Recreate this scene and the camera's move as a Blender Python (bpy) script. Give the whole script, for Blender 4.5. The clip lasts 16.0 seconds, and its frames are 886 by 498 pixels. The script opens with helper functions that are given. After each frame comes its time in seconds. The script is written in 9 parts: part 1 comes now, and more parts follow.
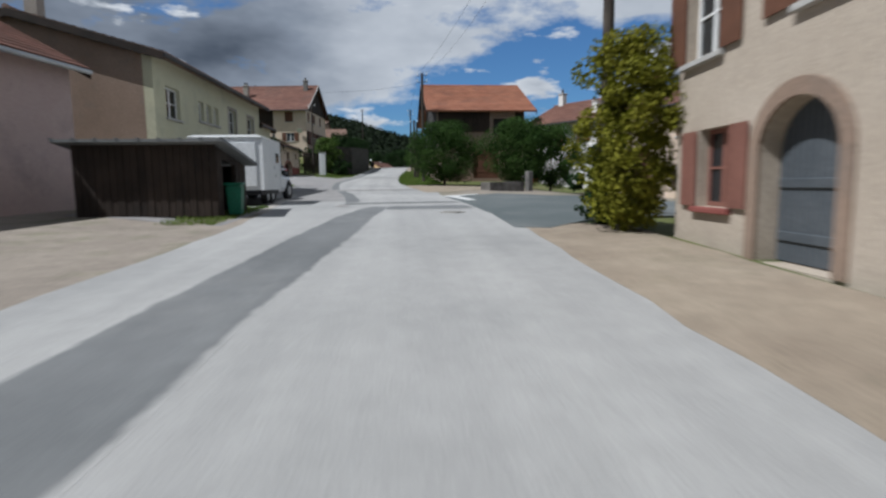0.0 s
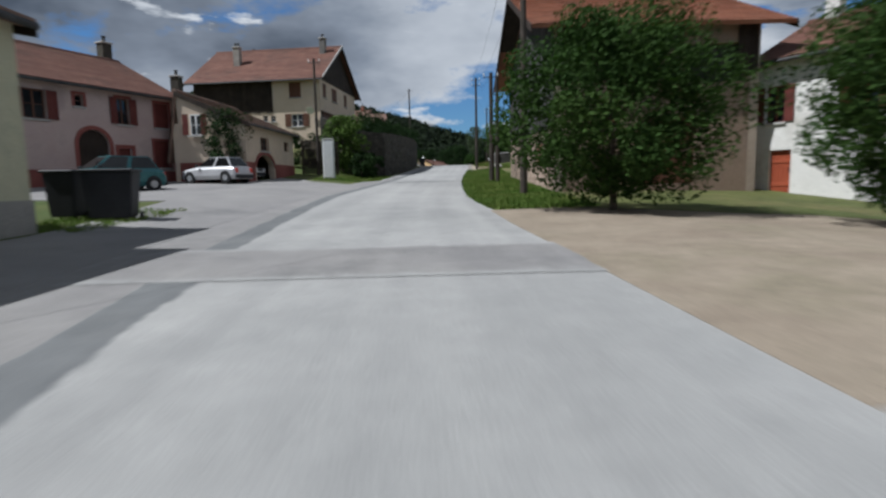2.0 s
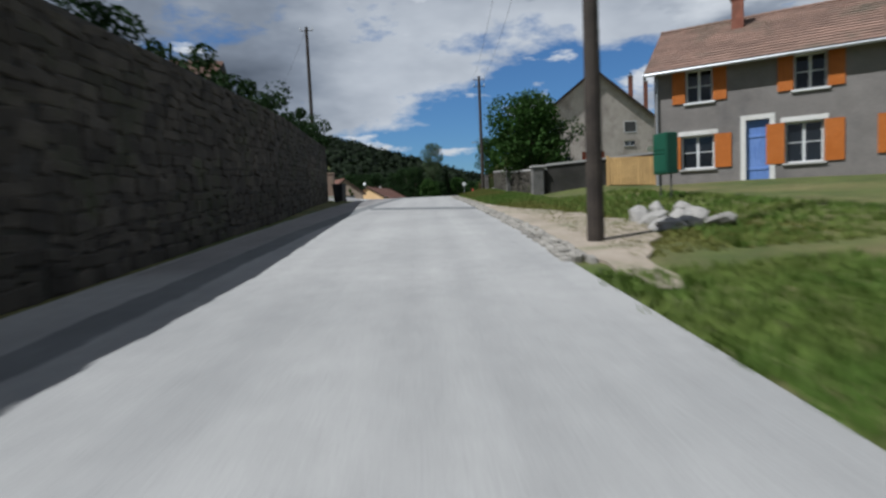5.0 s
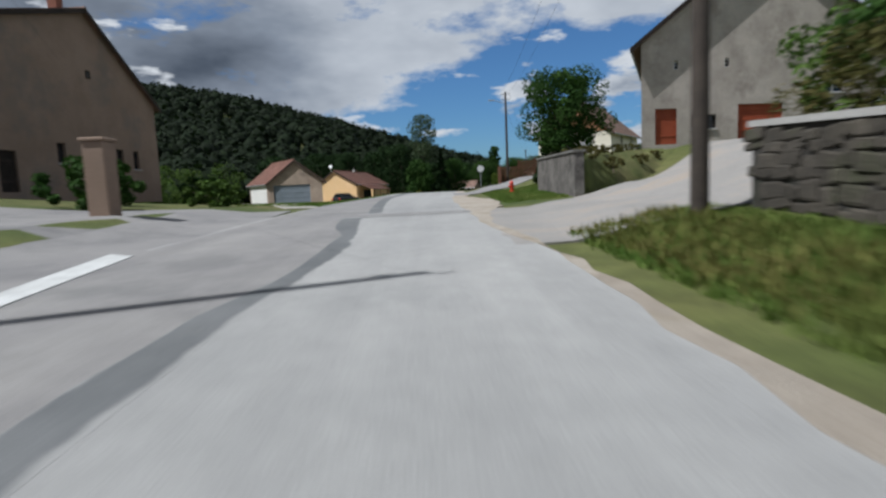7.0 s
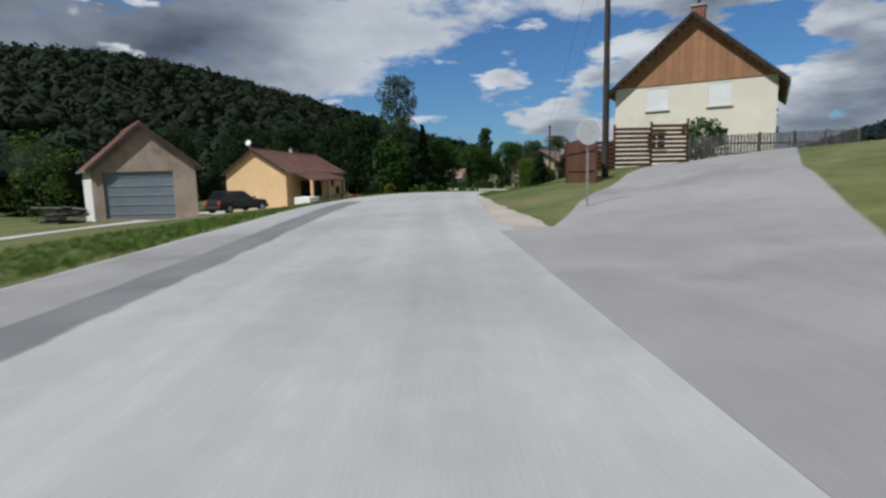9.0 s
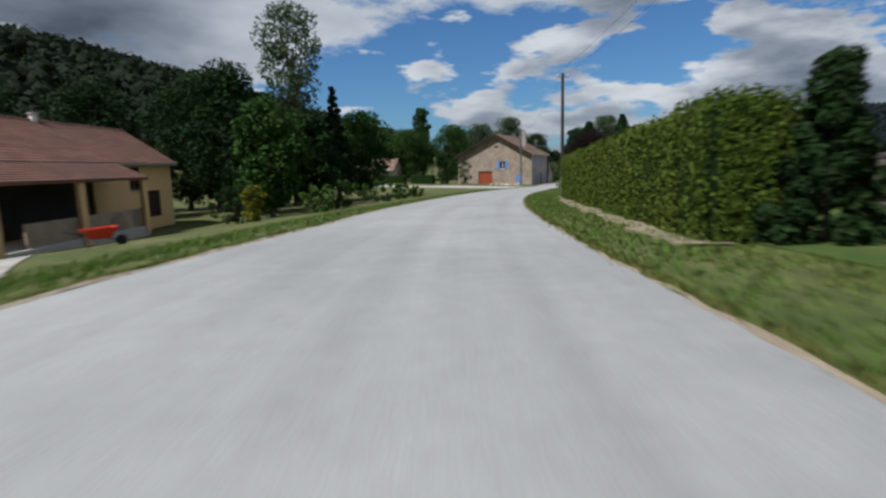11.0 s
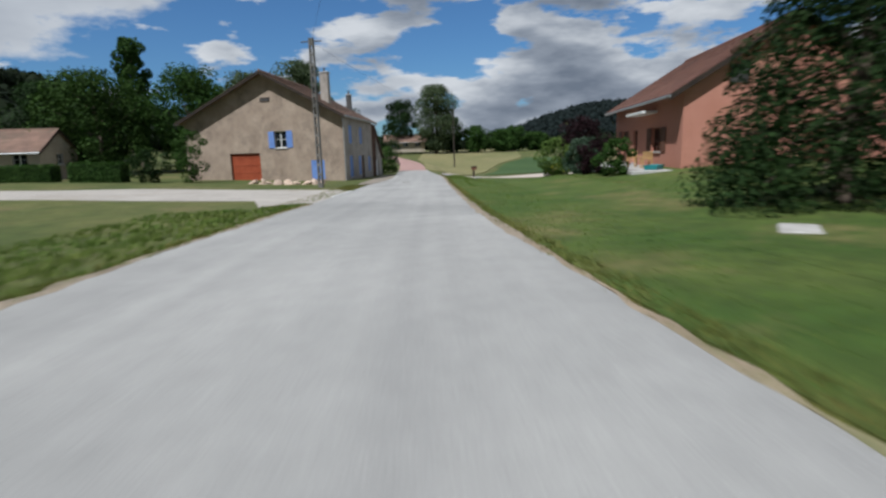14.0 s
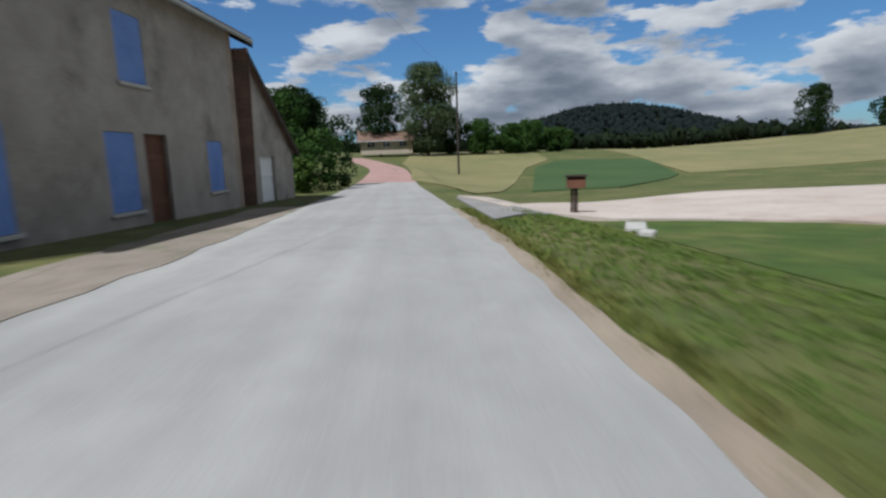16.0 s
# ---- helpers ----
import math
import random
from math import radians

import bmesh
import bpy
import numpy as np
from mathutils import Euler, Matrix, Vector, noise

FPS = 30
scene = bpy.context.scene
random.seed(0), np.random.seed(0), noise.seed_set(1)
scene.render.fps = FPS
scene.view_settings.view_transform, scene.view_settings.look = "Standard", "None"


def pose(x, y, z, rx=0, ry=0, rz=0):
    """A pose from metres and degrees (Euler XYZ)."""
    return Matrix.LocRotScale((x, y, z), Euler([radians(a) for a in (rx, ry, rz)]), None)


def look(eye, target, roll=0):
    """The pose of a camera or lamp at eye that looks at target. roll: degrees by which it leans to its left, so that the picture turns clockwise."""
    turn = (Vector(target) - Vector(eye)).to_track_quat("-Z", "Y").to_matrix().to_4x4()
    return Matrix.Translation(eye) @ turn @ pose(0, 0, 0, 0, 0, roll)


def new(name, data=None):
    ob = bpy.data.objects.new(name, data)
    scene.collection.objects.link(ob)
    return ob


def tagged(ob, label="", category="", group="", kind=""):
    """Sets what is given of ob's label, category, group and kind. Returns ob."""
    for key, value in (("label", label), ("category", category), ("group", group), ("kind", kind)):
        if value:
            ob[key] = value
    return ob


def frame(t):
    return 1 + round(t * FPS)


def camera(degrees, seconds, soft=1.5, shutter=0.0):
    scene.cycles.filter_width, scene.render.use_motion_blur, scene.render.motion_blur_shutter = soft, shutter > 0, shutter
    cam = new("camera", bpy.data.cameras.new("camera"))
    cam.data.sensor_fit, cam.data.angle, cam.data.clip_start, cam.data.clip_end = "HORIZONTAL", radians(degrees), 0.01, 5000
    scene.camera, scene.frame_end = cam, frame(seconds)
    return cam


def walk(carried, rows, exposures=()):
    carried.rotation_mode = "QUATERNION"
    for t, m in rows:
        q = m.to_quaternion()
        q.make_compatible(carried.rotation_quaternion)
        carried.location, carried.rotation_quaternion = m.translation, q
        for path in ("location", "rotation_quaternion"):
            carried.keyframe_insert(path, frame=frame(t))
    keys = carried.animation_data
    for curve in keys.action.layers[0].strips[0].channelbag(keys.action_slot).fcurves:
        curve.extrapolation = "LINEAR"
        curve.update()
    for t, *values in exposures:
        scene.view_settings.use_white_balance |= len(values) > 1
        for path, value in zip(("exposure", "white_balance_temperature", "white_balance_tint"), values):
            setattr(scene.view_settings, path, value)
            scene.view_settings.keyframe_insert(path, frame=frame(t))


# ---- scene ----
cam = camera(78.2, 16.0, soft=2.5, shutter=0.3)
PATH = [
    (0.0, pose(0.000, -0.000, 1.300, 83.28, 0.75, -0.00)),
    (0.5, pose(-0.417, 6.843, 1.499, 83.26, 0.53, 1.00)),
    (1.0, pose(-0.988, 13.776, 1.728, 82.93, 0.32, 2.30)),
    (1.5, pose(-1.733, 20.968, 1.890, 83.16, 0.35, 3.96)),
    (2.0, pose(-2.746, 28.326, 1.991, 83.26, 1.17, 5.70)),
    (2.5, pose(-3.950, 35.674, 2.239, 83.94, 1.19, 5.82)),
    (3.0, pose(-5.046, 43.108, 2.466, 84.23, 1.67, 4.43)),
    (3.2, pose(-5.381, 46.133, 2.567, 84.40, 1.57, 3.96)),
    (3.7, pose(-5.964, 54.869, 3.012, 84.80, 1.84, 2.98)),
    (4.2, pose(-6.536, 63.673, 3.466, 85.20, 2.14, 2.01)),
    (4.7, pose(-7.097, 72.503, 3.926, 85.58, 2.44, 1.05)),
    (5.1, pose(-7.538, 79.558, 4.297, 85.86, 2.66, 0.31)),
    (5.3, pose(-7.757, 83.076, 4.482, 85.98, 2.75, -0.05)),
    (5.5, pose(-7.884, 86.531, 4.699, 85.79, 2.56, -0.14)),
    (6.0, pose(-8.243, 95.264, 5.250, 85.10, 2.55, -0.30)),
    (6.5, pose(-8.592, 104.171, 5.703, 84.39, 2.47, -0.52)),
    (7.0, pose(-8.832, 113.230, 6.143, 83.80, 2.51, -0.72)),
    (7.5, pose(-9.100, 122.502, 6.418, 83.49, 3.34, -0.89)),
    (8.0, pose(-9.497, 131.707, 6.657, 82.74, 1.95, -1.18)),
    (8.2, pose(-9.558, 135.380, 6.738, 83.00, 1.45, -1.32)),
    (8.7, pose(-9.253, 144.189, 6.841, 82.67, 1.33, -2.36)),
    (9.2, pose(-8.927, 152.974, 6.940, 82.27, 1.28, -3.43)),
    (9.7, pose(-8.582, 161.753, 7.034, 81.85, 1.26, -4.54)),
    (10.1, pose(-8.296, 168.783, 7.103, 81.53, 1.24, -5.48)),
    (10.3, pose(-8.149, 172.303, 7.135, 81.37, 1.22, -5.97)),
    (10.5, pose(-7.867, 175.890, 7.100, 81.28, 1.24, -7.09)),
    (11.0, pose(-6.749, 184.834, 6.989, 81.38, 1.59, -10.47)),
    (11.5, pose(-4.939, 193.864, 6.847, 80.60, 0.84, -14.85)),
    (12.0, pose(-2.567, 202.924, 6.595, 80.37, 0.80, -18.42)),
    (12.5, pose(0.314, 211.968, 6.306, 80.17, 1.30, -21.28)),
    (13.0, pose(3.737, 220.973, 6.013, 80.19, 1.65, -24.35)),
    (13.5, pose(7.650, 230.052, 5.777, 79.87, 0.84, -27.73)),
    (14.0, pose(12.176, 239.182, 5.516, 79.70, 1.71, -30.13)),
    (14.5, pose(17.140, 248.408, 5.202, 79.98, 2.20, -31.37)),
    (15.0, pose(22.296, 257.731, 4.861, 80.02, 2.09, -31.82)),
    (15.5, pose(27.547, 267.251, 4.565, 80.28, 2.22, -31.53)),
    (16.0, pose(32.878, 277.073, 4.387, 80.30, 1.91, -31.23)),
]
walk(cam, PATH, [(0.0, 0.0, 5950, 9), (16.0, 0.0, 6050, 9)])

# ---- sky and sun ----
SUN = Vector((-0.52, -0.22, 0.82)).normalized()
scene.view_settings.exposure = 0.0


def sky_world():
    w = bpy.data.worlds.new("sky")
    scene.world = w
    w.use_nodes = True
    nt = w.node_tree
    nt.nodes.clear()
    N, L = nt.nodes.new, nt.links.new
    out, bg = N("ShaderNodeOutputWorld"), N("ShaderNodeBackground")
    sky = N("ShaderNodeTexSky")
    sky.sky_type = "NISHITA"
    sky.sun_disc = False
    sky.sun_elevation = math.asin(SUN.z)
    sky.sun_rotation = math.atan2(SUN.x, SUN.y)
    sky.air_density, sky.dust_density, sky.ozone_density = 1.0, 0.6, 3.0
    tc = N("ShaderNodeTexCoord")
    sep = N("ShaderNodeSeparateXYZ")
    L(tc.outputs["Generated"], sep.inputs[0])

    def math_node(op, a, b=None, clamp=False):
        m = N("ShaderNodeMath")
        m.operation, m.use_clamp = op, clamp
        for i, v in enumerate((a, b)):
            if v is None:
                continue
            if isinstance(v, (int, float)):
                m.inputs[i].default_value = v
            else:
                L(v, m.inputs[i])
        return m.outputs[0]

    # heaped clouds: noise on the dome of the sky, squashed upright, cut flat below
    def fbm(scale, detail, rough, shift, squash):
        mp = N("ShaderNodeMapping")
        L(tc.outputs["Generated"], mp.inputs[0])
        mp.inputs["Location"].default_value, mp.inputs["Scale"].default_value = shift, (1, 1, squash)
        n = N("ShaderNodeTexNoise")
        n.noise_dimensions = "3D"
        L(mp.outputs[0], n.inputs["Vector"])
        n.inputs["Scale"].default_value, n.inputs["Detail"].default_value = scale, detail
        n.inputs["Roughness"].default_value = rough
        return n.outputs["Fac"]

    def ramp(fac, stops):
        r = N("ShaderNodeValToRGB")
        L(fac, r.inputs[0])
        els = r.color_ramp.elements
        while len(els) < len(stops):
            els.new(0.5)
        for e, (p, c) in zip(els, stops):
            e.position, e.color = p, (*c, 1)
        return r.outputs[0]

    def over_mix(fac, a, b):
        m = N("ShaderNodeMix")
        m.data_type = "RGBA"
        L(fac, m.inputs["Factor"]), L(a, m.inputs["A"]), L(b, m.inputs["B"])
        return m.outputs["Result"]

    east, up = sep.outputs[0], sep.outputs[2]
    mul, add, sub = (lambda a, b: math_node("MULTIPLY", a, b)), (lambda a, b: math_node("ADD", a, b)), (lambda a, b: math_node("SUBTRACT", a, b))
    # a sheet of high cloud covers the west and, added out of view, the zenith; its edge climbs towards the east
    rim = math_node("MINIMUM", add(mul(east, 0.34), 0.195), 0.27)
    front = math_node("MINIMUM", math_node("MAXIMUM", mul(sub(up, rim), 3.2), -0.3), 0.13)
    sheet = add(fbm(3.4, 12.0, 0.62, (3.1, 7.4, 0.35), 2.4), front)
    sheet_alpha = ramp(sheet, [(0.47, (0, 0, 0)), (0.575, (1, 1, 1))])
    # darker with height: the unseen cloud overhead is toned down to lower the fill
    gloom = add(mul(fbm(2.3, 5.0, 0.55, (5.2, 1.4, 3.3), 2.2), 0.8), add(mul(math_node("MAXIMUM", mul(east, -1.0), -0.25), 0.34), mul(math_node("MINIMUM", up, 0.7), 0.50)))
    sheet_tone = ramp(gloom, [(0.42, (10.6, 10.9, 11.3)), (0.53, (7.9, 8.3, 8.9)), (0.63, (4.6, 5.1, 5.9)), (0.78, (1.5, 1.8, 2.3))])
    # heaped fair-weather clouds below it, with bright tops and flat grey undersides, thicker towards the east
    heap_lean = add(mul(math_node("MINIMUM", math_node("MAXIMUM", east, -0.2), 0.55), 0.20), -0.055)
    heap = add(fbm(5.2, 12.0, 0.55, (1.35, 4.1, 2.72), 3.3), heap_lean)
    heap_up = add(fbm(5.2, 7.0, 0.5, (1.35, 4.1, 2.84), 3.3), heap_lean)
    heap_alpha = ramp(heap, [(0.5, (0, 0, 0)), (0.55, (1, 1, 1))])
    heap_tone = ramp(add(mul(heap_up, 0.75), mul(heap, 0.25)), [(0.44, (12.6, 12.7, 12.8)), (0.52, (9.6, 9.9, 10.3)), (0.6, (5.6, 6.1, 6.9)), (0.7, (3.0, 3.5, 4.3))])
    deep = N("ShaderNodeMix")
    deep.data_type, deep.blend_type = "RGBA", "MULTIPLY"
    deep.inputs["Factor"].default_value = 1.0
    L(sky.outputs[0], deep.inputs["A"])
    deep.inputs["B"].default_value = (0.85, 1.25, 1.6, 1)
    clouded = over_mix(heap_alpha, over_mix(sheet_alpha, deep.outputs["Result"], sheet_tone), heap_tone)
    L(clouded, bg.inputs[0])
    bg.inputs[1].default_value = 0.052
    L(bg.outputs[0], out.inputs[0])


sky_world()
sun = new("sun", bpy.data.lights.new("sun", "SUN"))
sun.data.energy, sun.data.angle, sun.data.color = 5.0, radians(0.55), (1.0, 0.98, 0.95)
sun.matrix_world = look(SUN * 100, (0, 0, 0))


# ---- materials ----
def surface(name, a, b, scale=0.6, rough=0.9, bump=0.25, fine=14.0, metal=0.0, vary=0.0, stain=None, stain_scale=0.35, island=0.0, spec=0.3, mid=0.0, mid_scale=2.5, road=False, blend=False):
    """Two colours mixed by a broad noise, broken up by a fine one, with relief; stain: a third colour in streaky patches;
    mid: mottling at a hand's width; road: streaks along the lane; blend: a sheet that wears off into the pale road at its edges."""
    m = bpy.data.materials.new(name)
    m.use_nodes = True
    nt = m.node_tree
    N, L = nt.nodes.new, nt.links.new
    bs = nt.nodes["Principled BSDF"]
    geo = N("ShaderNodeNewGeometry")

    def nz(sc, detail=5.0, rgh=0.6):
        n = N("ShaderNodeTexNoise")
        L(geo.outputs["Position"], n.inputs["Vector"])
        n.inputs["Scale"].default_value, n.inputs["Detail"].default_value, n.inputs["Roughness"].default_value = sc, detail, rgh
        return n.outputs["Fac"]

    def mixc(fac, c1, c2, kind="MIX"):
        x = N("ShaderNodeMix")
        x.data_type, x.blend_type = "RGBA", kind
        for slot, v in (("Factor", fac), ("A", c1), ("B", c2)):
            if isinstance(v, (int, float)):
                x.inputs[slot].default_value = v
            elif isinstance(v, tuple):
                x.inputs[slot].default_value = (*v, 1)
            else:
                L(v, x.inputs[slot])
        return x.outputs["Result"]

    def span(fac, lo, hi, to_lo=0.0, to_hi=1.0):
        r = N("ShaderNodeMapRange")
        L(fac, r.inputs[0])
        for i, v in enumerate((lo, hi, to_lo, to_hi)):
            r.inputs[i + 1].default_value = v
        return r.outputs[0]

    col = mixc(span(nz(scale, 4.0), 0.35, 0.65), a, b)
    if stain:
        col = mixc(span(nz(stain_scale, 6.0, 0.7), 0.52, 0.68, 0.0, 0.85), col, stain)
    if blend:
        under = mixc(span(nz(ROAD_SHADE[2], 4.0), 0.35, 0.65), ROAD_SHADE[0], ROAD_SHADE[1])
        under = mixc(span(nz(ROAD_SHADE[4], 6.0, 0.7), 0.52, 0.68, 0.0, 0.85), under, ROAD_SHADE[3])
        at_edge = N("ShaderNodeAttribute")
        at_edge.attribute_name = "inset"
        ragged = N("ShaderNodeMath")
        ragged.operation = "ADD"
        L(at_edge.outputs["Fac"], ragged.inputs[0]), L(span(nz(2.2, 5.0, 0.7), 0.3, 0.7, -0.3, 0.3), ragged.inputs[1])
        col = mixc(span(ragged.outputs[0], 0.15, 0.6), under, col)
    if road or blend:
        lane = N("ShaderNodeAttribute")
        lane.attribute_name = "lane"
        streak = N("ShaderNodeTexNoise")
        L(lane.outputs["Vector"], streak.inputs["Vector"])
        streak.inputs["Scale"].default_value, streak.inputs["Detail"].default_value = 1.0, 5.0
        col = mixc(1.0, col, mixc(span(streak.outputs["Fac"], 0.3, 0.7), (0.9, 0.9, 0.9), (1.08, 1.08, 1.07)), "MULTIPLY")
    if mid:
        col = mixc(1.0, col, mixc(span(nz(mid_scale, 5.0, 0.65), 0.3, 0.7), (1 - mid,) * 3, (1 + mid,) * 3), "MULTIPLY")
    grain = nz(fine, 4.0, 0.7)
    col = mixc(1.0, col, mixc(span(grain, 0.25, 0.75), (0.72, 0.72, 0.72), (1.22, 1.22, 1.22)), "MULTIPLY")
    if vary:
        info = N("ShaderNodeObjectInfo")
        col = mixc(1.0, col, mixc(info.outputs["Random"], (1 - vary,) * 3, (1 + vary,) * 3), "MULTIPLY")
    if island:
        col = mixc(1.0, col, mixc(geo.outputs["Random Per Island"], (1 - island,) * 3, (1 + island,) * 3), "MULTIPLY")
    L(col, bs.inputs["Base Color"])
    L(span(grain, 0.2, 0.8, max(rough - 0.12, 0.04), min(rough + 0.1, 1.0)), bs.inputs["Roughness"])
    bs.inputs["Metallic"].default_value = metal
    bs.inputs["Specular IOR Level"].default_value = spec
    if bump:
        bp = N("ShaderNodeBump")
        bp.inputs["Strength"].default_value, bp.inputs["Distance"].default_value = bump, 0.03
        L(grain, bp.inputs["Height"])
        L(bp.outputs[0], bs.inputs["Normal"])
    return m


def leafy(name, a, b, vary=0.35, k=0.66):
    """Leaves: a colour that differs from leaf to leaf, a little light let through."""
    a, b = tuple(v * k for v in a), tuple(v * k for v in b)
    m = surface(name, a, b, scale=0.5, rough=0.8, bump=0.0, fine=5.0, island=vary, spec=0.12)
    nt = m.node_tree
    bs, out = nt.nodes["Principled BSDF"], nt.nodes["Material Output"]
    tr, mx = nt.nodes.new("ShaderNodeBsdfTranslucent"), nt.nodes.new("ShaderNodeMixShader")
    tr.inputs[0].default_value = (a[0] * 1.6, a[1] * 1.8, a[2] * 1.0, 1)
    mx.inputs[0].default_value = 0.15
    nt.links.new(bs.outputs[0], mx.inputs[1]), nt.links.new(tr.outputs[0], mx.inputs[2])
    nt.links.new(mx.outputs[0], out.inputs[0])
    return m


def glass(name, tint=(0.02, 0.025, 0.03)):
    m = bpy.data.materials.new(name)
    m.use_nodes = True
    bs = m.node_tree.nodes["Principled BSDF"]
    bs.inputs["Base Color"].default_value = (*tint, 1)
    bs.inputs["Roughness"].default_value = 0.06
    bs.inputs["Transmission Weight"].default_value = 0.35
    bs.inputs["IOR"].default_value = 1.5
    return m


# the pale chippings of the lane: two shades and their scale, a worn shade and its scale
ROAD_SHADE = ((0.30, 0.295, 0.285), (0.36, 0.352, 0.338), 0.25, (0.265, 0.262, 0.255), 0.16)

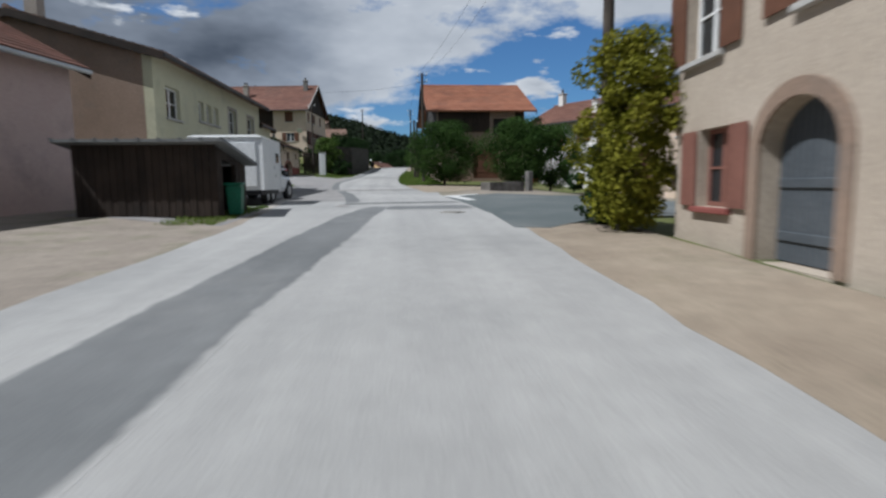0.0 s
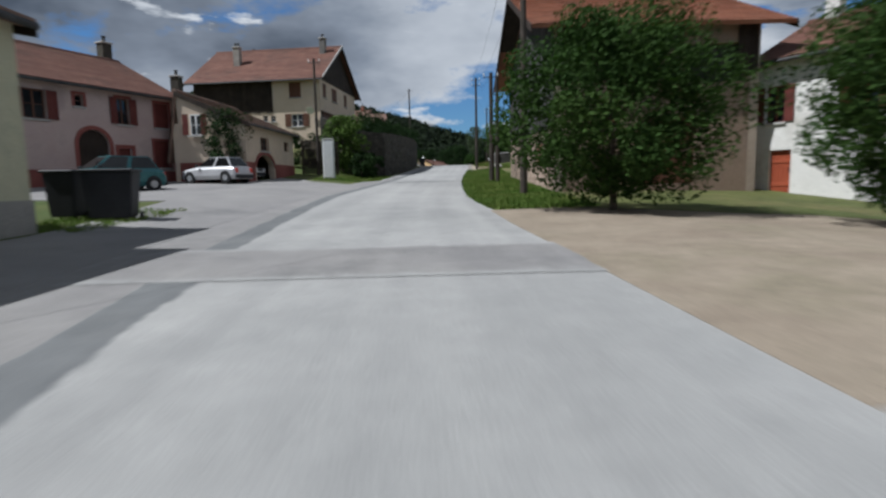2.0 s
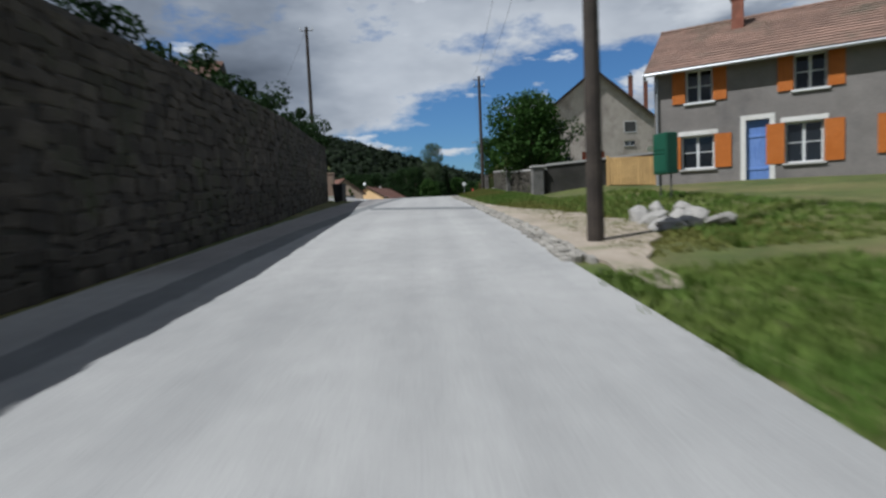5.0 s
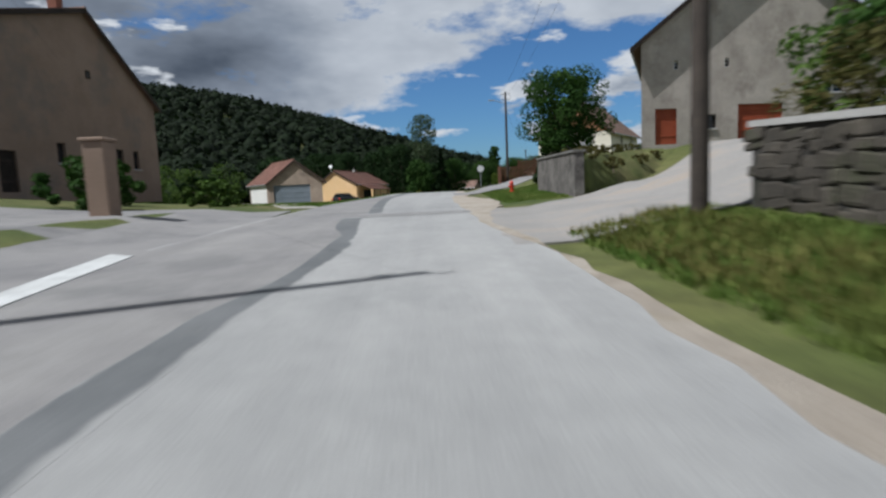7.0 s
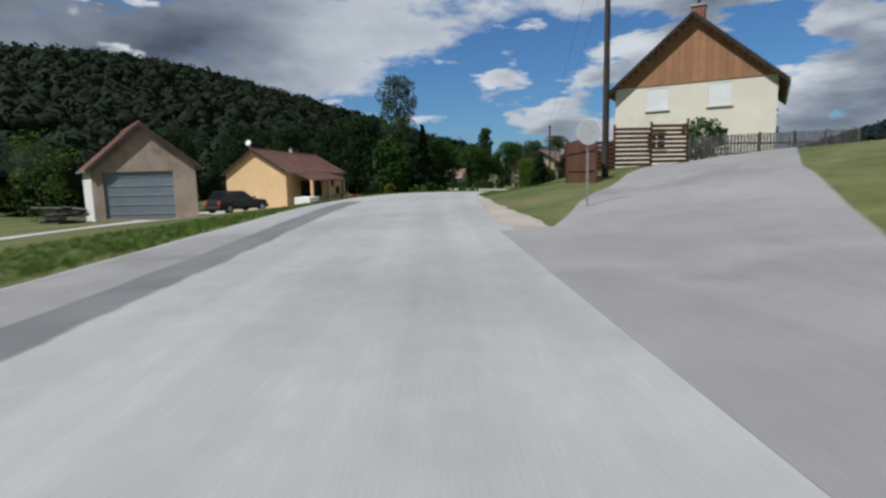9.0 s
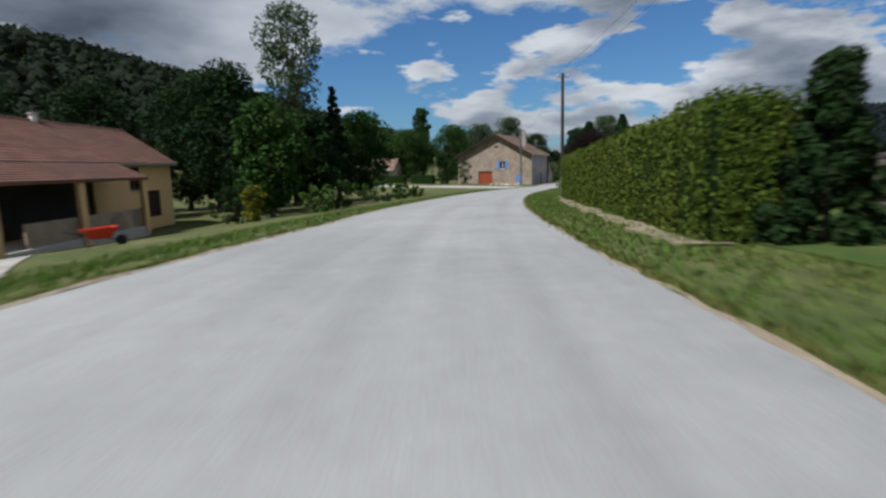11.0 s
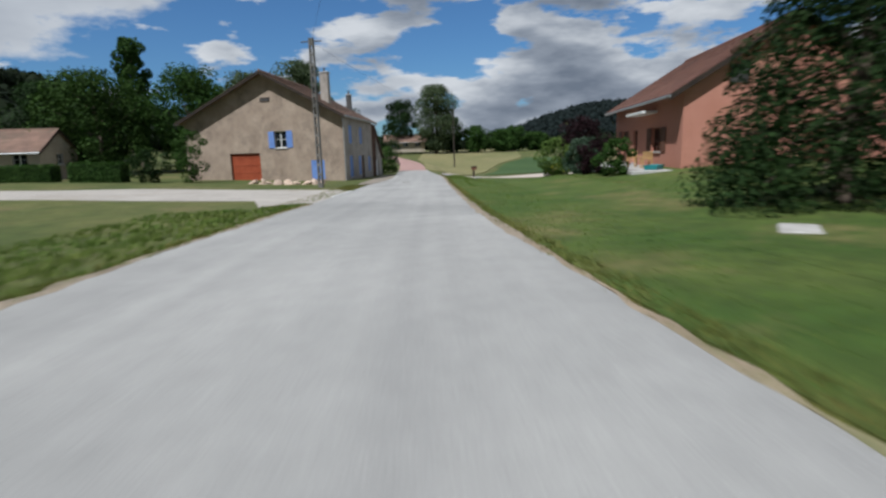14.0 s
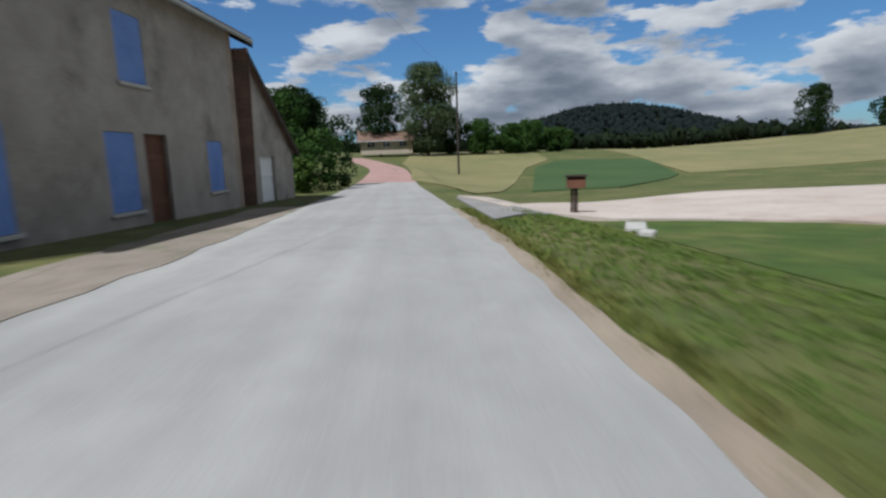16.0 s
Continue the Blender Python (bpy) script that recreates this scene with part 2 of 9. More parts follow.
MAT = {
    "asphalt": surface("pale_chipseal", ROAD_SHADE[0], ROAD_SHADE[1], ROAD_SHADE[2], 0.92, 0.35, 55, stain=ROAD_SHADE[3], stain_scale=ROAD_SHADE[4], spec=0.25, mid=0.05, mid_scale=4.0, road=True),
    "asphalt_side": surface("worn_grey_asphalt", (0.225, 0.215, 0.21), (0.275, 0.262, 0.25), 0.4, 0.92, 0.4, 50, stain=(0.18, 0.175, 0.17), stain_scale=0.3, mid=0.07, mid_scale=3.0, blend=True),
    "asphalt_trench": surface("worn_trench_patch", (0.13, 0.134, 0.135), (0.165, 0.168, 0.168), 0.6, 0.93, 0.3, 55, stain=(0.19, 0.19, 0.186), stain_scale=0.5, mid=0.08, mid_scale=3.0, blend=True),
    "asphalt_old": surface("old_grey_asphalt", (0.225, 0.215, 0.21), (0.275, 0.262, 0.25), 0.4, 0.92, 0.4, 50, stain=(0.17, 0.165, 0.162), stain_scale=0.3),
    "asphalt_dark": surface("dark_trench_patch", (0.135, 0.14, 0.142), (0.168, 0.172, 0.172), 0.6, 0.93, 0.3, 60, stain=(0.20, 0.2, 0.195), stain_scale=0.5),
    "asphalt_new": surface("dark_side_road_asphalt", (0.085, 0.1, 0.1), (0.12, 0.132, 0.13), 0.3, 0.9, 0.3, 60, stain=(0.17, 0.175, 0.17), stain_scale=0.25),
    "asphalt_red": surface("reddish_asphalt", (0.33, 0.2, 0.18), (0.38, 0.25, 0.22), 0.3, 0.9, 0.3, 45),
    "asphalt_stain": surface("reddish_stained_asphalt", (0.27, 0.225, 0.21), (0.31, 0.25, 0.235), 0.5, 0.93, 0.3, 60, mid=0.2, mid_scale=4.0, blend=True),
    "paint": surface("road_paint", (0.5, 0.5, 0.48), (0.62, 0.62, 0.6), 1.5, 0.7, 0.2, 40, stain=(0.36, 0.36, 0.35), stain_scale=1.3),
    "gravel": surface("beige_gravel", (0.34, 0.29, 0.235), (0.42, 0.37, 0.31), 0.7, 0.95, 0.9, 38, stain=(0.26, 0.22, 0.15), stain_scale=0.5, mid=0.12, mid_scale=3.0),
    "gravel_pale": surface("pale_gravel", (0.36, 0.33, 0.295), (0.43, 0.395, 0.355), 0.3, 0.95, 0.6, 30, stain=(0.3, 0.26, 0.21), stain_scale=0.2, mid=0.12, mid_scale=3.0),
    "gravel_bright": surface("pale_pinkish_gravel", (0.45, 0.38, 0.33), (0.53, 0.46, 0.41), 0.3, 0.95, 0.7, 30, stain=(0.4, 0.31, 0.26), stain_scale=0.25, mid=0.12, mid_scale=3.0),
    "dirt": surface("dry_dirt", (0.28, 0.215, 0.15), (0.36, 0.285, 0.2), 0.9, 0.95, 0.8, 24, stain=(0.16, 0.17, 0.07), stain_scale=0.8, mid=0.12, mid_scale=3.0),
    "dirt_beige": surface("beige_yard_dust", (0.25, 0.2, 0.15), (0.32, 0.265, 0.2), 0.5, 0.95, 0.7, 28, stain=(0.22, 0.19, 0.13), stain_scale=0.35, mid=0.12, mid_scale=3.0),
    "dirt_grass": surface("sandy_ground_with_grass", (0.3, 0.25, 0.19), (0.37, 0.31, 0.245), 0.5, 0.95, 0.8, 26, stain=(0.09, 0.11, 0.03), stain_scale=0.6, mid=0.12, mid_scale=3.0),
    "dirt_grey": surface("grey_dust", (0.215, 0.182, 0.15), (0.285, 0.245, 0.2), 0.5, 0.95, 0.6, 24, stain=(0.13, 0.14, 0.07), stain_scale=0.4, mid=0.12, mid_scale=3.0),
    "grass": surface("rough_grass", (0.06, 0.083, 0.02), (0.11, 0.115, 0.036), 0.22, 0.95, 0.9, 16, stain=(0.16, 0.135, 0.06), stain_scale=0.12, mid=0.28, mid_scale=1.6),
    "lawn": surface("mown_lawn", (0.044, 0.083, 0.012), (0.081, 0.112, 0.022), 0.35, 0.95, 0.9, 22, stain=(0.155, 0.135, 0.05), stain_scale=0.3, mid=0.26, mid_scale=1.8),
    "straw": surface("dry_field", (0.215, 0.19, 0.088), (0.165, 0.16, 0.066), 0.06, 0.95, 0.5, 9, stain=(0.115, 0.13, 0.045), stain_scale=0.05, mid=0.1, mid_scale=0.25),
    "crop": surface("green_crop", (0.035, 0.072, 0.02), (0.05, 0.09, 0.026), 0.1, 0.95, 0.5, 12),
    "blades": leafy("grass_blades", (0.092, 0.165, 0.03), (0.17, 0.205, 0.053), 0.35, 0.85),
    "blades_dry": leafy("dry_grass_blades", (0.17, 0.155, 0.05), (0.1, 0.13, 0.03), 0.4, 1.0),
    "flower_pale": leafy("pale_blossom", (0.26, 0.28, 0.17), (0.12, 0.16, 0.06), 0.5, 1.0),
    "plaster_beige": surface("beige_roughcast", (0.4, 0.335, 0.265), (0.47, 0.4, 0.325), 0.5, 0.93, 0.4, 30, stain=(0.36, 0.3, 0.24), stain_scale=0.35),
    "plaster_pink": surface("dusty_pink_render", (0.46, 0.34, 0.31), (0.53, 0.41, 0.37), 0.4, 0.93, 0.3, 30, stain=(0.34, 0.26, 0.24), stain_scale=0.4),
    "plaster_green": surface("pale_yellow_green_render", (0.5, 0.48, 0.33), (0.56, 0.54, 0.39), 0.35, 0.93, 0.25, 32, stain=(0.38, 0.37, 0.27), stain_scale=0.4),
    "plaster_cream": surface("cream_render", (0.58, 0.46, 0.35), (0.64, 0.52, 0.4), 0.4, 0.92, 0.2, 36, stain=(0.5, 0.4, 0.31), stain_scale=0.25),
    "plaster_pale": surface("pale_cream_render", (0.68, 0.63, 0.51), (0.74, 0.69, 0.57), 0.4, 0.92, 0.2, 34, stain=(0.6, 0.55, 0.44), stain_scale=0.3),
    "plaster_dark": surface("dark_grey_render", (0.19, 0.172, 0.158), (0.25, 0.228, 0.21), 0.6, 0.93, 0.4, 24, stain=(0.14, 0.13, 0.125), stain_scale=0.4),
    "plaster_white": surface("old_white_render", (0.66, 0.64, 0.6), (0.74, 0.72, 0.68), 0.5, 0.92, 0.3, 30, stain=(0.5, 0.47, 0.42), stain_scale=0.5),
    "plaster_grey": surface("weathered_grey_render", (0.29, 0.262, 0.23), (0.36, 0.328, 0.288), 0.6, 0.93, 0.4, 22, stain=(0.18, 0.162, 0.145), stain_scale=0.45, mid=0.13, mid_scale=1.3),
    "plaster_warm": surface("warm_grey_render", (0.4, 0.35, 0.3), (0.47, 0.415, 0.36), 0.6, 0.93, 0.4, 22, stain=(0.27, 0.23, 0.195), stain_scale=0.45, mid=0.12, mid_scale=1.3),
    "plaster_tan": surface("old_tan_lime_render", (0.28, 0.215, 0.165), (0.36, 0.285, 0.22), 0.7, 0.93, 0.55, 18, stain=(0.19, 0.15, 0.12), stain_scale=0.45, mid=0.14, mid_scale=1.3),
    "plaster_orange": surface("apricot_render", (0.62, 0.41, 0.2), (0.67, 0.46, 0.25), 0.4, 0.92, 0.2, 34),
    "plaster_salmon": surface("salmon_render", (0.43, 0.19, 0.135), (0.48, 0.225, 0.165), 0.4, 0.92, 0.2, 34),
    "plaster_brown": surface("brown_render", (0.24, 0.17, 0.125), (0.29, 0.21, 0.158), 0.5, 0.93, 0.35, 24, stain=(0.19, 0.155, 0.13), stain_scale=0.3),
    "plinth": surface("grey_cement_plinth", (0.3, 0.285, 0.26), (0.36, 0.34, 0.31), 0.7, 0.93, 0.4, 24, stain=(0.2, 0.19, 0.17), stain_scale=0.7),
    "plinth_red": surface("dark_red_plinth_paint", (0.2, 0.06, 0.05), (0.26, 0.085, 0.07), 0.7, 0.85, 0.3, 24),
    "concrete": surface("worn_concrete", (0.4, 0.385, 0.36), (0.47, 0.455, 0.43), 0.6, 0.92, 0.35, 28, stain=(0.28, 0.265, 0.24), stain_scale=0.6),
    "concrete_dark": surface("stained_dark_concrete", (0.13, 0.125, 0.115), (0.2, 0.19, 0.175), 0.8, 0.93, 0.5, 24, stain=(0.06, 0.06, 0.05), stain_scale=0.55),
    "gable_brown": surface("brown_gable_boards", (0.3, 0.15, 0.075), (0.36, 0.19, 0.1), 1.5, 0.85, 0.3, 20, vary=0.1),
    "mossy_wall": surface("mossy_stained_render", (0.11, 0.1, 0.092), (0.18, 0.165, 0.15), 1.0, 0.94, 0.7, 14, stain=(0.045, 0.045, 0.035), stain_scale=0.9, mid=0.25, mid_scale=2.0),
    "concrete_drive": surface("worn_pale_drive", (0.26, 0.245, 0.225), (0.31, 0.29, 0.27), 0.4, 0.93, 0.5, 26, stain=(0.34, 0.28, 0.22), stain_scale=0.4),
    "stone": surface("buff_field_stone", (0.34, 0.255, 0.195), (0.43, 0.335, 0.265), 2.2, 0.93, 0.7, 18, vary=0.28, island=0.3),
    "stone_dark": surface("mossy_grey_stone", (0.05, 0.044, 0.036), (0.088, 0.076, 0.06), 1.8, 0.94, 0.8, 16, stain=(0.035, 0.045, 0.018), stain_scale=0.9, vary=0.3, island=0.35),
    "cobble": surface("worn_grey_cobbles", (0.2, 0.185, 0.16), (0.29, 0.27, 0.235), 2.0, 0.9, 0.6, 20, vary=0.25, island=0.25),
    "mortar": surface("lime_mortar", (0.33, 0.26, 0.205), (0.4, 0.325, 0.26), 1.2, 0.95, 0.6, 22),
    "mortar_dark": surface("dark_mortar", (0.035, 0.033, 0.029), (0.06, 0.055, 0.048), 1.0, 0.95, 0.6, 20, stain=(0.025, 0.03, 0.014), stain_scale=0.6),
    "tile_red": surface("orange_red_clay_tile", (0.27, 0.112, 0.066), (0.34, 0.15, 0.09), 1.2, 0.85, 0.5, 16, stain=(0.17, 0.09, 0.065), stain_scale=0.35, island=0.16),
    "tile_brown": surface("brown_clay_tile", (0.155, 0.075, 0.056), (0.2, 0.1, 0.073), 1.2, 0.85, 0.5, 16, stain=(0.12, 0.07, 0.055), stain_scale=0.35, island=0.16),
    "tile_dull": surface("weathered_brown_tile", (0.2, 0.13, 0.1), (0.26, 0.165, 0.125), 1.0, 0.88, 0.5, 16, stain=(0.13, 0.11, 0.08), stain_scale=0.4, island=0.15),
    "slate": surface("grey_roof_sheet", (0.17, 0.175, 0.175), (0.22, 0.225, 0.225), 0.8, 0.8, 0.4, 14, island=0.1),
    "wood_dark": surface("dark_stained_boards", (0.024, 0.017, 0.013), (0.045, 0.031, 0.023), 1.5, 0.85, 0.5, 20, vary=0.2, island=0.25),
    "wood_grey": surface("silvered_boards", (0.13, 0.125, 0.118), (0.19, 0.182, 0.17), 1.5, 0.9, 0.5, 20, vary=0.2, island=0.3),
    "wood_barn": surface("dark_silvered_barn_boards", (0.06, 0.057, 0.056), (0.105, 0.1, 0.098), 1.5, 0.9, 0.5, 20, vary=0.35, island=0.3),
    "wood_brown": surface("brown_painted_wood", (0.1, 0.045, 0.026), (0.14, 0.062, 0.036), 1.5, 0.7, 0.3, 22, vary=0.1),
    "wood_red": surface("dark_red_painted_wood", (0.1, 0.022, 0.018), (0.14, 0.034, 0.026), 1.5, 0.65, 0.3, 22),
    "wood_dusty": surface("dusty_brown_red_paint", (0.17, 0.075, 0.055), (0.22, 0.1, 0.075), 1.5, 0.8, 0.3, 22),
    "grey_dark": surface("dark_blue_grey_door", (0.07, 0.08, 0.09), (0.1, 0.11, 0.12), 1.0, 0.6, 0.1, 18),
    "wood_rust": surface("rust_red_door_paint", (0.27, 0.055, 0.022), (0.33, 0.075, 0.032), 1.5, 0.7, 0.3, 22),
    "wood_orange": surface("bright_orange_shutter_paint", (0.45, 0.13, 0.018), (0.52, 0.165, 0.035), 1.5, 0.6, 0.2, 22),
    "wood_yellow": surface("new_pine_boards", (0.4, 0.25, 0.1), (0.5, 0.32, 0.13), 2.0, 0.75, 0.3, 22, vary=0.12),
    "wood_blue": surface("light_blue_shutter_paint", (0.13, 0.23, 0.52), (0.17, 0.28, 0.58), 1.5, 0.65, 0.2, 22),
    "wood_pole": surface("weathered_pole_wood", (0.042, 0.034, 0.028), (0.07, 0.056, 0.045), 2.0, 0.88, 0.5, 26, vary=0.15),
    "wood_cut": surface("split_logs", (0.06, 0.052, 0.045), (0.13, 0.108, 0.088), 3.0, 0.9, 0.5, 22, vary=0.35, island=0.4),
    "white_paint": surface("white_gloss_paint", (0.7, 0.7, 0.69), (0.76, 0.76, 0.75), 0.8, 0.4, 0.05, 20, spec=0.5),
    "white_pvc": surface("white_window_frame", (0.72, 0.72, 0.7), (0.78, 0.78, 0.76), 1.0, 0.5, 0.05, 30),
    "silver_paint": surface("silver_car_paint", (0.5, 0.5, 0.51), (0.55, 0.55, 0.56), 0.8, 0.42, 0.0, 20, metal=0.3, spec=0.4),
    "teal_paint": surface("teal_car_paint", (0.03, 0.12, 0.13), (0.04, 0.15, 0.16), 0.8, 0.3, 0.0, 20, metal=0.2, spec=0.5),
    "black_paint": surface("black_car_paint", (0.012, 0.012, 0.014), (0.02, 0.02, 0.022), 0.8, 0.25, 0.0, 20, spec=0.5),
    "rubber": surface("black_rubber", (0.018, 0.018, 0.018), (0.03, 0.03, 0.03), 2.0, 0.85, 0.3, 40),
    "metal": surface("galvanised_steel", (0.42, 0.43, 0.44), (0.5, 0.51, 0.52), 1.2, 0.5, 0.1, 20, metal=0.8),
    "metal_dark": surface("dark_iron", (0.05, 0.05, 0.052), (0.08, 0.08, 0.08), 1.2, 0.6, 0.2, 20, metal=0.5),
    "teal_plastic": surface("teal_plastic", (0.02, 0.22, 0.24), (0.03, 0.27, 0.29), 1.2, 0.45, 0.05, 20),
    "green_plastic": surface("green_plastic", (0.015, 0.13, 0.075), (0.02, 0.16, 0.09), 1.2, 0.45, 0.05, 20),
    "green_sheet": surface("dark_green_metal", (0.012, 0.075, 0.045), (0.02, 0.1, 0.06), 1.2, 0.5, 0.1, 20),
    "grey_sheet": surface("blue_grey_steel_door", (0.17, 0.2, 0.225), (0.2, 0.23, 0.26), 1.0, 0.55, 0.1, 18),
    "dark_plastic": surface("dark_grey_plastic", (0.018, 0.018, 0.02), (0.03, 0.03, 0.033), 1.2, 0.6, 0.05, 20),
    "red_paint": surface("red_paint", (0.55, 0.045, 0.02), (0.62, 0.06, 0.03), 1.2, 0.45, 0.05, 20),
    "blue_plastic": surface("pool_blue_plastic", (0.03, 0.3, 0.62), (0.045, 0.36, 0.68), 1.2, 0.4, 0.05, 20),
    "brick": surface("red_chimney_brick", (0.22, 0.085, 0.055), (0.29, 0.12, 0.08), 3.0, 0.9, 0.5, 24, stain=(0.14, 0.08, 0.06), stain_scale=1.0),
    "soot": surface("sooty_metal", (0.05, 0.048, 0.046), (0.08, 0.077, 0.074), 2.0, 0.7, 0.2, 24),
    "bark": surface("bark", (0.08, 0.062, 0.045), (0.13, 0.1, 0.075), 3.0, 0.95, 0.8, 24),
    "leaf": leafy("broad_leaves", (0.035, 0.085, 0.016), (0.06, 0.12, 0.024)),
    "leaf_mid": leafy("lime_leaves", (0.036, 0.08, 0.016), (0.058, 0.108, 0.022), 0.22),
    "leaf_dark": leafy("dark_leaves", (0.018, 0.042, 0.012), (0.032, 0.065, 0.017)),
    "leaf_light": leafy("light_leaves", (0.085, 0.15, 0.03), (0.12, 0.18, 0.04)),
    "leaf_yellow": leafy("yellow_green_leaves", (0.19, 0.2, 0.018), (0.27, 0.25, 0.03)),
    "leaf_dry": leafy("dry_olive_leaves", (0.1, 0.1, 0.03), (0.15, 0.13, 0.045)),
    "leaf_hedge": leafy("hedge_leaves", (0.1, 0.15, 0.02), (0.15, 0.19, 0.03)),
    "leaf_poplar": leafy("grey_green_leaves", (0.085, 0.125, 0.06), (0.12, 0.16, 0.08)),
    "leaf_purple": leafy("purple_leaves", (0.022, 0.01, 0.013), (0.036, 0.016, 0.02)),
    "leaf_blue": leafy("blue_green_needles", (0.06, 0.11, 0.065), (0.09, 0.14, 0.09)),
    # leaves coloured darker to carry the cloud shadow lying on the hill
    "forest": leafy("far_forest_shaded", (0.013, 0.024, 0.01), (0.022, 0.036, 0.013), 0.3, 0.55),
    # the blue haze of distance is mixed into this leaf colour
    "forest_hazed": leafy("haze_blue_forest", (0.011, 0.019, 0.019), (0.017, 0.027, 0.025), 0.2),
    "flower_yellow": leafy("yellow_flowers", (0.3, 0.26, 0.02), (0.2, 0.22, 0.03), 0.3, 1.0),
    "glass": glass("window_glass"),
    "car_glass": glass("car_glass", (0.01, 0.012, 0.013)),
    "curtain": surface("net_curtain", (0.6, 0.6, 0.58), (0.68, 0.68, 0.66), 2.0, 0.9, 0.1, 20),
    # near-black colour standing in for the shade inside rooms and openings
    "room_shade": surface("painted_indoor_shade", (0.03, 0.028, 0.026), (0.045, 0.042, 0.04), 1.0, 0.95, 0.0, 10),
}

# ---- the lane: stations along the carriageway (x, y, height) ----
ROAD = [
    (2.66, -44.92, -1.24),    (1.74, -29.45, -0.80),    (0.83, -13.98, -0.35),    (-0.09, 1.50, 0.09),
    (-1.29, 16.95, 0.56),    (-3.40, 32.30, 0.87),    (-5.48, 47.65, 1.39),    (-6.50, 63.12, 2.19),
    (-7.48, 78.59, 3.00),    (-8.19, 94.07, 3.93),    (-8.74, 109.56, 4.73),    (-9.20, 125.06, 5.24),
    (-9.38, 140.55, 5.55),    (-8.81, 156.03, 5.72),    (-8.18, 171.52, 5.88),    (-6.39, 186.91, 5.71),
    (-2.83, 201.99, 5.37),    (2.05, 216.69, 4.90),    (8.08, 230.97, 4.50),    (15.15, 244.76, 4.08),
    (22.63, 258.34, 3.59),    (30.09, 271.92, 3.22),    (37.47, 285.55, 2.99),    (48.60, 308.50, 2.55),
    (57.30, 326.00, 2.60),    (65.50, 344.00, 3.00),    (72.00, 365.00, 3.70),    (77.00, 387.00, 4.60),
    (80.00, 412.00, 5.20),
]


# ---- building blocks ----
def link(name, bm, material, parent=None, label="", smooth=False):
    me = bpy.data.meshes.new(name)
    bm.normal_update()
    bm.to_mesh(me)
    bm.free()
    me.materials.append(MAT[material])
    if smooth:
        me.polygons.foreach_set("use_smooth", [True] * len(me.polygons))
    ob = new(name, me)
    ob.parent = parent
    if label:
        ob["label"] = label
    return ob


def part(name, bm, material, parent, label="", smooth=False):
    return link(name, bm, material, parent, label, smooth)


def arrays(name, verts, faces, material, parent=None, smooth=False):
    me = bpy.data.meshes.new(name)
    me.from_pydata(verts, [], faces)
    me.materials.append(MAT[material])
    if smooth:
        me.polygons.foreach_set("use_smooth", [True] * len(me.polygons))
    ob = new(name, me)
    ob.parent = parent
    return ob


def thing(name, m, label, category, group="", kind=""):
    ob = new(name)
    ob.empty_display_size = 0.3
    ob.matrix_world = m
    return tagged(ob, label, category, group, kind)


def box(bm, x0, x1, y0, y1, z0, z1, bevel=0.0, m=None):
    vs = [bm.verts.new((x, y, z)) for z in (z0, z1) for y in (y0, y1) for x in (x0, x1)]
    fs = [bm.faces.new([vs[i] for i in q]) for q in ((0, 2, 3, 1), (4, 5, 7, 6), (0, 1, 5, 4), (2, 6, 7, 3), (0, 4, 6, 2), (1, 3, 7, 5))]
    if bevel:
        es = list({e for f in fs for e in f.edges})
        r = bmesh.ops.bevel(bm, geom=es, offset=bevel, segments=1, affect="EDGES", profile=0.7)
        vs = list({v for f in r["faces"] for v in f.verts})
    if m is not None:
        bmesh.ops.transform(bm, matrix=m, verts=vs)
    return vs


def tube(bm, p, q, r0, r1=None, n=10, caps=True):
    """A tapered round bar from p to q."""
    p, q = Vector(p), Vector(q)
    r1 = r0 if r1 is None else r1
    rot = (q - p).to_track_quat("Z", "Y").to_matrix()
    rings = []
    for c, r in ((p, r0), (q, r1)):
        rings.append([bm.verts.new(c + rot @ Vector((math.cos(2 * math.pi * i / n) * r, math.sin(2 * math.pi * i / n) * r, 0))) for i in range(n)])
    for i in range(n):
        bm.faces.new((rings[0][i], rings[0][(i + 1) % n], rings[1][(i + 1) % n], rings[1][i]))
    if caps:
        bm.faces.new(rings[0][::-1]), bm.faces.new(rings[1])


def extrude_profile(bm, pts, x0, x1):
    """A closed outline in y, z swept along x."""
    a = [bm.verts.new((x0, y, z)) for y, z in pts]
    b = [bm.verts.new((x1, y, z)) for y, z in pts]
    n = len(pts)
    for i in range(n):
        bm.faces.new((a[i], a[(i + 1) % n], b[(i + 1) % n], b[i]))
    bm.faces.new(a[::-1]), bm.faces.new(b)
    bmesh.ops.recalc_face_normals(bm, faces=bm.faces[:])


# ---- the lie of the land ----
def smooth_line(pts, step=1.0):
    """A curve through the stations, cut into even steps."""
    p = np.array(pts, float)
    p = np.vstack([2 * p[0] - p[1], p, 2 * p[-1] - p[-2]])
    out = []
    for i in range(1, len(p) - 2):
        for t in np.arange(0, 1, 0.05):
            a, b, c, d = p[i - 1], p[i], p[i + 1], p[i + 2]
            out.append(0.5 * (2 * b + (c - a) * t + (2 * a - 5 * b + 4 * c - d) * t * t + (3 * b - a - 3 * c + d) * t ** 3))
    out.append(p[-2])
    out = np.array(out)
    s = np.r_[0, np.cumsum(np.hypot(*np.diff(out[:, :2], axis=0).T))]
    u = np.arange(0, s[-1], step)
    return np.stack([np.interp(u, s, out[:, k]) for k in range(3)], 1)


LANE = smooth_line(ROAD)
S0 = -46.5
LANE_S = S0 + np.arange(len(LANE))
TAN = np.gradient(LANE[:, :2], axis=0)
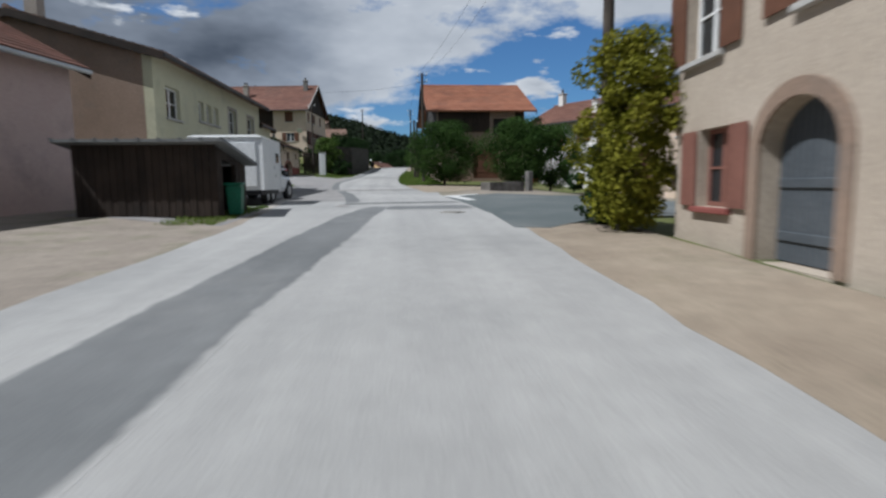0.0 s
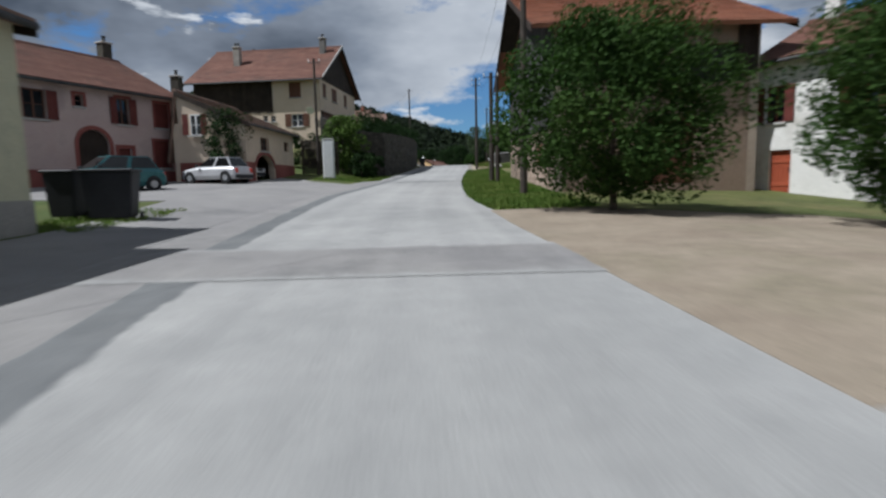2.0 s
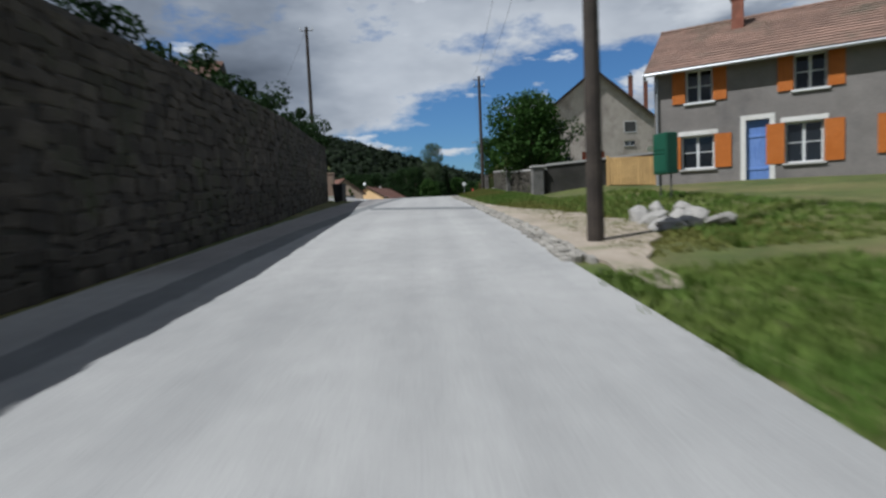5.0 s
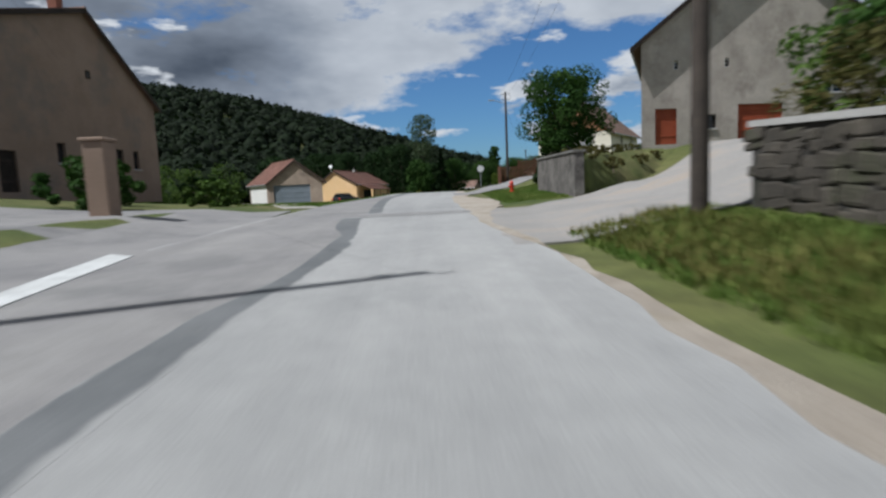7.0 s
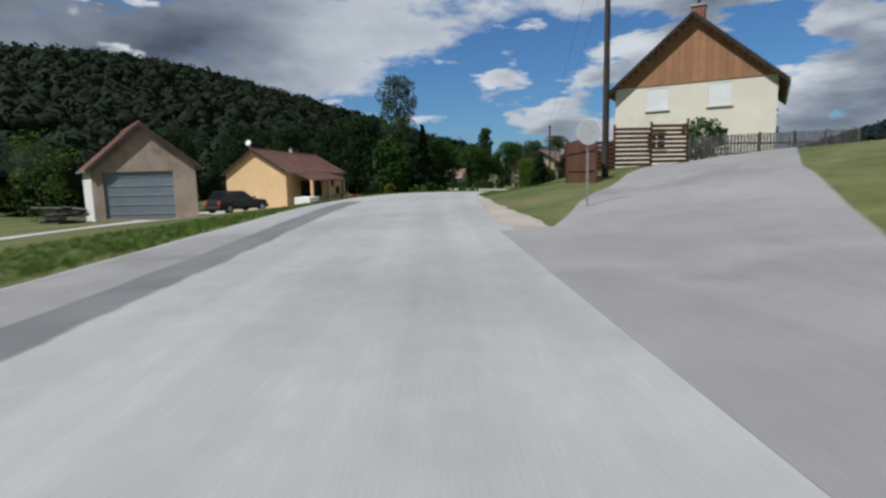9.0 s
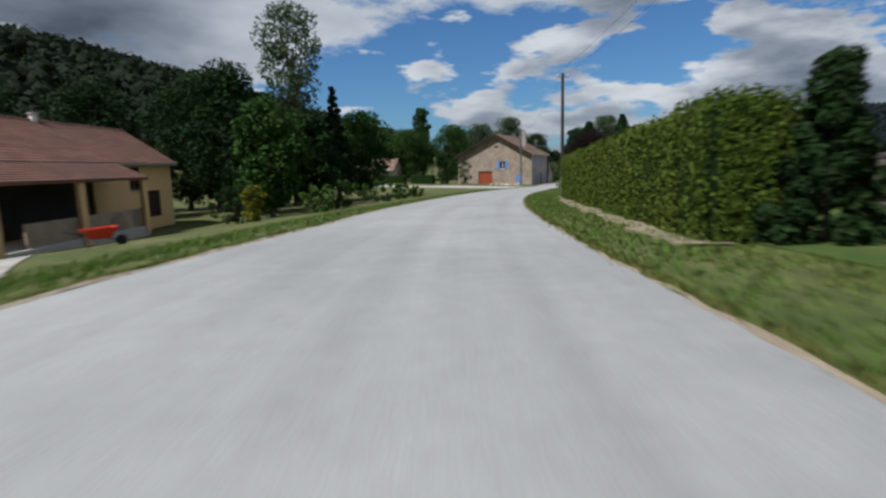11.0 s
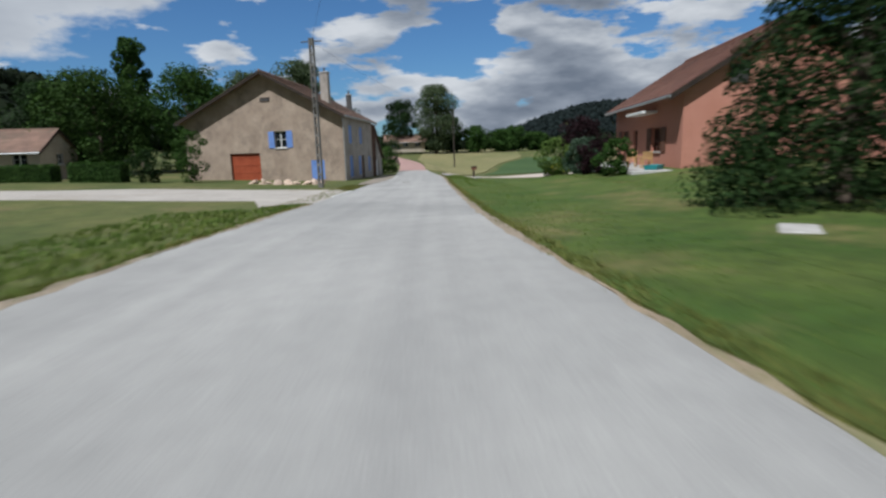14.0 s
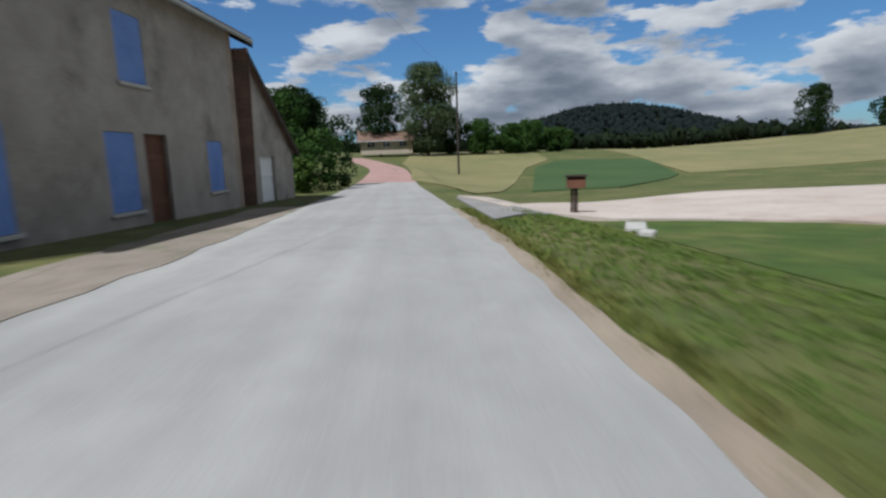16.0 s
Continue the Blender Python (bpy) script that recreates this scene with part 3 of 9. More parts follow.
TAN /= np.hypot(TAN[:, 0], TAN[:, 1])[:, None]

LEFT_D = (-5.0, -7.0, -8.5, -22.0, -40.0)
LEFT = [
    (-40, 0, 0, 0, 0, 0), (12, 0, .1, .1, .2, .2), (40, 0, .1, .15, .3, .5), (52, 0, .2, .35, .6, 1), (62, 0, .2, .3, .5, 1.2),
    (69, 0, .2, .45, 1.8, 4), (76, 0, .1, 2.2, 3.0, 4.6), (110, 0, .1, 3.0, 3.6, 4), (117, 0, .1, .6, 1.6, 2), (132, 0, .1, .4, 1.6, 1.6),
    (150, 0, -.1, -.1, .3, -.5), (168, 0, -.3, -.5, -1.3, -2), (210, 0, -.3, -.6, -1.7, -2), (228, 0, -.3, -.6, -1.6, -2), (252, 0, -.2, -.3, -.6, -.5),
    (275, 0, 0, .05, .3, .5), (305, 0, 0, 0, .3, .8),
]
RIGHT_D = (2.5, 5.0, 9.0, 16.0, 35.0)
RIGHT = [
    (-40, 0, 0, 0, 0, 0), (12, 0, .05, -.05, -.1, -.2), (26, 0, .05, -.15, -.8, -1.5), (40, 0, .05, -.05, -.7, -1.2), (50, 0, .08, .05, -.1, .2), (65, 0, .1, .2, .4, .8), (86, 0, .1, .35, .6, 1), (102, 0, .1, .4, .6, 1.5),
    (112, 0, .18, 1.2, 2, 2.5), (119, 0, .36, 1.4, 2.1, 2.7), (123, 0, .4, 1.5, 2.2, 2.8), (127, 0, .25, 1.3, 2.2, 2.8), (133, 0, .12, .65, 2.3, 3), (146, 0, .15, .55, 2.6, 3), (165, 0, .45, 1.2, 2, 2.5),
    (182, 0, .4, 1.3, 1.7, 2), (195, 0, -.1, -.1, .3, .3), (226, 0, 0, -.1, -.1, -.3), (250, 0, 0, .1, .6, .6), (276, 0, .1, .5, 1, 1),
    (292, 0, -.3, -.4, -.3, -.4),
]
RIGHT_END = [(312, 0, -.6, -.8, -.6, -.8), (342, -.1, -1, -1.4, -1.4, -1.5), (420, 0, 0, 0, 0, 0)]
LEFT_END = [(330, 0, .2, .4, 1.5, 2), (420, 0, 0, 0, .5, 1)]


def side_height(s, d):
    out = np.zeros_like(s)
    for table, knots, pick in ((LEFT + LEFT_END, LEFT_D, d < 0), (RIGHT + RIGHT_END, RIGHT_D, d >= 0)):
        t = np.array(table, float)
        cols = np.stack([np.interp(s[pick], t[:, 0], t[:, k + 1]) for k in range(5)], 1)
        k, dd = np.array(knots), d[pick]
        if knots[0] < 0:
            k, dd = -k, -dd
        j = np.clip(np.searchsorted(k, dd) - 1, 0, 3)
        f = np.clip((dd - k[j]) / (k[j + 1] - k[j]), 0, 1)
        f = f * f * (3 - 2 * f)
        i = np.arange(len(dd))
        out[pick] = np.where(dd <= k[0], cols[:, 0], cols[i, j] * (1 - f) + cols[i, j + 1] * f)
    return out


def heights(x, y):
    """Ground height at arrays of places."""
    x, y = np.asarray(x, float).ravel(), np.asarray(y, float).ravel()
    z = np.empty_like(x)
    for a in range(0, len(x), 4000):
        q = np.stack([x[a:a + 4000], y[a:a + 4000]], 1)
        r2 = ((q[:, None, :] - LANE[None, :, :2]) ** 2).sum(2)
        i = r2.argmin(1)
        v = q - LANE[i, :2]
        along = (v * TAN[i]).sum(1)
        d = v[:, 0] * TAN[i, 1] - v[:, 1] * TAN[i, 0]
        inner = (i > 0) & (i < len(LANE) - 1)
        s = LANE_S[i] + np.where(inner, along, 0)
        road = np.interp(s, LANE_S, LANE[:, 2])
        dist = np.sqrt(r2[np.arange(len(i)), i])
        near = road + side_height(s, d)
        # beyond the village the land is gently rolling, with a wooded hill to the north-west and a long one to the north-east
        xx, yy = q[:, 0], q[:, 1]
        far = 3.0 + 1.5 * np.sin(xx / 90) * np.cos(yy / 120)
        far = far + 84 * np.exp(-((xx + 240) / 225) ** 2 - ((yy - 575) / 250) ** 2)
        u, w = (xx - 1139) * 0.74 + (yy - 1290) * -0.67, (xx - 1139) * 0.67 + (yy - 1290) * 0.74
        far = far + 94 * np.exp(-(np.abs(u) / 260) ** 2.4 - (w / 300) ** 2) + 20 * np.exp(-((u - 520) / 420) ** 2 - (w / 300) ** 2)
        far = far + 9 * np.exp(-((xx - 330) / 90) ** 2 - ((yy - 330) / 110) ** 2)
        k = np.clip((dist - 45) / 110, 0, 1)
        k = k * k * (3 - 2 * k)
        z[a:a + 4000] = near * (1 - k) + far * k
    return z


def gz(x, y):
    return float(heights([x], [y])[0])


def at(s, d, up=0.0):
    """The place s metres along the lane and d metres to its right, on the ground."""
    k = min(max(s - S0, 0), len(LANE) - 1.001)
    i, f = int(k), k - int(k)
    p = LANE[i] * (1 - f) + LANE[i + 1] * f
    t = TAN[i] * (1 - f) + TAN[i + 1] * f
    x, y = p[0] + t[1] * d, p[1] - t[0] * d
    return Vector((x, y, gz(x, y) + up))


def heading(s):
    i = int(min(max(s - S0, 0), len(LANE) - 1))
    return math.degrees(math.atan2(-TAN[i, 0], TAN[i, 1]))


def edge(table):
    """A width that changes along the lane."""
    t = np.array(table, float)
    return lambda s: float(np.interp(s, t[:, 0], t[:, 1]))


def strip(name, s0, s1, left, right, up, material, step=1.0, cols=3, rag=0.0, kind="structure", label="", category="", seed=1, skirt=0.12):
    """A sheet laid on the ground along the lane between two offsets, with ragged edges and a lip at its sides."""
    rng = np.random.RandomState(seed)
    ss = np.arange(s0, s1 + 1e-6, step)
    lf = left if callable(left) else (lambda s: left)
    rf = right if callable(right) else (lambda s: right)
    xs, ys, zs, inset, lane = [], [], [], [], []
    n = cols + 4
    for s in ss:
        k = min(max(s - S0, 0), len(LANE) - 1.001)
        i, f = int(k), k - int(k)
        p, t = LANE[i] * (1 - f) + LANE[i + 1] * f, TAN[i] * (1 - f) + TAN[i + 1] * f
        a, b = lf(s) + rng.uniform(-rag, rag), rf(s) + rng.uniform(-rag, rag)
        e = min(0.14, (b - a) * 0.3)
        ds = [a, a] + list(np.linspace(a + e, b - e, cols)) + [b, b]
        for j, d in enumerate(ds):
            xs.append(p[0] + t[1] * d), ys.append(p[1] - t[0] * d), zs.append(-skirt if j in (0, n - 1) or skirt < 0 and j in (1, n - 2) else up)
            inset.append((0.0 if j in (0, 1, n - 2, n - 1) else 1.0) * min(1.0, (s - s0) / 0.35, (ss[-1] - s) / 0.35))
            lane.append((d * 1.6, s * 0.035, seed * 3.7 if material == "asphalt_red" else 0.0))
    z = heights(xs, ys) + np.array(zs)
    verts = list(zip(xs, ys, z))
    faces = [(r * n + j, r * n + j + 1, (r + 1) * n + j + 1, (r + 1) * n + j) for r in range(len(ss) - 1) for j in range(n - 1)]
    ob = arrays(name, verts, faces, material)
    ob.data.attributes.new("inset", "FLOAT", "POINT").data.foreach_set("value", np.array(inset, np.float32))
    ob.data.attributes.new("lane", "FLOAT_VECTOR", "POINT").data.foreach_set("vector", np.array(lane, np.float32).ravel())
    return tagged(ob, label, category, "", kind)


def patch(name, pts, up, material, label="", category="", kind="structure", skirt=0.1, cuts=7):
    """A flat-laid area with a given outline, on the ground."""
    bm = bmesh.new()
    f = bm.faces.new([bm.verts.new((x, y, 0)) for x, y in pts])
    bmesh.ops.triangulate(bm, faces=[f])
    if cuts:
        for _ in range(cuts):
            long = [e for e in bm.edges if e.calc_length() > 2.0]
            if not long:
                break
            bmesh.ops.subdivide_edges(bm, edges=long, cuts=1)
            bmesh.ops.triangulate(bm, faces=bm.faces[:])
    rim = [e for e in bm.edges if e.is_boundary]
    vs = list(bm.verts)
    hz = heights([v.co.x for v in vs], [v.co.y for v in vs])
    for v, h in zip(vs, hz):
        v.co.z = h + up
    r = bmesh.ops.extrude_edge_only(bm, edges=rim)
    for v in [g for g in r["geom"] if isinstance(g, bmesh.types.BMVert)]:
        v.co.z -= skirt + up
    bmesh.ops.recalc_face_normals(bm, faces=bm.faces[:])
    ob = link(name, bm, material)
    return tagged(ob, label, category, "", kind)


# ---- houses ----
def wall_mesh(w, h, openings, gable=None, thick=0.35, foot=0.8):
    """A wall in x (along), y (inward), z, with openings (x0, x1, z0, z1, arch rise) cut through; gable: the apex (x, z)."""
    bm = bmesh.new()
    xs = sorted({0.0, w, *[v for o in openings for v in o[:2]]})
    zs = sorted({-foot, h, *[v for o in openings for v in o[2:4]]})
    inside = lambda x, z: any(o[0] < x < o[1] and o[2] < z < o[3] for o in openings)

    def quad(pts):
        bm.faces.new([bm.verts.new(p) for p in pts])

    for x0, x1 in zip(xs, xs[1:]):
        for z0, z1 in zip(zs, zs[1:]):
            if not inside((x0 + x1) / 2, (z0 + z1) / 2):
                quad(((x0, 0, z0), (x1, 0, z0), (x1, 0, z1), (x0, 0, z1)))
                quad(((x0, thick, z0), (x0, thick, z1), (x1, thick, z1), (x1, thick, z0)))
    for o in openings:
        x0, x1, z0, z1 = o[:4]
        rise = o[4] if len(o) > 4 else 0
        zs_ = z1 - rise
        quad(((x0, 0, z0), (x0, thick, z0), (x1, thick, z0), (x1, 0, z0)))
        quad(((x0, 0, z0), (x0, 0, zs_), (x0, thick, zs_), (x0, thick, z0)))
        quad(((x1, 0, z0), (x1, thick, z0), (x1, thick, zs_), (x1, 0, zs_)))
        if rise:
            n = 14
            arc = [((x0 + x1) / 2 - math.cos(math.pi * i / n) * (x1 - x0) / 2, zs_ + math.sin(math.pi * i / n) * rise) for i in range(n + 1)]
            for (xa, za), (xb, zb) in zip(arc, arc[1:]):
                quad(((xa, 0, za), (xb, 0, zb), (xb, 0, z1), (xa, 0, z1)))
                quad(((xa, thick, za), (xa, thick, z1), (xb, thick, z1), (xb, thick, zb)))
                quad(((xa, 0, za), (xa, thick, za), (xb, thick, zb), (xb, 0, zb)))
        else:
            quad(((x0, 0, z1), (x1, 0, z1), (x1, thick, z1), (x0, thick, z1)))
    for x in (0, w):
        quad(((x, 0, -foot), (x, 0, h), (x, thick, h), (x, thick, -foot)))
    if gable:
        gx, gzz = gable
        quad(((0, 0, h), (w, 0, h), (gx, 0, gzz))), quad(((0, thick, h), (gx, thick, gzz), (w, thick, h)))
        quad(((0, 0, h), (gx, 0, gzz), (gx, thick, gzz), (0, thick, h))), quad(((w, 0, h), (w, thick, h), (gx, thick, gzz), (gx, 0, gzz)))
    else:
        quad(((0, 0, h), (w, 0, h), (w, thick, h), (0, thick, h)))
    bmesh.ops.remove_doubles(bm, verts=bm.verts[:], dist=0.0005)
    return bm


def slope_mesh(a, b, c, d, course=0.34, thick=0.14, lift=0.035):
    """A roof slope: eave from a to b, ridge from d to c, laid in overlapping courses of tiles."""
    a, b, c, d = (Vector(v) for v in (a, b, c, d))
    n = max(2, int(((d - a).length + (c - b).length) / 2 / course))
    nrm = (b - a).cross(d - a).normalized()
    if nrm.z < 0:
        nrm = -nrm
    bm = bmesh.new()
    for k in range(n):
        t0, t1 = k / n, (k + 1) / n
        p = [a.lerp(d, t0) + nrm * lift, b.lerp(c, t0) + nrm * lift, b.lerp(c, t1), a.lerp(d, t1)]
        low = [a.lerp(d, t0), b.lerp(c, t0)]
        m = max(1, int((p[1] - p[0]).length / 1.1))
        for j in range(m):
            u0, u1 = j / m, (j + 1) / m
            q = [p[0].lerp(p[1], u0), p[0].lerp(p[1], u1), p[3].lerp(p[2], u1), p[3].lerp(p[2], u0)]
            bm.faces.new([bm.verts.new(v) for v in q])
        bm.faces.new([bm.verts.new(v) for v in (low[0], low[1], p[1], p[0])])
    e = [v - nrm * thick for v in (a, b, c, d)]
    for q in ((e[3], e[2], e[1], e[0]), (a, e[0], e[1], b), (b, e[1], e[2], c), (d, e[3], e[0], a), (c, e[2], e[3], d)):
        bm.faces.new([bm.verts.new(v) for v in q])
    return bm


def grooved_slab(w, top, n, y0, y1, z0=0.0, groove=0.014):
    """One board-built leaf: n boards wide with grooves between them; top: height as a function of x."""
    bm = bmesh.new()
    cols = []
    for i in range(n):
        x0, x1 = i * w / n, (i + 1) * w / n
        cols += [(x0, y0 + groove), (x0 + 0.012, y0), (x1 - 0.012, y0)]
    cols.append((w, y0 + groove))
    f = [(bm.verts.new((x, y, z0)), bm.verts.new((x, y, top(x)))) for x, y in cols]
    g = [(bm.verts.new((x, y1, z0)), bm.verts.new((x, y1, top(x)))) for x, y in cols]
    for i in range(len(cols) - 1):
        bm.faces.new((f[i][0], f[i + 1][0], f[i + 1][1], f[i][1]))
        bm.faces.new((g[i][0], g[i][1], g[i + 1][1], g[i + 1][0]))
        bm.faces.new((f[i][1], f[i + 1][1], g[i + 1][1], g[i][1]))
        bm.faces.new((f[i][0], g[i][0], g[i + 1][0], f[i + 1][0]))
    bm.faces.new((f[0][0], f[0][1], g[0][1], g[0][0]))
    bm.faces.new((f[-1][0], g[-1][0], g[-1][1], f[-1][1]))
    return bm


def chain(bm, pts, radii, n=6, closed=False):
    """A round bar swept through points, in one piece."""
    pts = [Vector(p) for p in pts]
    rings = []
    for i, p in enumerate(pts):
        if closed:
            d = pts[(i + 1) % len(pts)] - pts[i - 1]
        else:
            d = pts[min(i + 1, len(pts) - 1)] - pts[max(i - 1, 0)]
        rot = d.to_track_quat("Z", "Y").to_matrix()
        r = radii[i] if isinstance(radii, (list, tuple)) else radii
        rings.append([bm.verts.new(p + rot @ Vector((math.cos(2 * math.pi * k / n) * r, math.sin(2 * math.pi * k / n) * r, 0))) for k in range(n)])
    m = len(rings)
    for i in range(m if closed else m - 1):
        a, b = rings[i], rings[(i + 1) % m]
        for k in range(n):
            bm.faces.new((a[k], a[(k + 1) % n], b[(k + 1) % n], b[k]))
    if not closed:
        bm.faces.new(rings[0][::-1]), bm.faces.new(rings[-1])


def add_window(h, m, u0, u1, z0, z1, shutters="", sash="white_pvc", sill="concrete", thick=0.35, lintel="", closed=False, curtain=False, bars=1, rise=0.0, trim="", ajar=0):
    w, hh = u1 - u0, z1 - z0
    y = 0.16
    cols = [(0.06, w / 2 - 0.045), (w / 2 + 0.045, w - 0.06)] if w > 0.55 else [(0.05, w - 0.05)]
    rows = [(0.07 if k == 0 else hh * k / (bars + 1) + 0.015, hh - 0.07 if k == bars else hh * (k + 1) / (bars + 1) - 0.015) for k in range(bars + 1)]
    ob = part("window", wall_mesh(w, hh, [(*c, *r) for c in cols for r in rows], None, 0.07, 0.0), sash, h)
    ob.matrix_local = m @ Matrix.Translation((u0, y, z0))
    bm = bmesh.new()
    box(bm, 0.04, w - 0.04, 0.03, 0.04, 0.05, hh - 0.05)
    pane = part("pane", bm, "glass", ob)
    pane.visible_shadow = False
    if curtain:
        cu = part("curtain", grooved_slab(w - 0.12, lambda x: hh - 0.07, 9, 0.09, 0.12, 0.06), "curtain", ob, "white net curtain")
        cu.location = (0.06, 0, 0)
    if sill:
        bm = bmesh.new()
        box(bm, -0.1, w + 0.1, -0.09 - y, 0.0, -0.09, -0.002, 0.012)
        part("sill", bm, sill, ob)
    if lintel:
        bm = bmesh.new()
        box(bm, -0.16, w + 0.16, -0.03 - y, 0.02 - y, hh, hh + 0.2, 0.01)
        part("lintel", bm, lintel, ob)
    if trim:
        su = part("surround", wall_mesh(w + 0.28, hh + 0.14, [(0.14, w + 0.14, 0.0, hh)], None, 0.045, 0.006), trim, ob)
        su.location = (-0.14, -0.025 - y, 0)
    if shutters:
        sw = w / 2
        for side in (0, 1):
            sh = part("shutter", grooved_slab(sw, lambda x: hh - 0.02, max(2, round(sw / 0.14)), -0.045, -0.012), shutters, ob)
            if closed:
                sh.location = (side * (sw + 0.004), 0.06 - y, 0.01)
            else:
                sh.location = (-sw - 0.02 if side == 0 else w + 0.02, -0.012 - y - (0.03 if trim else 0), 0.01)
    return ob


def add_door(h, m, u0, u1, z0, z1, material, rise=0.0, panels=2, handle="metal_dark", inset=0.14, trim=""):
    w, hh = u1 - u0, z1 - z0

    def top(x):
        k = 2 * x / w - 1
        return hh - rise + (rise * math.sqrt(max(0, 1 - k * k)) if rise else 0) - 0.004
    ob = part("door", grooved_slab(w, top, max(3, round(w / 0.16)) + (4 if rise else 0), inset, inset + 0.05, 0.02), material, h)
    ob.matrix_local = m @ Matrix.Translation((u0, 0, z0))
    for z in [hh * (k + 0.5) / panels for k in range(panels)]:
        if z + 0.06 < hh - rise:
            bm = bmesh.new()
            box(bm, 0.03, w - 0.03, inset - 0.025, inset + 0.01, z - 0.06, z + 0.06, 0.008)
            part("cross_rail", bm, material, ob)
    if handle:
        bm = bmesh.new()
        chain(bm, [(w * 0.88, inset + 0.01, 0.98), (w * 0.88, inset - 0.06, 1.0), (w * 0.88, inset - 0.06, 1.1), (w * 0.88, inset + 0.01, 1.12)], 0.014)
        part("handle", bm, handle, ob)
    if trim:
        if rise:
            n = 18
            bm = bmesh.new()
            path = [(0, 0, -1)] + [(w / 2 - math.cos(math.pi * i / n) * w / 2, hh - rise + math.sin(math.pi * i / n) * rise, i) for i in range(n + 1)] + [(w, 0, -2)]
            rings = []
            for x, z, i in path:
                if i < 0:
                    ox, oz = (-0.2, 0.0) if i == -1 else (w + 0.2, 0.0)
                else:
                    a = math.pi * i / n
                    ox, oz = w / 2 - math.cos(a) * (w / 2 + 0.2), hh - rise + math.sin(a) * (rise + 0.2)
                rings.append([bm.verts.new(v) for v in ((x, 0.02, z), (x, -0.035, z), (ox, -0.035, oz), (ox, 0.02, oz))])
            for a, b in zip(rings, rings[1:]):
                for k in range(3):
                    bm.faces.new((a[k], a[k + 1], b[k + 1], b[k]))
            part("surround", bm, trim, ob)
        else:
            su = part("surround", wall_mesh(w + 0.4, hh + 0.2, [(0.2, w + 0.2, 0.0, hh)], None, 0.055, 0.006), trim, ob)
            su.location = (-0.2, -0.035, 0)
    return ob


def shear(h, k):
    """Slants a whole building's plan, for one whose side walls are not square to its front: x grows by k for each metre back."""
    S = Matrix.Identity(4)
    S[0][1] = k
    for ob in h.children_recursive:
        m = ob.matrix_basis.copy()
        p = ob.parent
        while p != h:
            m = p.matrix_basis @ m
            p = p.parent
        ob.data.transform(m.inverted() @ S @ m)
        ob.data.update()


def chimney(parent, x, y, z0, z1, w=0.55, material="brick", cap="concrete", pots=1):
    bm = bmesh.new()
    box(bm, x - w / 2, x + w / 2, y - w / 2, y + w / 2, z0, z1, 0.012)
    ob = part("chimney", bm, material, parent)
    bm = bmesh.new()
    box(bm, x - w / 2 - 0.07, x + w / 2 + 0.07, y - w / 2 - 0.07, y + w / 2 + 0.07, z1, z1 + 0.1, 0.02)
    part("cap", bm, cap, ob)
    for i in range(pots):
        bm = bmesh.new()
        px = x + (i - (pots - 1) / 2) * 0.3
        chain(bm, [(px, y, z1 + 0.1), (px, y, z1 + 0.4), (px, y, z1 + 0.42), (px, y, z1 + 0.47), (px, y, z1 + 0.5)], [0.12, 0.09, 0.15, 0.15, 0.1], 10)
        part("pot", bm, "soot", ob)
    return ob


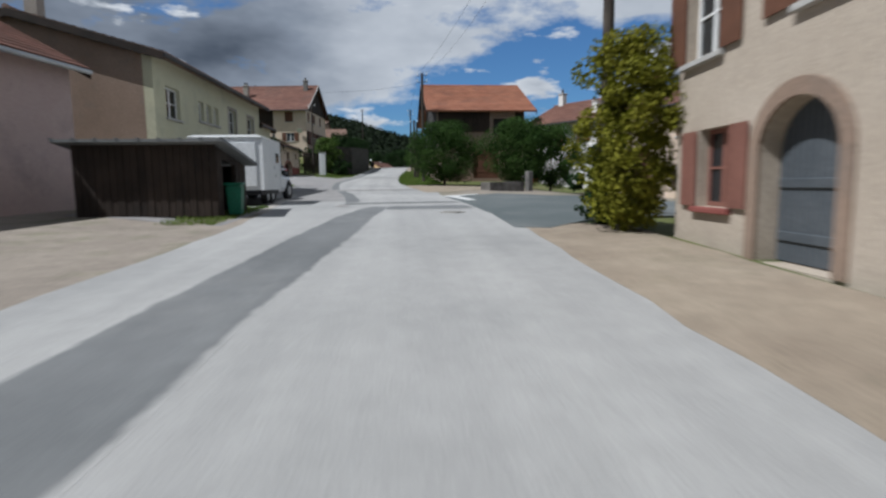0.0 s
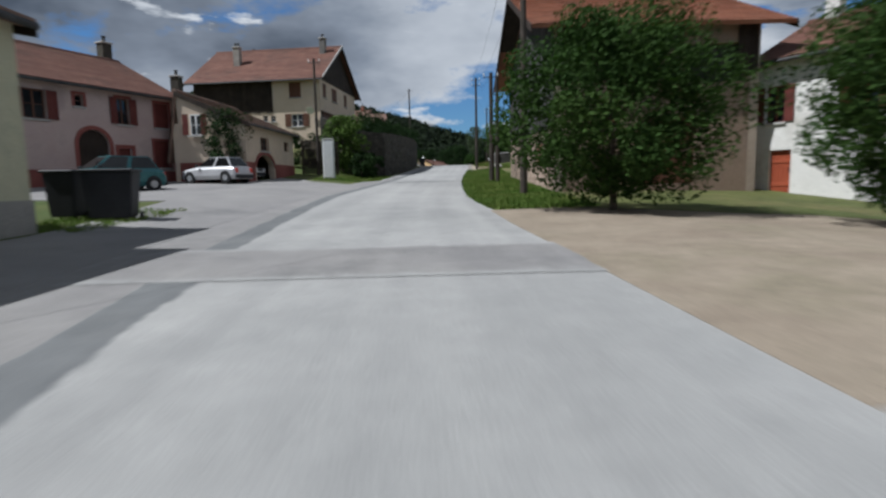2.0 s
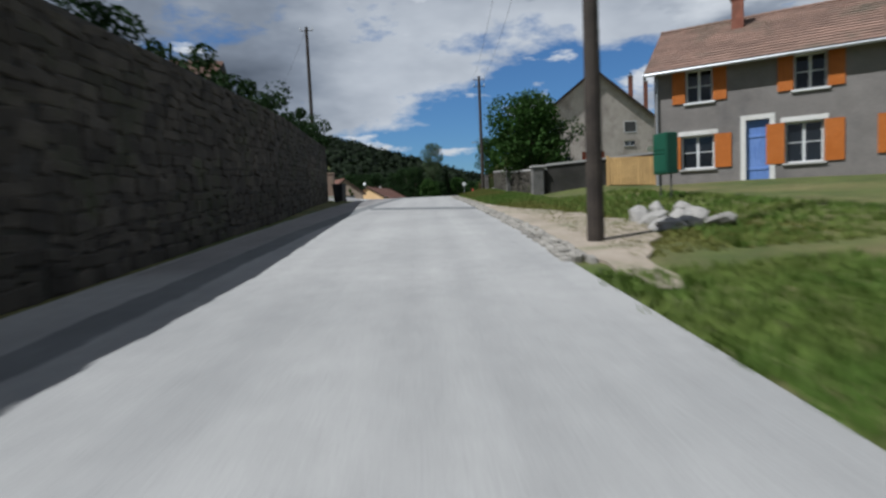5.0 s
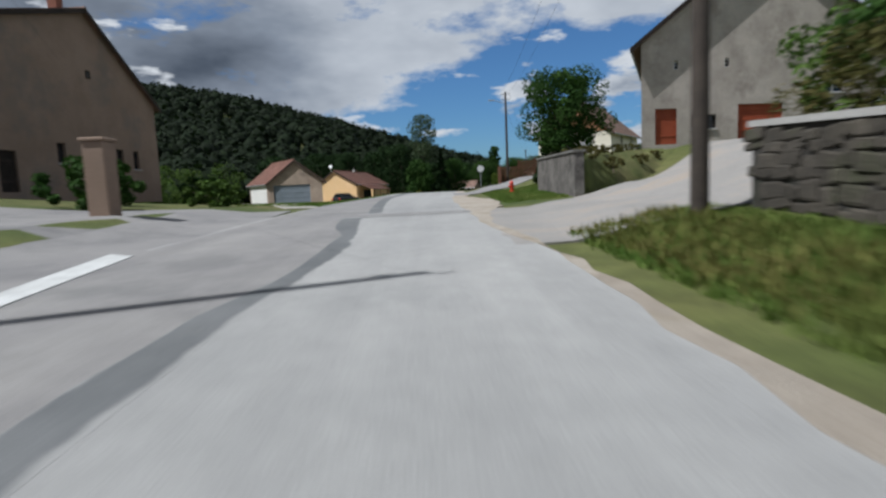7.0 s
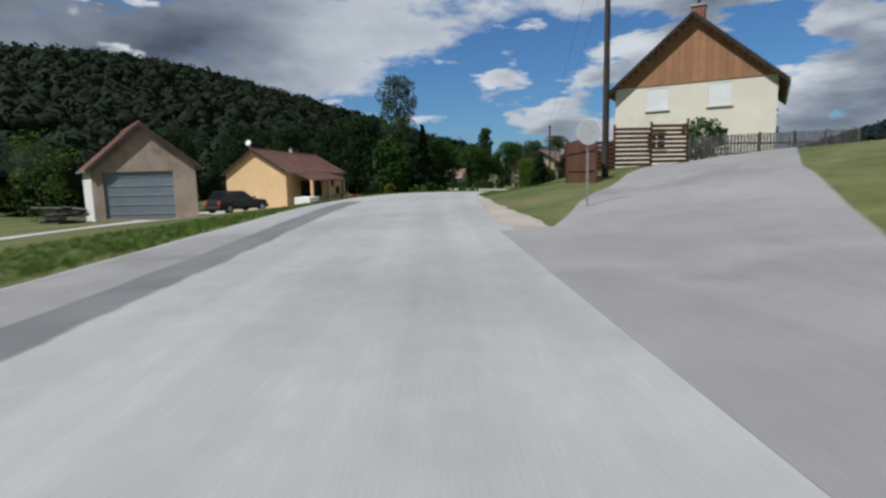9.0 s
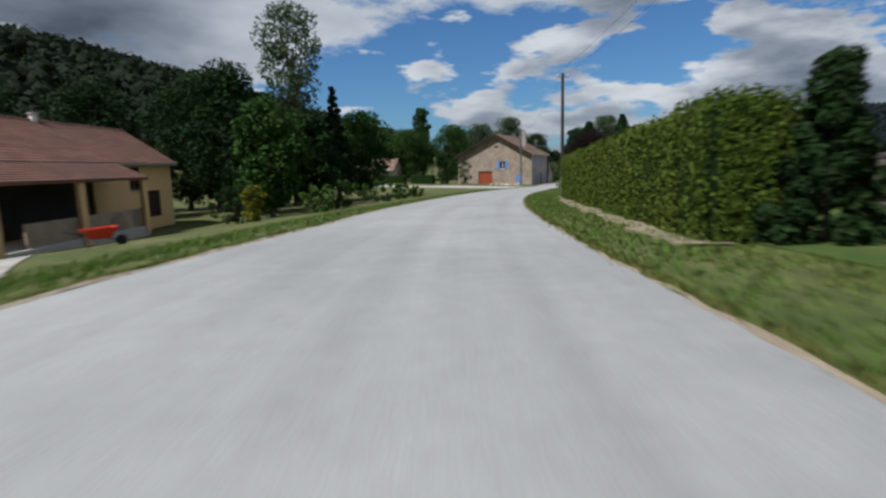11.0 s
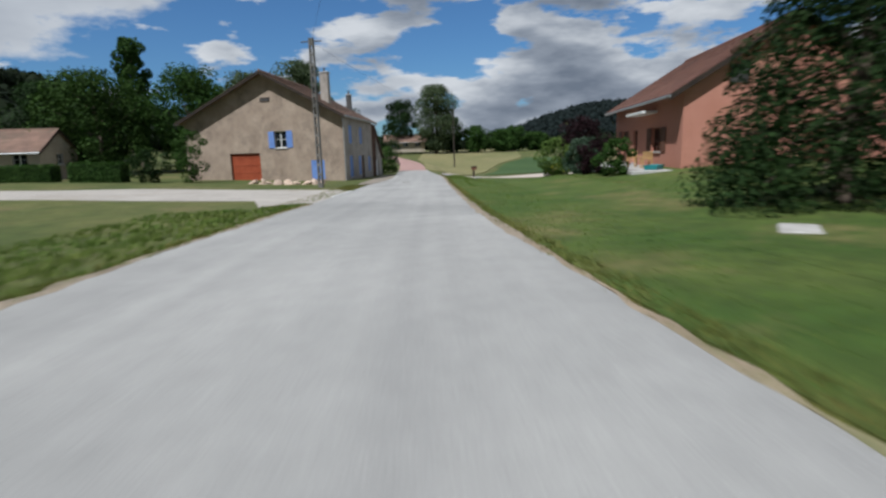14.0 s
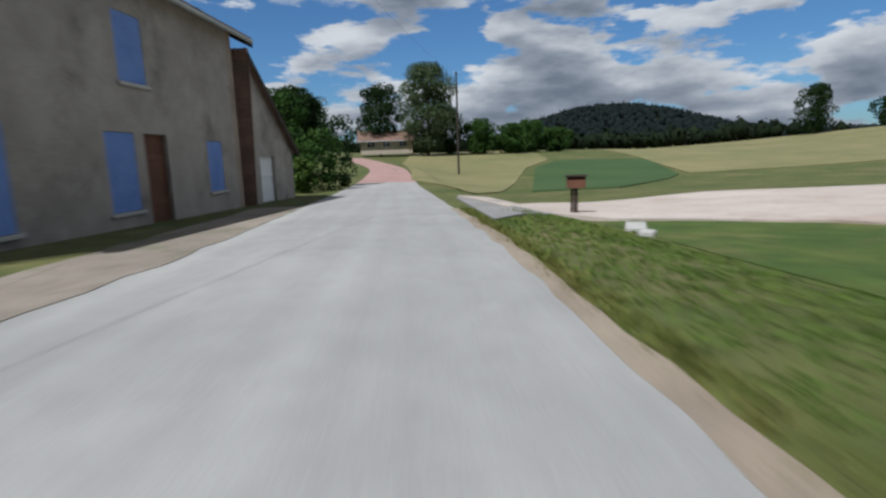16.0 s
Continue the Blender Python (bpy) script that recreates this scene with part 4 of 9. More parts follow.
def house(name, L, R, depth, base, eave, ridge, walls, roof, label, category="house", along=True, over=0.45, openings=None, thick=0.35, plinth="", plinth_h=0.6, gutter="metal", apex=0.5, board="wood_dark", ridge_cap=True, verge=0.3, roof_parts=True, back=0.0):
    """A house: front wall from L to R as seen from outside, running back by depth; along: the ridge runs along the front.
    openings: per wall (front, right, back, left) rows of (kind, u0, u1, z0, z1, options)."""
    ang = math.degrees(math.atan2(R[1] - L[1], R[0] - L[0]))
    w = math.hypot(R[0] - L[0], R[1] - L[1])
    e, r = eave - base, ridge - base
    eb = e + back
    h = thing(name, pose(L[0], L[1], base, 0, 0, ang), label, category)
    openings = openings or {}
    d = depth
    sides = {
        "front": ((0, 0), 0, w, e, None if along else (w * apex, r)),
        "right": ((w, thick), 90, d - 2 * thick, None, None),
        "back": ((w, d), 180, w, eb, None if along else (w * (1 - apex), r)),
        "left": ((0, d - thick), -90, d - 2 * thick, None, None),
    }
    for key, (org, turn, length, top, gab) in sides.items():
        if key in ("right", "left"):
            top = min(e, eb) if along else e
            if along:
                a = apex if key == "right" else 1 - apex
                gab = (d * a - thick, r)
        mats = walls[key] if isinstance(walls, dict) and key in walls else (walls if isinstance(walls, str) else walls["front"])
        rows = openings.get(key, [])
        cut = [(u0, u1, z0, z1, o.get("rise", 0)) for kind, u0, u1, z0, z1, o in rows if z1 < top - 0.05]
        wl = part("wall", wall_mesh(length, top, cut, gab, thick), mats, h)
        wm = pose(org[0], org[1], 0, 0, 0, turn)
        wl.matrix_local = wm
        for kind, u0, u1, z0, z1, o in rows:
            o = dict(o)
            if z1 >= top - 0.05:
                vent = part("gable_vent", wall_mesh(u1 - u0, z1 - z0, [(0.07, u1 - u0 - 0.07, 0.07, z1 - z0 - 0.07)], None, 0.08, 0.0), o.get("sash", "wood_dark"), h)
                vent.matrix_local = wm @ Matrix.Translation((u0, -0.04, z0))
                bm = bmesh.new()
                box(bm, 0.05, u1 - u0 - 0.05, 0.02, 0.05, 0.05, z1 - z0 - 0.05)
                part("grille", bm, "soot", vent)
            elif kind == "win":
                add_window(h, wm, u0, u1, z0, z1, **o)
            elif kind == "door":
                add_door(h, wm, u0, u1, z0, z1, o.pop("material", "wood_brown"), **o)
        if plinth:
            doors = sorted([(u0 - 0.2, u1 + 0.2) for kind, u0, u1, z0, z1, o in rows if z0 < plinth_h])
            u = -0.03
            for a0, a1 in doors + [(length + 0.03, length + 0.03)]:
                if a0 - u > 0.05:
                    bm = bmesh.new()
                    box(bm, u, a0, -0.03, 0.02, -0.75, plinth_h)
                    part("plinth", bm, plinth, h).matrix_local = wm
                u = max(u, a1)
    # floors and ceilings, coloured near-black for the shade indoors, so that windows look into a room
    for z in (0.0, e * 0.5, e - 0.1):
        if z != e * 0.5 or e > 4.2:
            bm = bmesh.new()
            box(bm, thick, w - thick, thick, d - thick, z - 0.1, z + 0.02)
            part("floor", bm, "room_shade", h)
    # roof
    if along:
        ym = d * apex
        sl, sb = (r - e) / ym, (r - eb) / (d - ym)
        f0, f1 = (-verge, -over, e - over * sl + 0.12), (w + verge, -over, e - over * sl + 0.12)
        k0, k1 = (-verge, ym, r + 0.12), (w + verge, ym, r + 0.12)
        b0, b1 = (-verge, d + over, eb - over * sb + 0.12), (w + verge, d + over, eb - over * sb + 0.12)
        part("roof", slope_mesh(f0, f1, k1, k0), roof, h), part("roof", slope_mesh(b1, b0, k0, k1), roof, h)
        ends = [(f0, k0, b0), (f1, k1, b1)]
        eaves = [(f0, f1)]
    else:
        xm = w * apex
        sl, sr = (r - e) / xm, (r - e) / (w - xm)
        f0, f1 = (-over, -verge, e - over * sl + 0.12), (-over, d + verge, e - over * sl + 0.12)
        k0, k1 = (xm, -verge, r + 0.12), (xm, d + verge, r + 0.12)
        b0, b1 = (w + over, -verge, e - over * sr + 0.12), (w + over, d + verge, e - over * sr + 0.12)
        part("roof", slope_mesh(f1, f0, k0, k1), roof, h), part("roof", slope_mesh(b0, b1, k1, k0), roof, h)
        ends = [(f0, k0, b0), (f1, k1, b1)]
        eaves = [(f0, f1), (b0, b1)]
    if ridge_cap:
        bm = bmesh.new()
        a, b = Vector(k0), Vector(k1)
        n = max(2, int((b - a).length / 0.4))
        chain(bm, [a.lerp(b, (i + k) / n) for i in range(n) for k in (0.02, 0.98)], [0.125, 0.1] * n, 8)
        part("ridge_tiles", bm, roof, h)
    if board:
        for f, k, b in ends:
            bm = bmesh.new()
            for p, q in ((f, k), (b, k)):
                p, q = Vector(p), Vector(q)
                vs = [bm.verts.new(v + Vector(o)) for v in (p, q) for o in ((-0.02, -0.02, -0.3), (0.02, 0.02, -0.3), (0.02, 0.02, -0.02), (-0.02, -0.02, -0.02))]
                for i in range(4):
                    bm.faces.new((vs[i], vs[(i + 1) % 4], vs[4 + (i + 1) % 4], vs[4 + i]))
            part("bargeboard", bm, board, h)
    if gutter:
        for p, q in eaves:
            bm = bmesh.new()
            p, q = Vector(p) + Vector((0, 0, -0.1)), Vector(q) + Vector((0, 0, -0.1))
            tube(bm, p, q, 0.075, n=8)
            part("gutter", bm, gutter, h)
    return h


# ---- plants ----
def leaf_cloud(centres, radii, count, size, rng, flat=0.85, shell=0.55):
    """Leaf quads scattered in balls: vertices and faces."""
    n = len(centres)
    pick = rng.randint(0, n, count)
    v = rng.normal(size=(count, 3))
    v /= np.linalg.norm(v, axis=1)[:, None]
    rad = radii[pick] * (shell + (1 - shell) * rng.rand(count) ** 0.5)
    c = centres[pick] + v * rad[:, None] * np.array([1, 1, flat])
    nrm = v * 0.7 + rng.normal(size=(count, 3)) * 0.55 + np.array([0, 0, 0.35])
    nrm /= np.linalg.norm(nrm, axis=1)[:, None]
    t = np.cross(nrm, rng.normal(size=(count, 3)))
    t /= np.linalg.norm(t, axis=1)[:, None]
    b = np.cross(nrm, t)
    sz = size * (0.6 + 0.8 * rng.rand(count))[:, None]
    q = np.stack([c - t * sz * 0.5, c + b * sz * 0.36, c + t * sz * 0.62, c - b * sz * 0.36], 1).reshape(-1, 3)
    f = np.arange(count * 4).reshape(-1, 4)
    return q, f


def mesh_of(name, verts, faces, material, parent=None):
    me = bpy.data.meshes.new(name)
    me.vertices.add(len(verts)), me.loops.add(faces.size), me.polygons.add(len(faces))
    me.vertices.foreach_set("co", np.ascontiguousarray(verts, dtype=np.float32).ravel())
    me.loops.foreach_set("vertex_index", np.ascontiguousarray(faces, dtype=np.int32).ravel())
    me.polygons.foreach_set("loop_start", np.arange(0, faces.size, faces.shape[1], dtype=np.int32))
    me.update(calc_edges=True)
    me.materials.append(MAT[material])
    ob = new(name, me)
    ob.parent = parent
    return ob


def tree(x, y, height, width, label, material="leaf", trunk=0.25, leaves=5200, size=0.34, clumps=46, seed=1, z=None, shape="round", name="tree", category="tree", group="", trunk_r=None):
    """A tapered trunk with limbs, and a crown of leaves in uneven clumps. shape: round, tall, cone, weeping."""
    rng = np.random.RandomState(seed)
    z = gz(x, y) if z is None else z
    t = thing(name, pose(x, y, z - 0.05), label, category, group)
    th = height * trunk
    r0 = trunk_r or max(0.05, height * 0.022)
    bm = bmesh.new()
    lean = rng.uniform(-0.03, 0.03, 2)
    p = Vector((0, 0, -0.2))
    top = Vector((lean[0] * height, lean[1] * height, height * (0.8 if shape != "cone" else 0.95)))
    steps = 5
    for i in range(steps):
        a, b = i / steps, (i + 1) / steps
        q = Vector((0, 0, -0.2)).lerp(top, b) + Vector((rng.uniform(-1, 1) * r0, rng.uniform(-1, 1) * r0, 0))
        tube(bm, p, q, r0 * (1 - 0.85 * a) * (1.25 if i == 0 else 1), r0 * (1 - 0.85 * b), 8, caps=False)
        p = q
    cz0 = th
    ch = height - cz0
    cs, rs = [], []
    for k in range(clumps):
        u = (k + 0.5) / clumps
        az = k * 2.399963 + rng.uniform(-0.4, 0.4)
        if shape == "cone":
            zz = cz0 + ch * u ** 1.25
            rr = width / 2 * (1 - (zz - cz0) / ch) * rng.uniform(0.65, 1.0) + 0.05
            cr = max(0.25, width * 0.17 * (1 - 0.75 * (zz - cz0) / ch))
        elif shape == "tall":
            zz = cz0 + ch * u
            rr = width / 2 * math.sin(math.pi * min(1, 0.12 + 0.88 * (1 - u) ** 0.75)) * rng.uniform(0.35, 0.9)
            cr = width * rng.uniform(0.17, 0.27)
        else:
            f = 1 - 2 * u
            zz = cz0 + ch * (0.5 - 0.5 * f) + rng.uniform(-0.05, 0.05) * ch
            rr = width / 2 * math.sqrt(max(0.02, 1 - f * f)) * rng.uniform(0.3, 0.98)
            cr = min(width, ch) * rng.uniform(0.1, 0.25)
        c = Vector((math.cos(az) * rr + lean[0] * zz, math.sin(az) * rr + lean[1] * zz, zz))
        c.z = min(max(c.z, cz0 + cr * 0.3), height - cr * 0.55)
        cs.append(c), rs.append(cr)
        if k % 3 == 0:
            a = Vector((0, 0, -0.2)).lerp(top, min(0.95, max(0.25, (c.z - ch * 0.18) / height)))
            tube(bm, a, c, r0 * 0.32, r0 * 0.08, 5, caps=False)
    part("trunk", bm, "bark", t, smooth=True)
    cs, rs = np.array([tuple(c) for c in cs]), np.array(rs)
    v, f = leaf_cloud(cs, rs, int(leaves * 1.3), size * 0.72, rng)
    mesh_of("crown", v, f, material, t)
    return t


def shrub(x, y, height, width, label, material="leaf", leaves=1500, size=0.2, seed=1, name="shrub", z=None, clumps=18):
    return tree(x, y, height, width, label, material, 0.06, leaves, size, clumps, seed, z, "round", name, "shrub", trunk_r=0.03)


def hedge(pts, height, width, label, material="leaf_hedge", leaves=9000, size=0.13, seed=3, base_up=0.0, name="hedge", wave=0.12):
    """A clipped hedge along a line of places: a solid core in a darker leaf colour, for opacity, and a coat of leaves.
    """
    rng = np.random.RandomState(seed)
    pts = [Vector((x, y, gz(x, y))) for x, y in pts]
    h = thing(name, Matrix.Translation(pts[0]), label, "hedge")
    seg = [(b - a).length for a, b in zip(pts, pts[1:])]
    total = sum(seg)
    vs = []
    bm = bmesh.new()
    n = max(2, int(total / 0.8))
    ring = None
    for i in range(n + 1):
        s = total * i / n
        k = 0
        while k < len(seg) - 1 and s > seg[k]:
            s -= seg[k]
            k += 1
        a, b = pts[k], pts[k + 1]
        c = a.lerp(b, s / seg[k]) - pts[0]
        t = (b - a).normalized()
        side = Vector((t.y, -t.x, 0)).normalized()
        w, hh = width / 2 - 0.12 + rng.uniform(-0.05, 0.05), height - 0.12 + rng.uniform(-wave, wave) * 0.5
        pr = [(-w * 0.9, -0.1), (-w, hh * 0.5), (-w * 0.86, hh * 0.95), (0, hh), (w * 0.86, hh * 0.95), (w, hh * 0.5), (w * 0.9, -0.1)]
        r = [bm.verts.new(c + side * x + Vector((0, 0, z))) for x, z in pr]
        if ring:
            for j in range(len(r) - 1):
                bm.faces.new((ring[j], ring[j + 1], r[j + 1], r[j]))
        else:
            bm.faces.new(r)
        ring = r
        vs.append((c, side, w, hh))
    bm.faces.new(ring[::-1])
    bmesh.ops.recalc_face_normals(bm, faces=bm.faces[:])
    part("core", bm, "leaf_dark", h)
    # leaves on the sides, top and ends
    i = rng.randint(0, n, leaves)
    f = rng.rand(leaves)
    C = np.array([tuple(v[0]) for v in vs])
    SD = np.array([tuple(v[1]) for v in vs])
    Wd, Hh = np.array([v[2] for v in vs]), np.array([v[3] for v in vs])
    c = C[i] * (1 - f)[:, None] + C[i + 1] * f[:, None]
    sd = SD[i]
    u = rng.rand(leaves)
    hh, w = Hh[i], Wd[i]
    per = 2 * hh + 2 * w
    q = u * per
    off = np.where(q < hh, -w, np.where(q > hh + 2 * w, w, q - hh - w)) + rng.normal(size=leaves) * 0.07
    zz = np.where(q < hh, q, np.where(q > hh + 2 * w, per - q, hh)) + rng.normal(size=leaves) * 0.07
    nrm = np.where((q < hh)[:, None], -sd, np.where((q > hh + 2 * w)[:, None], sd, np.array([[0, 0, 1.0]])))
    ends = rng.rand(leaves) < 0.06
    e = rng.rand(leaves) < 0.5
    tdir = (C[-1] - C[0]) / np.linalg.norm(C[-1] - C[0])
    c = np.where(ends[:, None], np.where(e[:, None], C[0] - tdir * 0.05, C[-1] + tdir * 0.05), c)
    off = np.where(ends, rng.uniform(-1, 1, leaves) * w, off)
    zz = np.where(ends, rng.rand(leaves) * hh, zz)
    nrm = np.where(ends[:, None], np.where(e[:, None], -tdir, tdir), nrm)
    p = c + sd * off[:, None] + np.array([0, 0, 1.0]) * np.maximum(zz, 0.02)[:, None] + nrm * 0.06
    nrm = nrm + rng.normal(size=(leaves, 3)) * 0.55
    nrm /= np.linalg.norm(nrm, axis=1)[:, None]
    t = np.cross(nrm, rng.normal(size=(leaves, 3)))
    t /= np.linalg.norm(t, axis=1)[:, None]
    b = np.cross(nrm, t)
    sz = size * (0.6 + 0.9 * rng.rand(leaves))[:, None]
    sz = sz * 0.8
    quad = np.stack([p - t * sz * 0.6, p + b * sz * 0.35, p + t * sz * 0.7, p - b * sz * 0.35], 1).reshape(-1, 3)
    mesh_of("leaves", quad, np.arange(leaves * 4).reshape(-1, 4), material, h)
    return h


def grass_tufts(name, places, height, material, label, seed=5, blades=5):
    """Loose grass: bunches of pointed blades on the ground."""
    rng = np.random.RandomState(seed)
    p = np.array(places)
    n = len(p)
    base = np.repeat(p, blades, 0)
    m = len(base)
    base = base + np.c_[rng.normal(size=(m, 2)) * 0.05, np.zeros(m)]
    az = rng.rand(m) * 2 * np.pi
    hh = height * (0.45 + 0.8 * rng.rand(m))
    wd = 0.012 + 0.014 * rng.rand(m)
    side = np.c_[np.cos(az), np.sin(az), np.zeros(m)] * wd[:, None]
    tip = base + np.c_[np.cos(az + 1.4) * hh * 0.45, np.sin(az + 1.4) * hh * 0.45, hh]
    v = np.stack([base - side, base + side, tip], 1).reshape(-1, 3)
    ob = mesh_of(name, v, np.arange(m * 3).reshape(-1, 3), material)
    return tagged(ob, label, "grass", "", "stuff")


def clump_field(name, places, sizes, material, label, seed=2, tall=1.15, leaves=24, leaf=0.28):
    """Far woodland: many leafy crowns joined in one, each a puff of leaf quads round a rough core."""
    rng = np.random.RandomState(seed)
    bm = bmesh.new()
    bmesh.ops.create_icosphere(bm, subdivisions=1, radius=1.0)
    ico = np.array([tuple(v.co) for v in bm.verts])
    tri = np.array([[v.index for v in f.verts] for f in bm.faces])
    bm.free()
    p, s = np.array(places), np.array(sizes)
    n, k = len(p), len(ico)
    core = ico[None] * (0.62 + 0.3 * rng.rand(n, k, 1)) * s[:, None, None] * np.array([1, 1, tall]) + p[:, None] + np.array([0, 0, 1.0]) * (s * tall * 0.75)[:, None, None]
    v1 = core.reshape(-1, 3)
    f1 = (tri[None] + (np.arange(n) * k)[:, None, None]).reshape(-1, 3)
    obj = mesh_of(name, v1, f1, material)
    tagged(obj, label, "woodland", "", "stuff")
    cs = p + np.array([0, 0, 1.0]) * (s * tall * 0.75)[:, None]
    cnt = n * leaves
    pick = np.repeat(np.arange(n), leaves)
    d = rng.normal(size=(cnt, 3))
    d /= np.linalg.norm(d, axis=1)[:, None]
    c = cs[pick] + d * (s[pick] * (0.75 + 0.3 * rng.rand(cnt)))[:, None] * np.array([1, 1, tall])
    t = np.cross(d + rng.normal(size=(cnt, 3)) * 0.4, rng.normal(size=(cnt, 3)))
    t /= np.linalg.norm(t, axis=1)[:, None]
    b = np.cross(d, t)
    sz = (s[pick] * leaf * (0.6 + 0.8 * rng.rand(cnt)))[:, None]
    q = np.stack([c - t * sz, c + b * sz * 0.7, c + t * sz, c - b * sz * 0.7], 1).reshape(-1, 3)
    ob2 = mesh_of(name + "_foliage", q, np.arange(cnt * 4).reshape(-1, 4), material)
    tagged(ob2, label, "woodland", "", "stuff")


# ---- ground and road ----
def ground_sheet():
    def axis(lo, hi, step, far):
        a = [lo]
        g = step
        while a[0] > -far:
            g *= 1.22
            a.insert(0, a[0] - g)
        b = list(np.arange(lo, hi, step))[1:]
        c = [b[-1]]
        g = step
        while c[-1] < far:
            g *= 1.22
            c.append(c[-1] + g)
        return np.array(a + b + c[1:])
    xs, ys = axis(-60, 110, 1.25, 3200), axis(-50, 430, 1.25, 3200)
    X, Y = np.meshgrid(xs, ys)
    Z = heights(X, Y).reshape(X.shape)
    # hollow under the carriageway, so that the road lies in the land
    verts = np.stack([X, Y, Z], 2).reshape(-1, 3)
    ny, nx = X.shape
    i = np.arange((ny - 1) * (nx - 1))
    r, c = i // (nx - 1), i % (nx - 1)
    k = r * nx + c
    f = np.stack([k, k + 1, k + nx + 1, k + nx], 1)
    ob = mesh_of("ground", verts, f, "grass")
    ob.data.polygons.foreach_set("use_smooth", [True] * len(ob.data.polygons))
    tagged(ob, "rough grassy ground of the valley reaching the wooded hills", "ground", "", "structure")


ground_sheet()

ROAD_R = edge([(-45, 2.20), (0, 2.12), (5, 2.30), (10, 2.52), (14, 2.30), (24, 2.40), (30, 3.00), (36, 2.50), (48, 1.75), (60, 1.45), (88, 2.08), (100, 1.98), (108, 1.78), (120, 1.98), (126, 1.53), (144, 1.43), (175, 1.78), (187, 2.28), (216, 1.98), (242, 1.88), (256, 1.37), (300, 1.20), (330, 1.30), (420, 1.30)])
ROAD_L = edge([(-45, -3.70), (10, -3.60), (24, -4.60), (34, -5.10), (50, -5.60), (64, -4.00), (90, -4.20), (109, -4.50), (118, -5.20), (140, -5.10), (177, -4.60), (190, -4.40), (198, -3.80), (217, -3.90), (245, -4.00), (258, -4.40), (268, -4.40), (280, -4.40), (292, -3.60), (322, -3.20), (420, -3.20)])
strip("road", -45, 326, ROAD_L, ROAD_R, 0.05, "asphalt", 1.0, 11, 0.03, label="pale grey chip-sealed village road", category="road")
strip("road_far", 326, 400, ROAD_L, ROAD_R, 0.05, "asphalt_red", 1.0, 5, 0.02, label="reddish far stretch of the road climbing a rise", category="road", seed=2)

# gravel and dust along the edges
strip("verge_gravel", -40, 9.6, lambda s: ROAD_R(s) - 0.1, lambda s: ROAD_R(s) + 1.9, 0.053, "dirt_beige", 0.8, 3, 0.04, label="dusty gravel footway beside the road", category="verge", seed=3)
strip("verge_gravel", 82, 112.5, lambda s: ROAD_R(s) + 0.3, edge([(82, 2.6), (84, 3.2), (86.5, 4.2), (88, 4.5), (92, 4.0), (96, 3.1), (100, 2.6), (104, 2.38), (112, 2.12), (120, 2.3)]), 0.05, "dirt_grass", 0.6, 4, 0.16, label="loose beige gravel along the road edge", category="verge", seed=4)
strip("verge_gravel", 250, 300, lambda s: ROAD_R(s) - 0.1, lambda s: ROAD_R(s) + 0.12, 0.053, "dirt_beige", 0.6, 3, 0.05, label="pale gravel along the road edge", category="verge", seed=6)

strip("verge_gravel", 176, 262, lambda s: ROAD_L(s) - 0.16, lambda s: ROAD_L(s) + 0.05, 0.052, "dirt_beige", 0.5, 3, 0.09, label="dusty worn edge between road and meadow", category="verge", seed=61)
strip("verge_gravel", 176, 250, lambda s: ROAD_R(s) - 0.03, lambda s: ROAD_R(s) + 0.05, 0.052, "dirt", 0.5, 3, 0.06, label="dusty worn edge between road and grass", category="verge", seed=62)
strip("verge_dirt", 281, 304, edge([(281, -5.2), (286, -5.4), (304, -5.0)]), lambda s: ROAD_L(s) + 0.08, 0.06, "dirt_grey", 0.8, 3, 0.08, label="bare earth between the stone house and the road", category="verge", seed=9)

# trench repairs and seams in the road surface
strip("road_patch", -30, 16.4, edge([(-30, -2.6), (3, -2.4), (9, -2.05), (12.5, -1.75), (15.2, -1.3), (16.4, -1.0)]), edge([(-30, -1.5), (3, -1.3), (9, -0.9), (12.5, -0.7), (15.2, -0.45), (16.4, -0.3)]), 0.0565, "asphalt_trench", 0.8, 3, 0.02, label="dark asphalt trench patch", category="road patch", seed=11, skirt=-0.0508)
strip("road_patch", 14.7, 16.3, -0.5, edge([(14, 2.2), (18.3, 2.2)]), 0.0595, "asphalt_trench", 0.4, 4, 0.03, label="dark asphalt cross patch", category="road patch", seed=12, skirt=-0.0508)
strip("road_patch", 17.7, 19.0, -2.0, 2.2, 0.0595, "asphalt_trench", 0.4, 4, 0.03, label="dark asphalt cross patch", category="road patch", seed=13, skirt=-0.0508)
strip("road_patch", 18.7, 129.4, edge([(18.7, -1.95), (21, -2.05), (29, -2.5), (36, -3.4), (50, -4.2), (64, -3.4), (90, -3.2), (104, -2.6), (112, -2.25), (117, -2.12), (119, -1.75), (123.6, -1.75), (126, -2.25), (130.6, -2.6)]), edge([(21, -1.35), (29, -1.8), (36, -2.8), (50, -3.55), (64, -2.9), (90, -2.55), (104, -1.95), (112, -1.62), (117, -1.65), (119, -1.4), (121.5, -1.2), (123.6, -1.35), (126, -1.53), (130.6, -1.9)]), 0.0565, "asphalt_trench", 0.8, 3, 0.04, label="dark asphalt trench patch along the road", category="road patch", seed=14, skirt=-0.0508)
strip("road_side", 20, 70, lambda s: ROAD_L(s) + 0.1, lambda s: edge([(20, -1.8), (29, -2.2), (36, -3.1), (50, -4.1), (70, -3.1)])(s), 0.0535, "asphalt_side", 1.0, 7, 0.03, label="older darker asphalt beside the lane", category="road", seed=15, skirt=-0.0508)
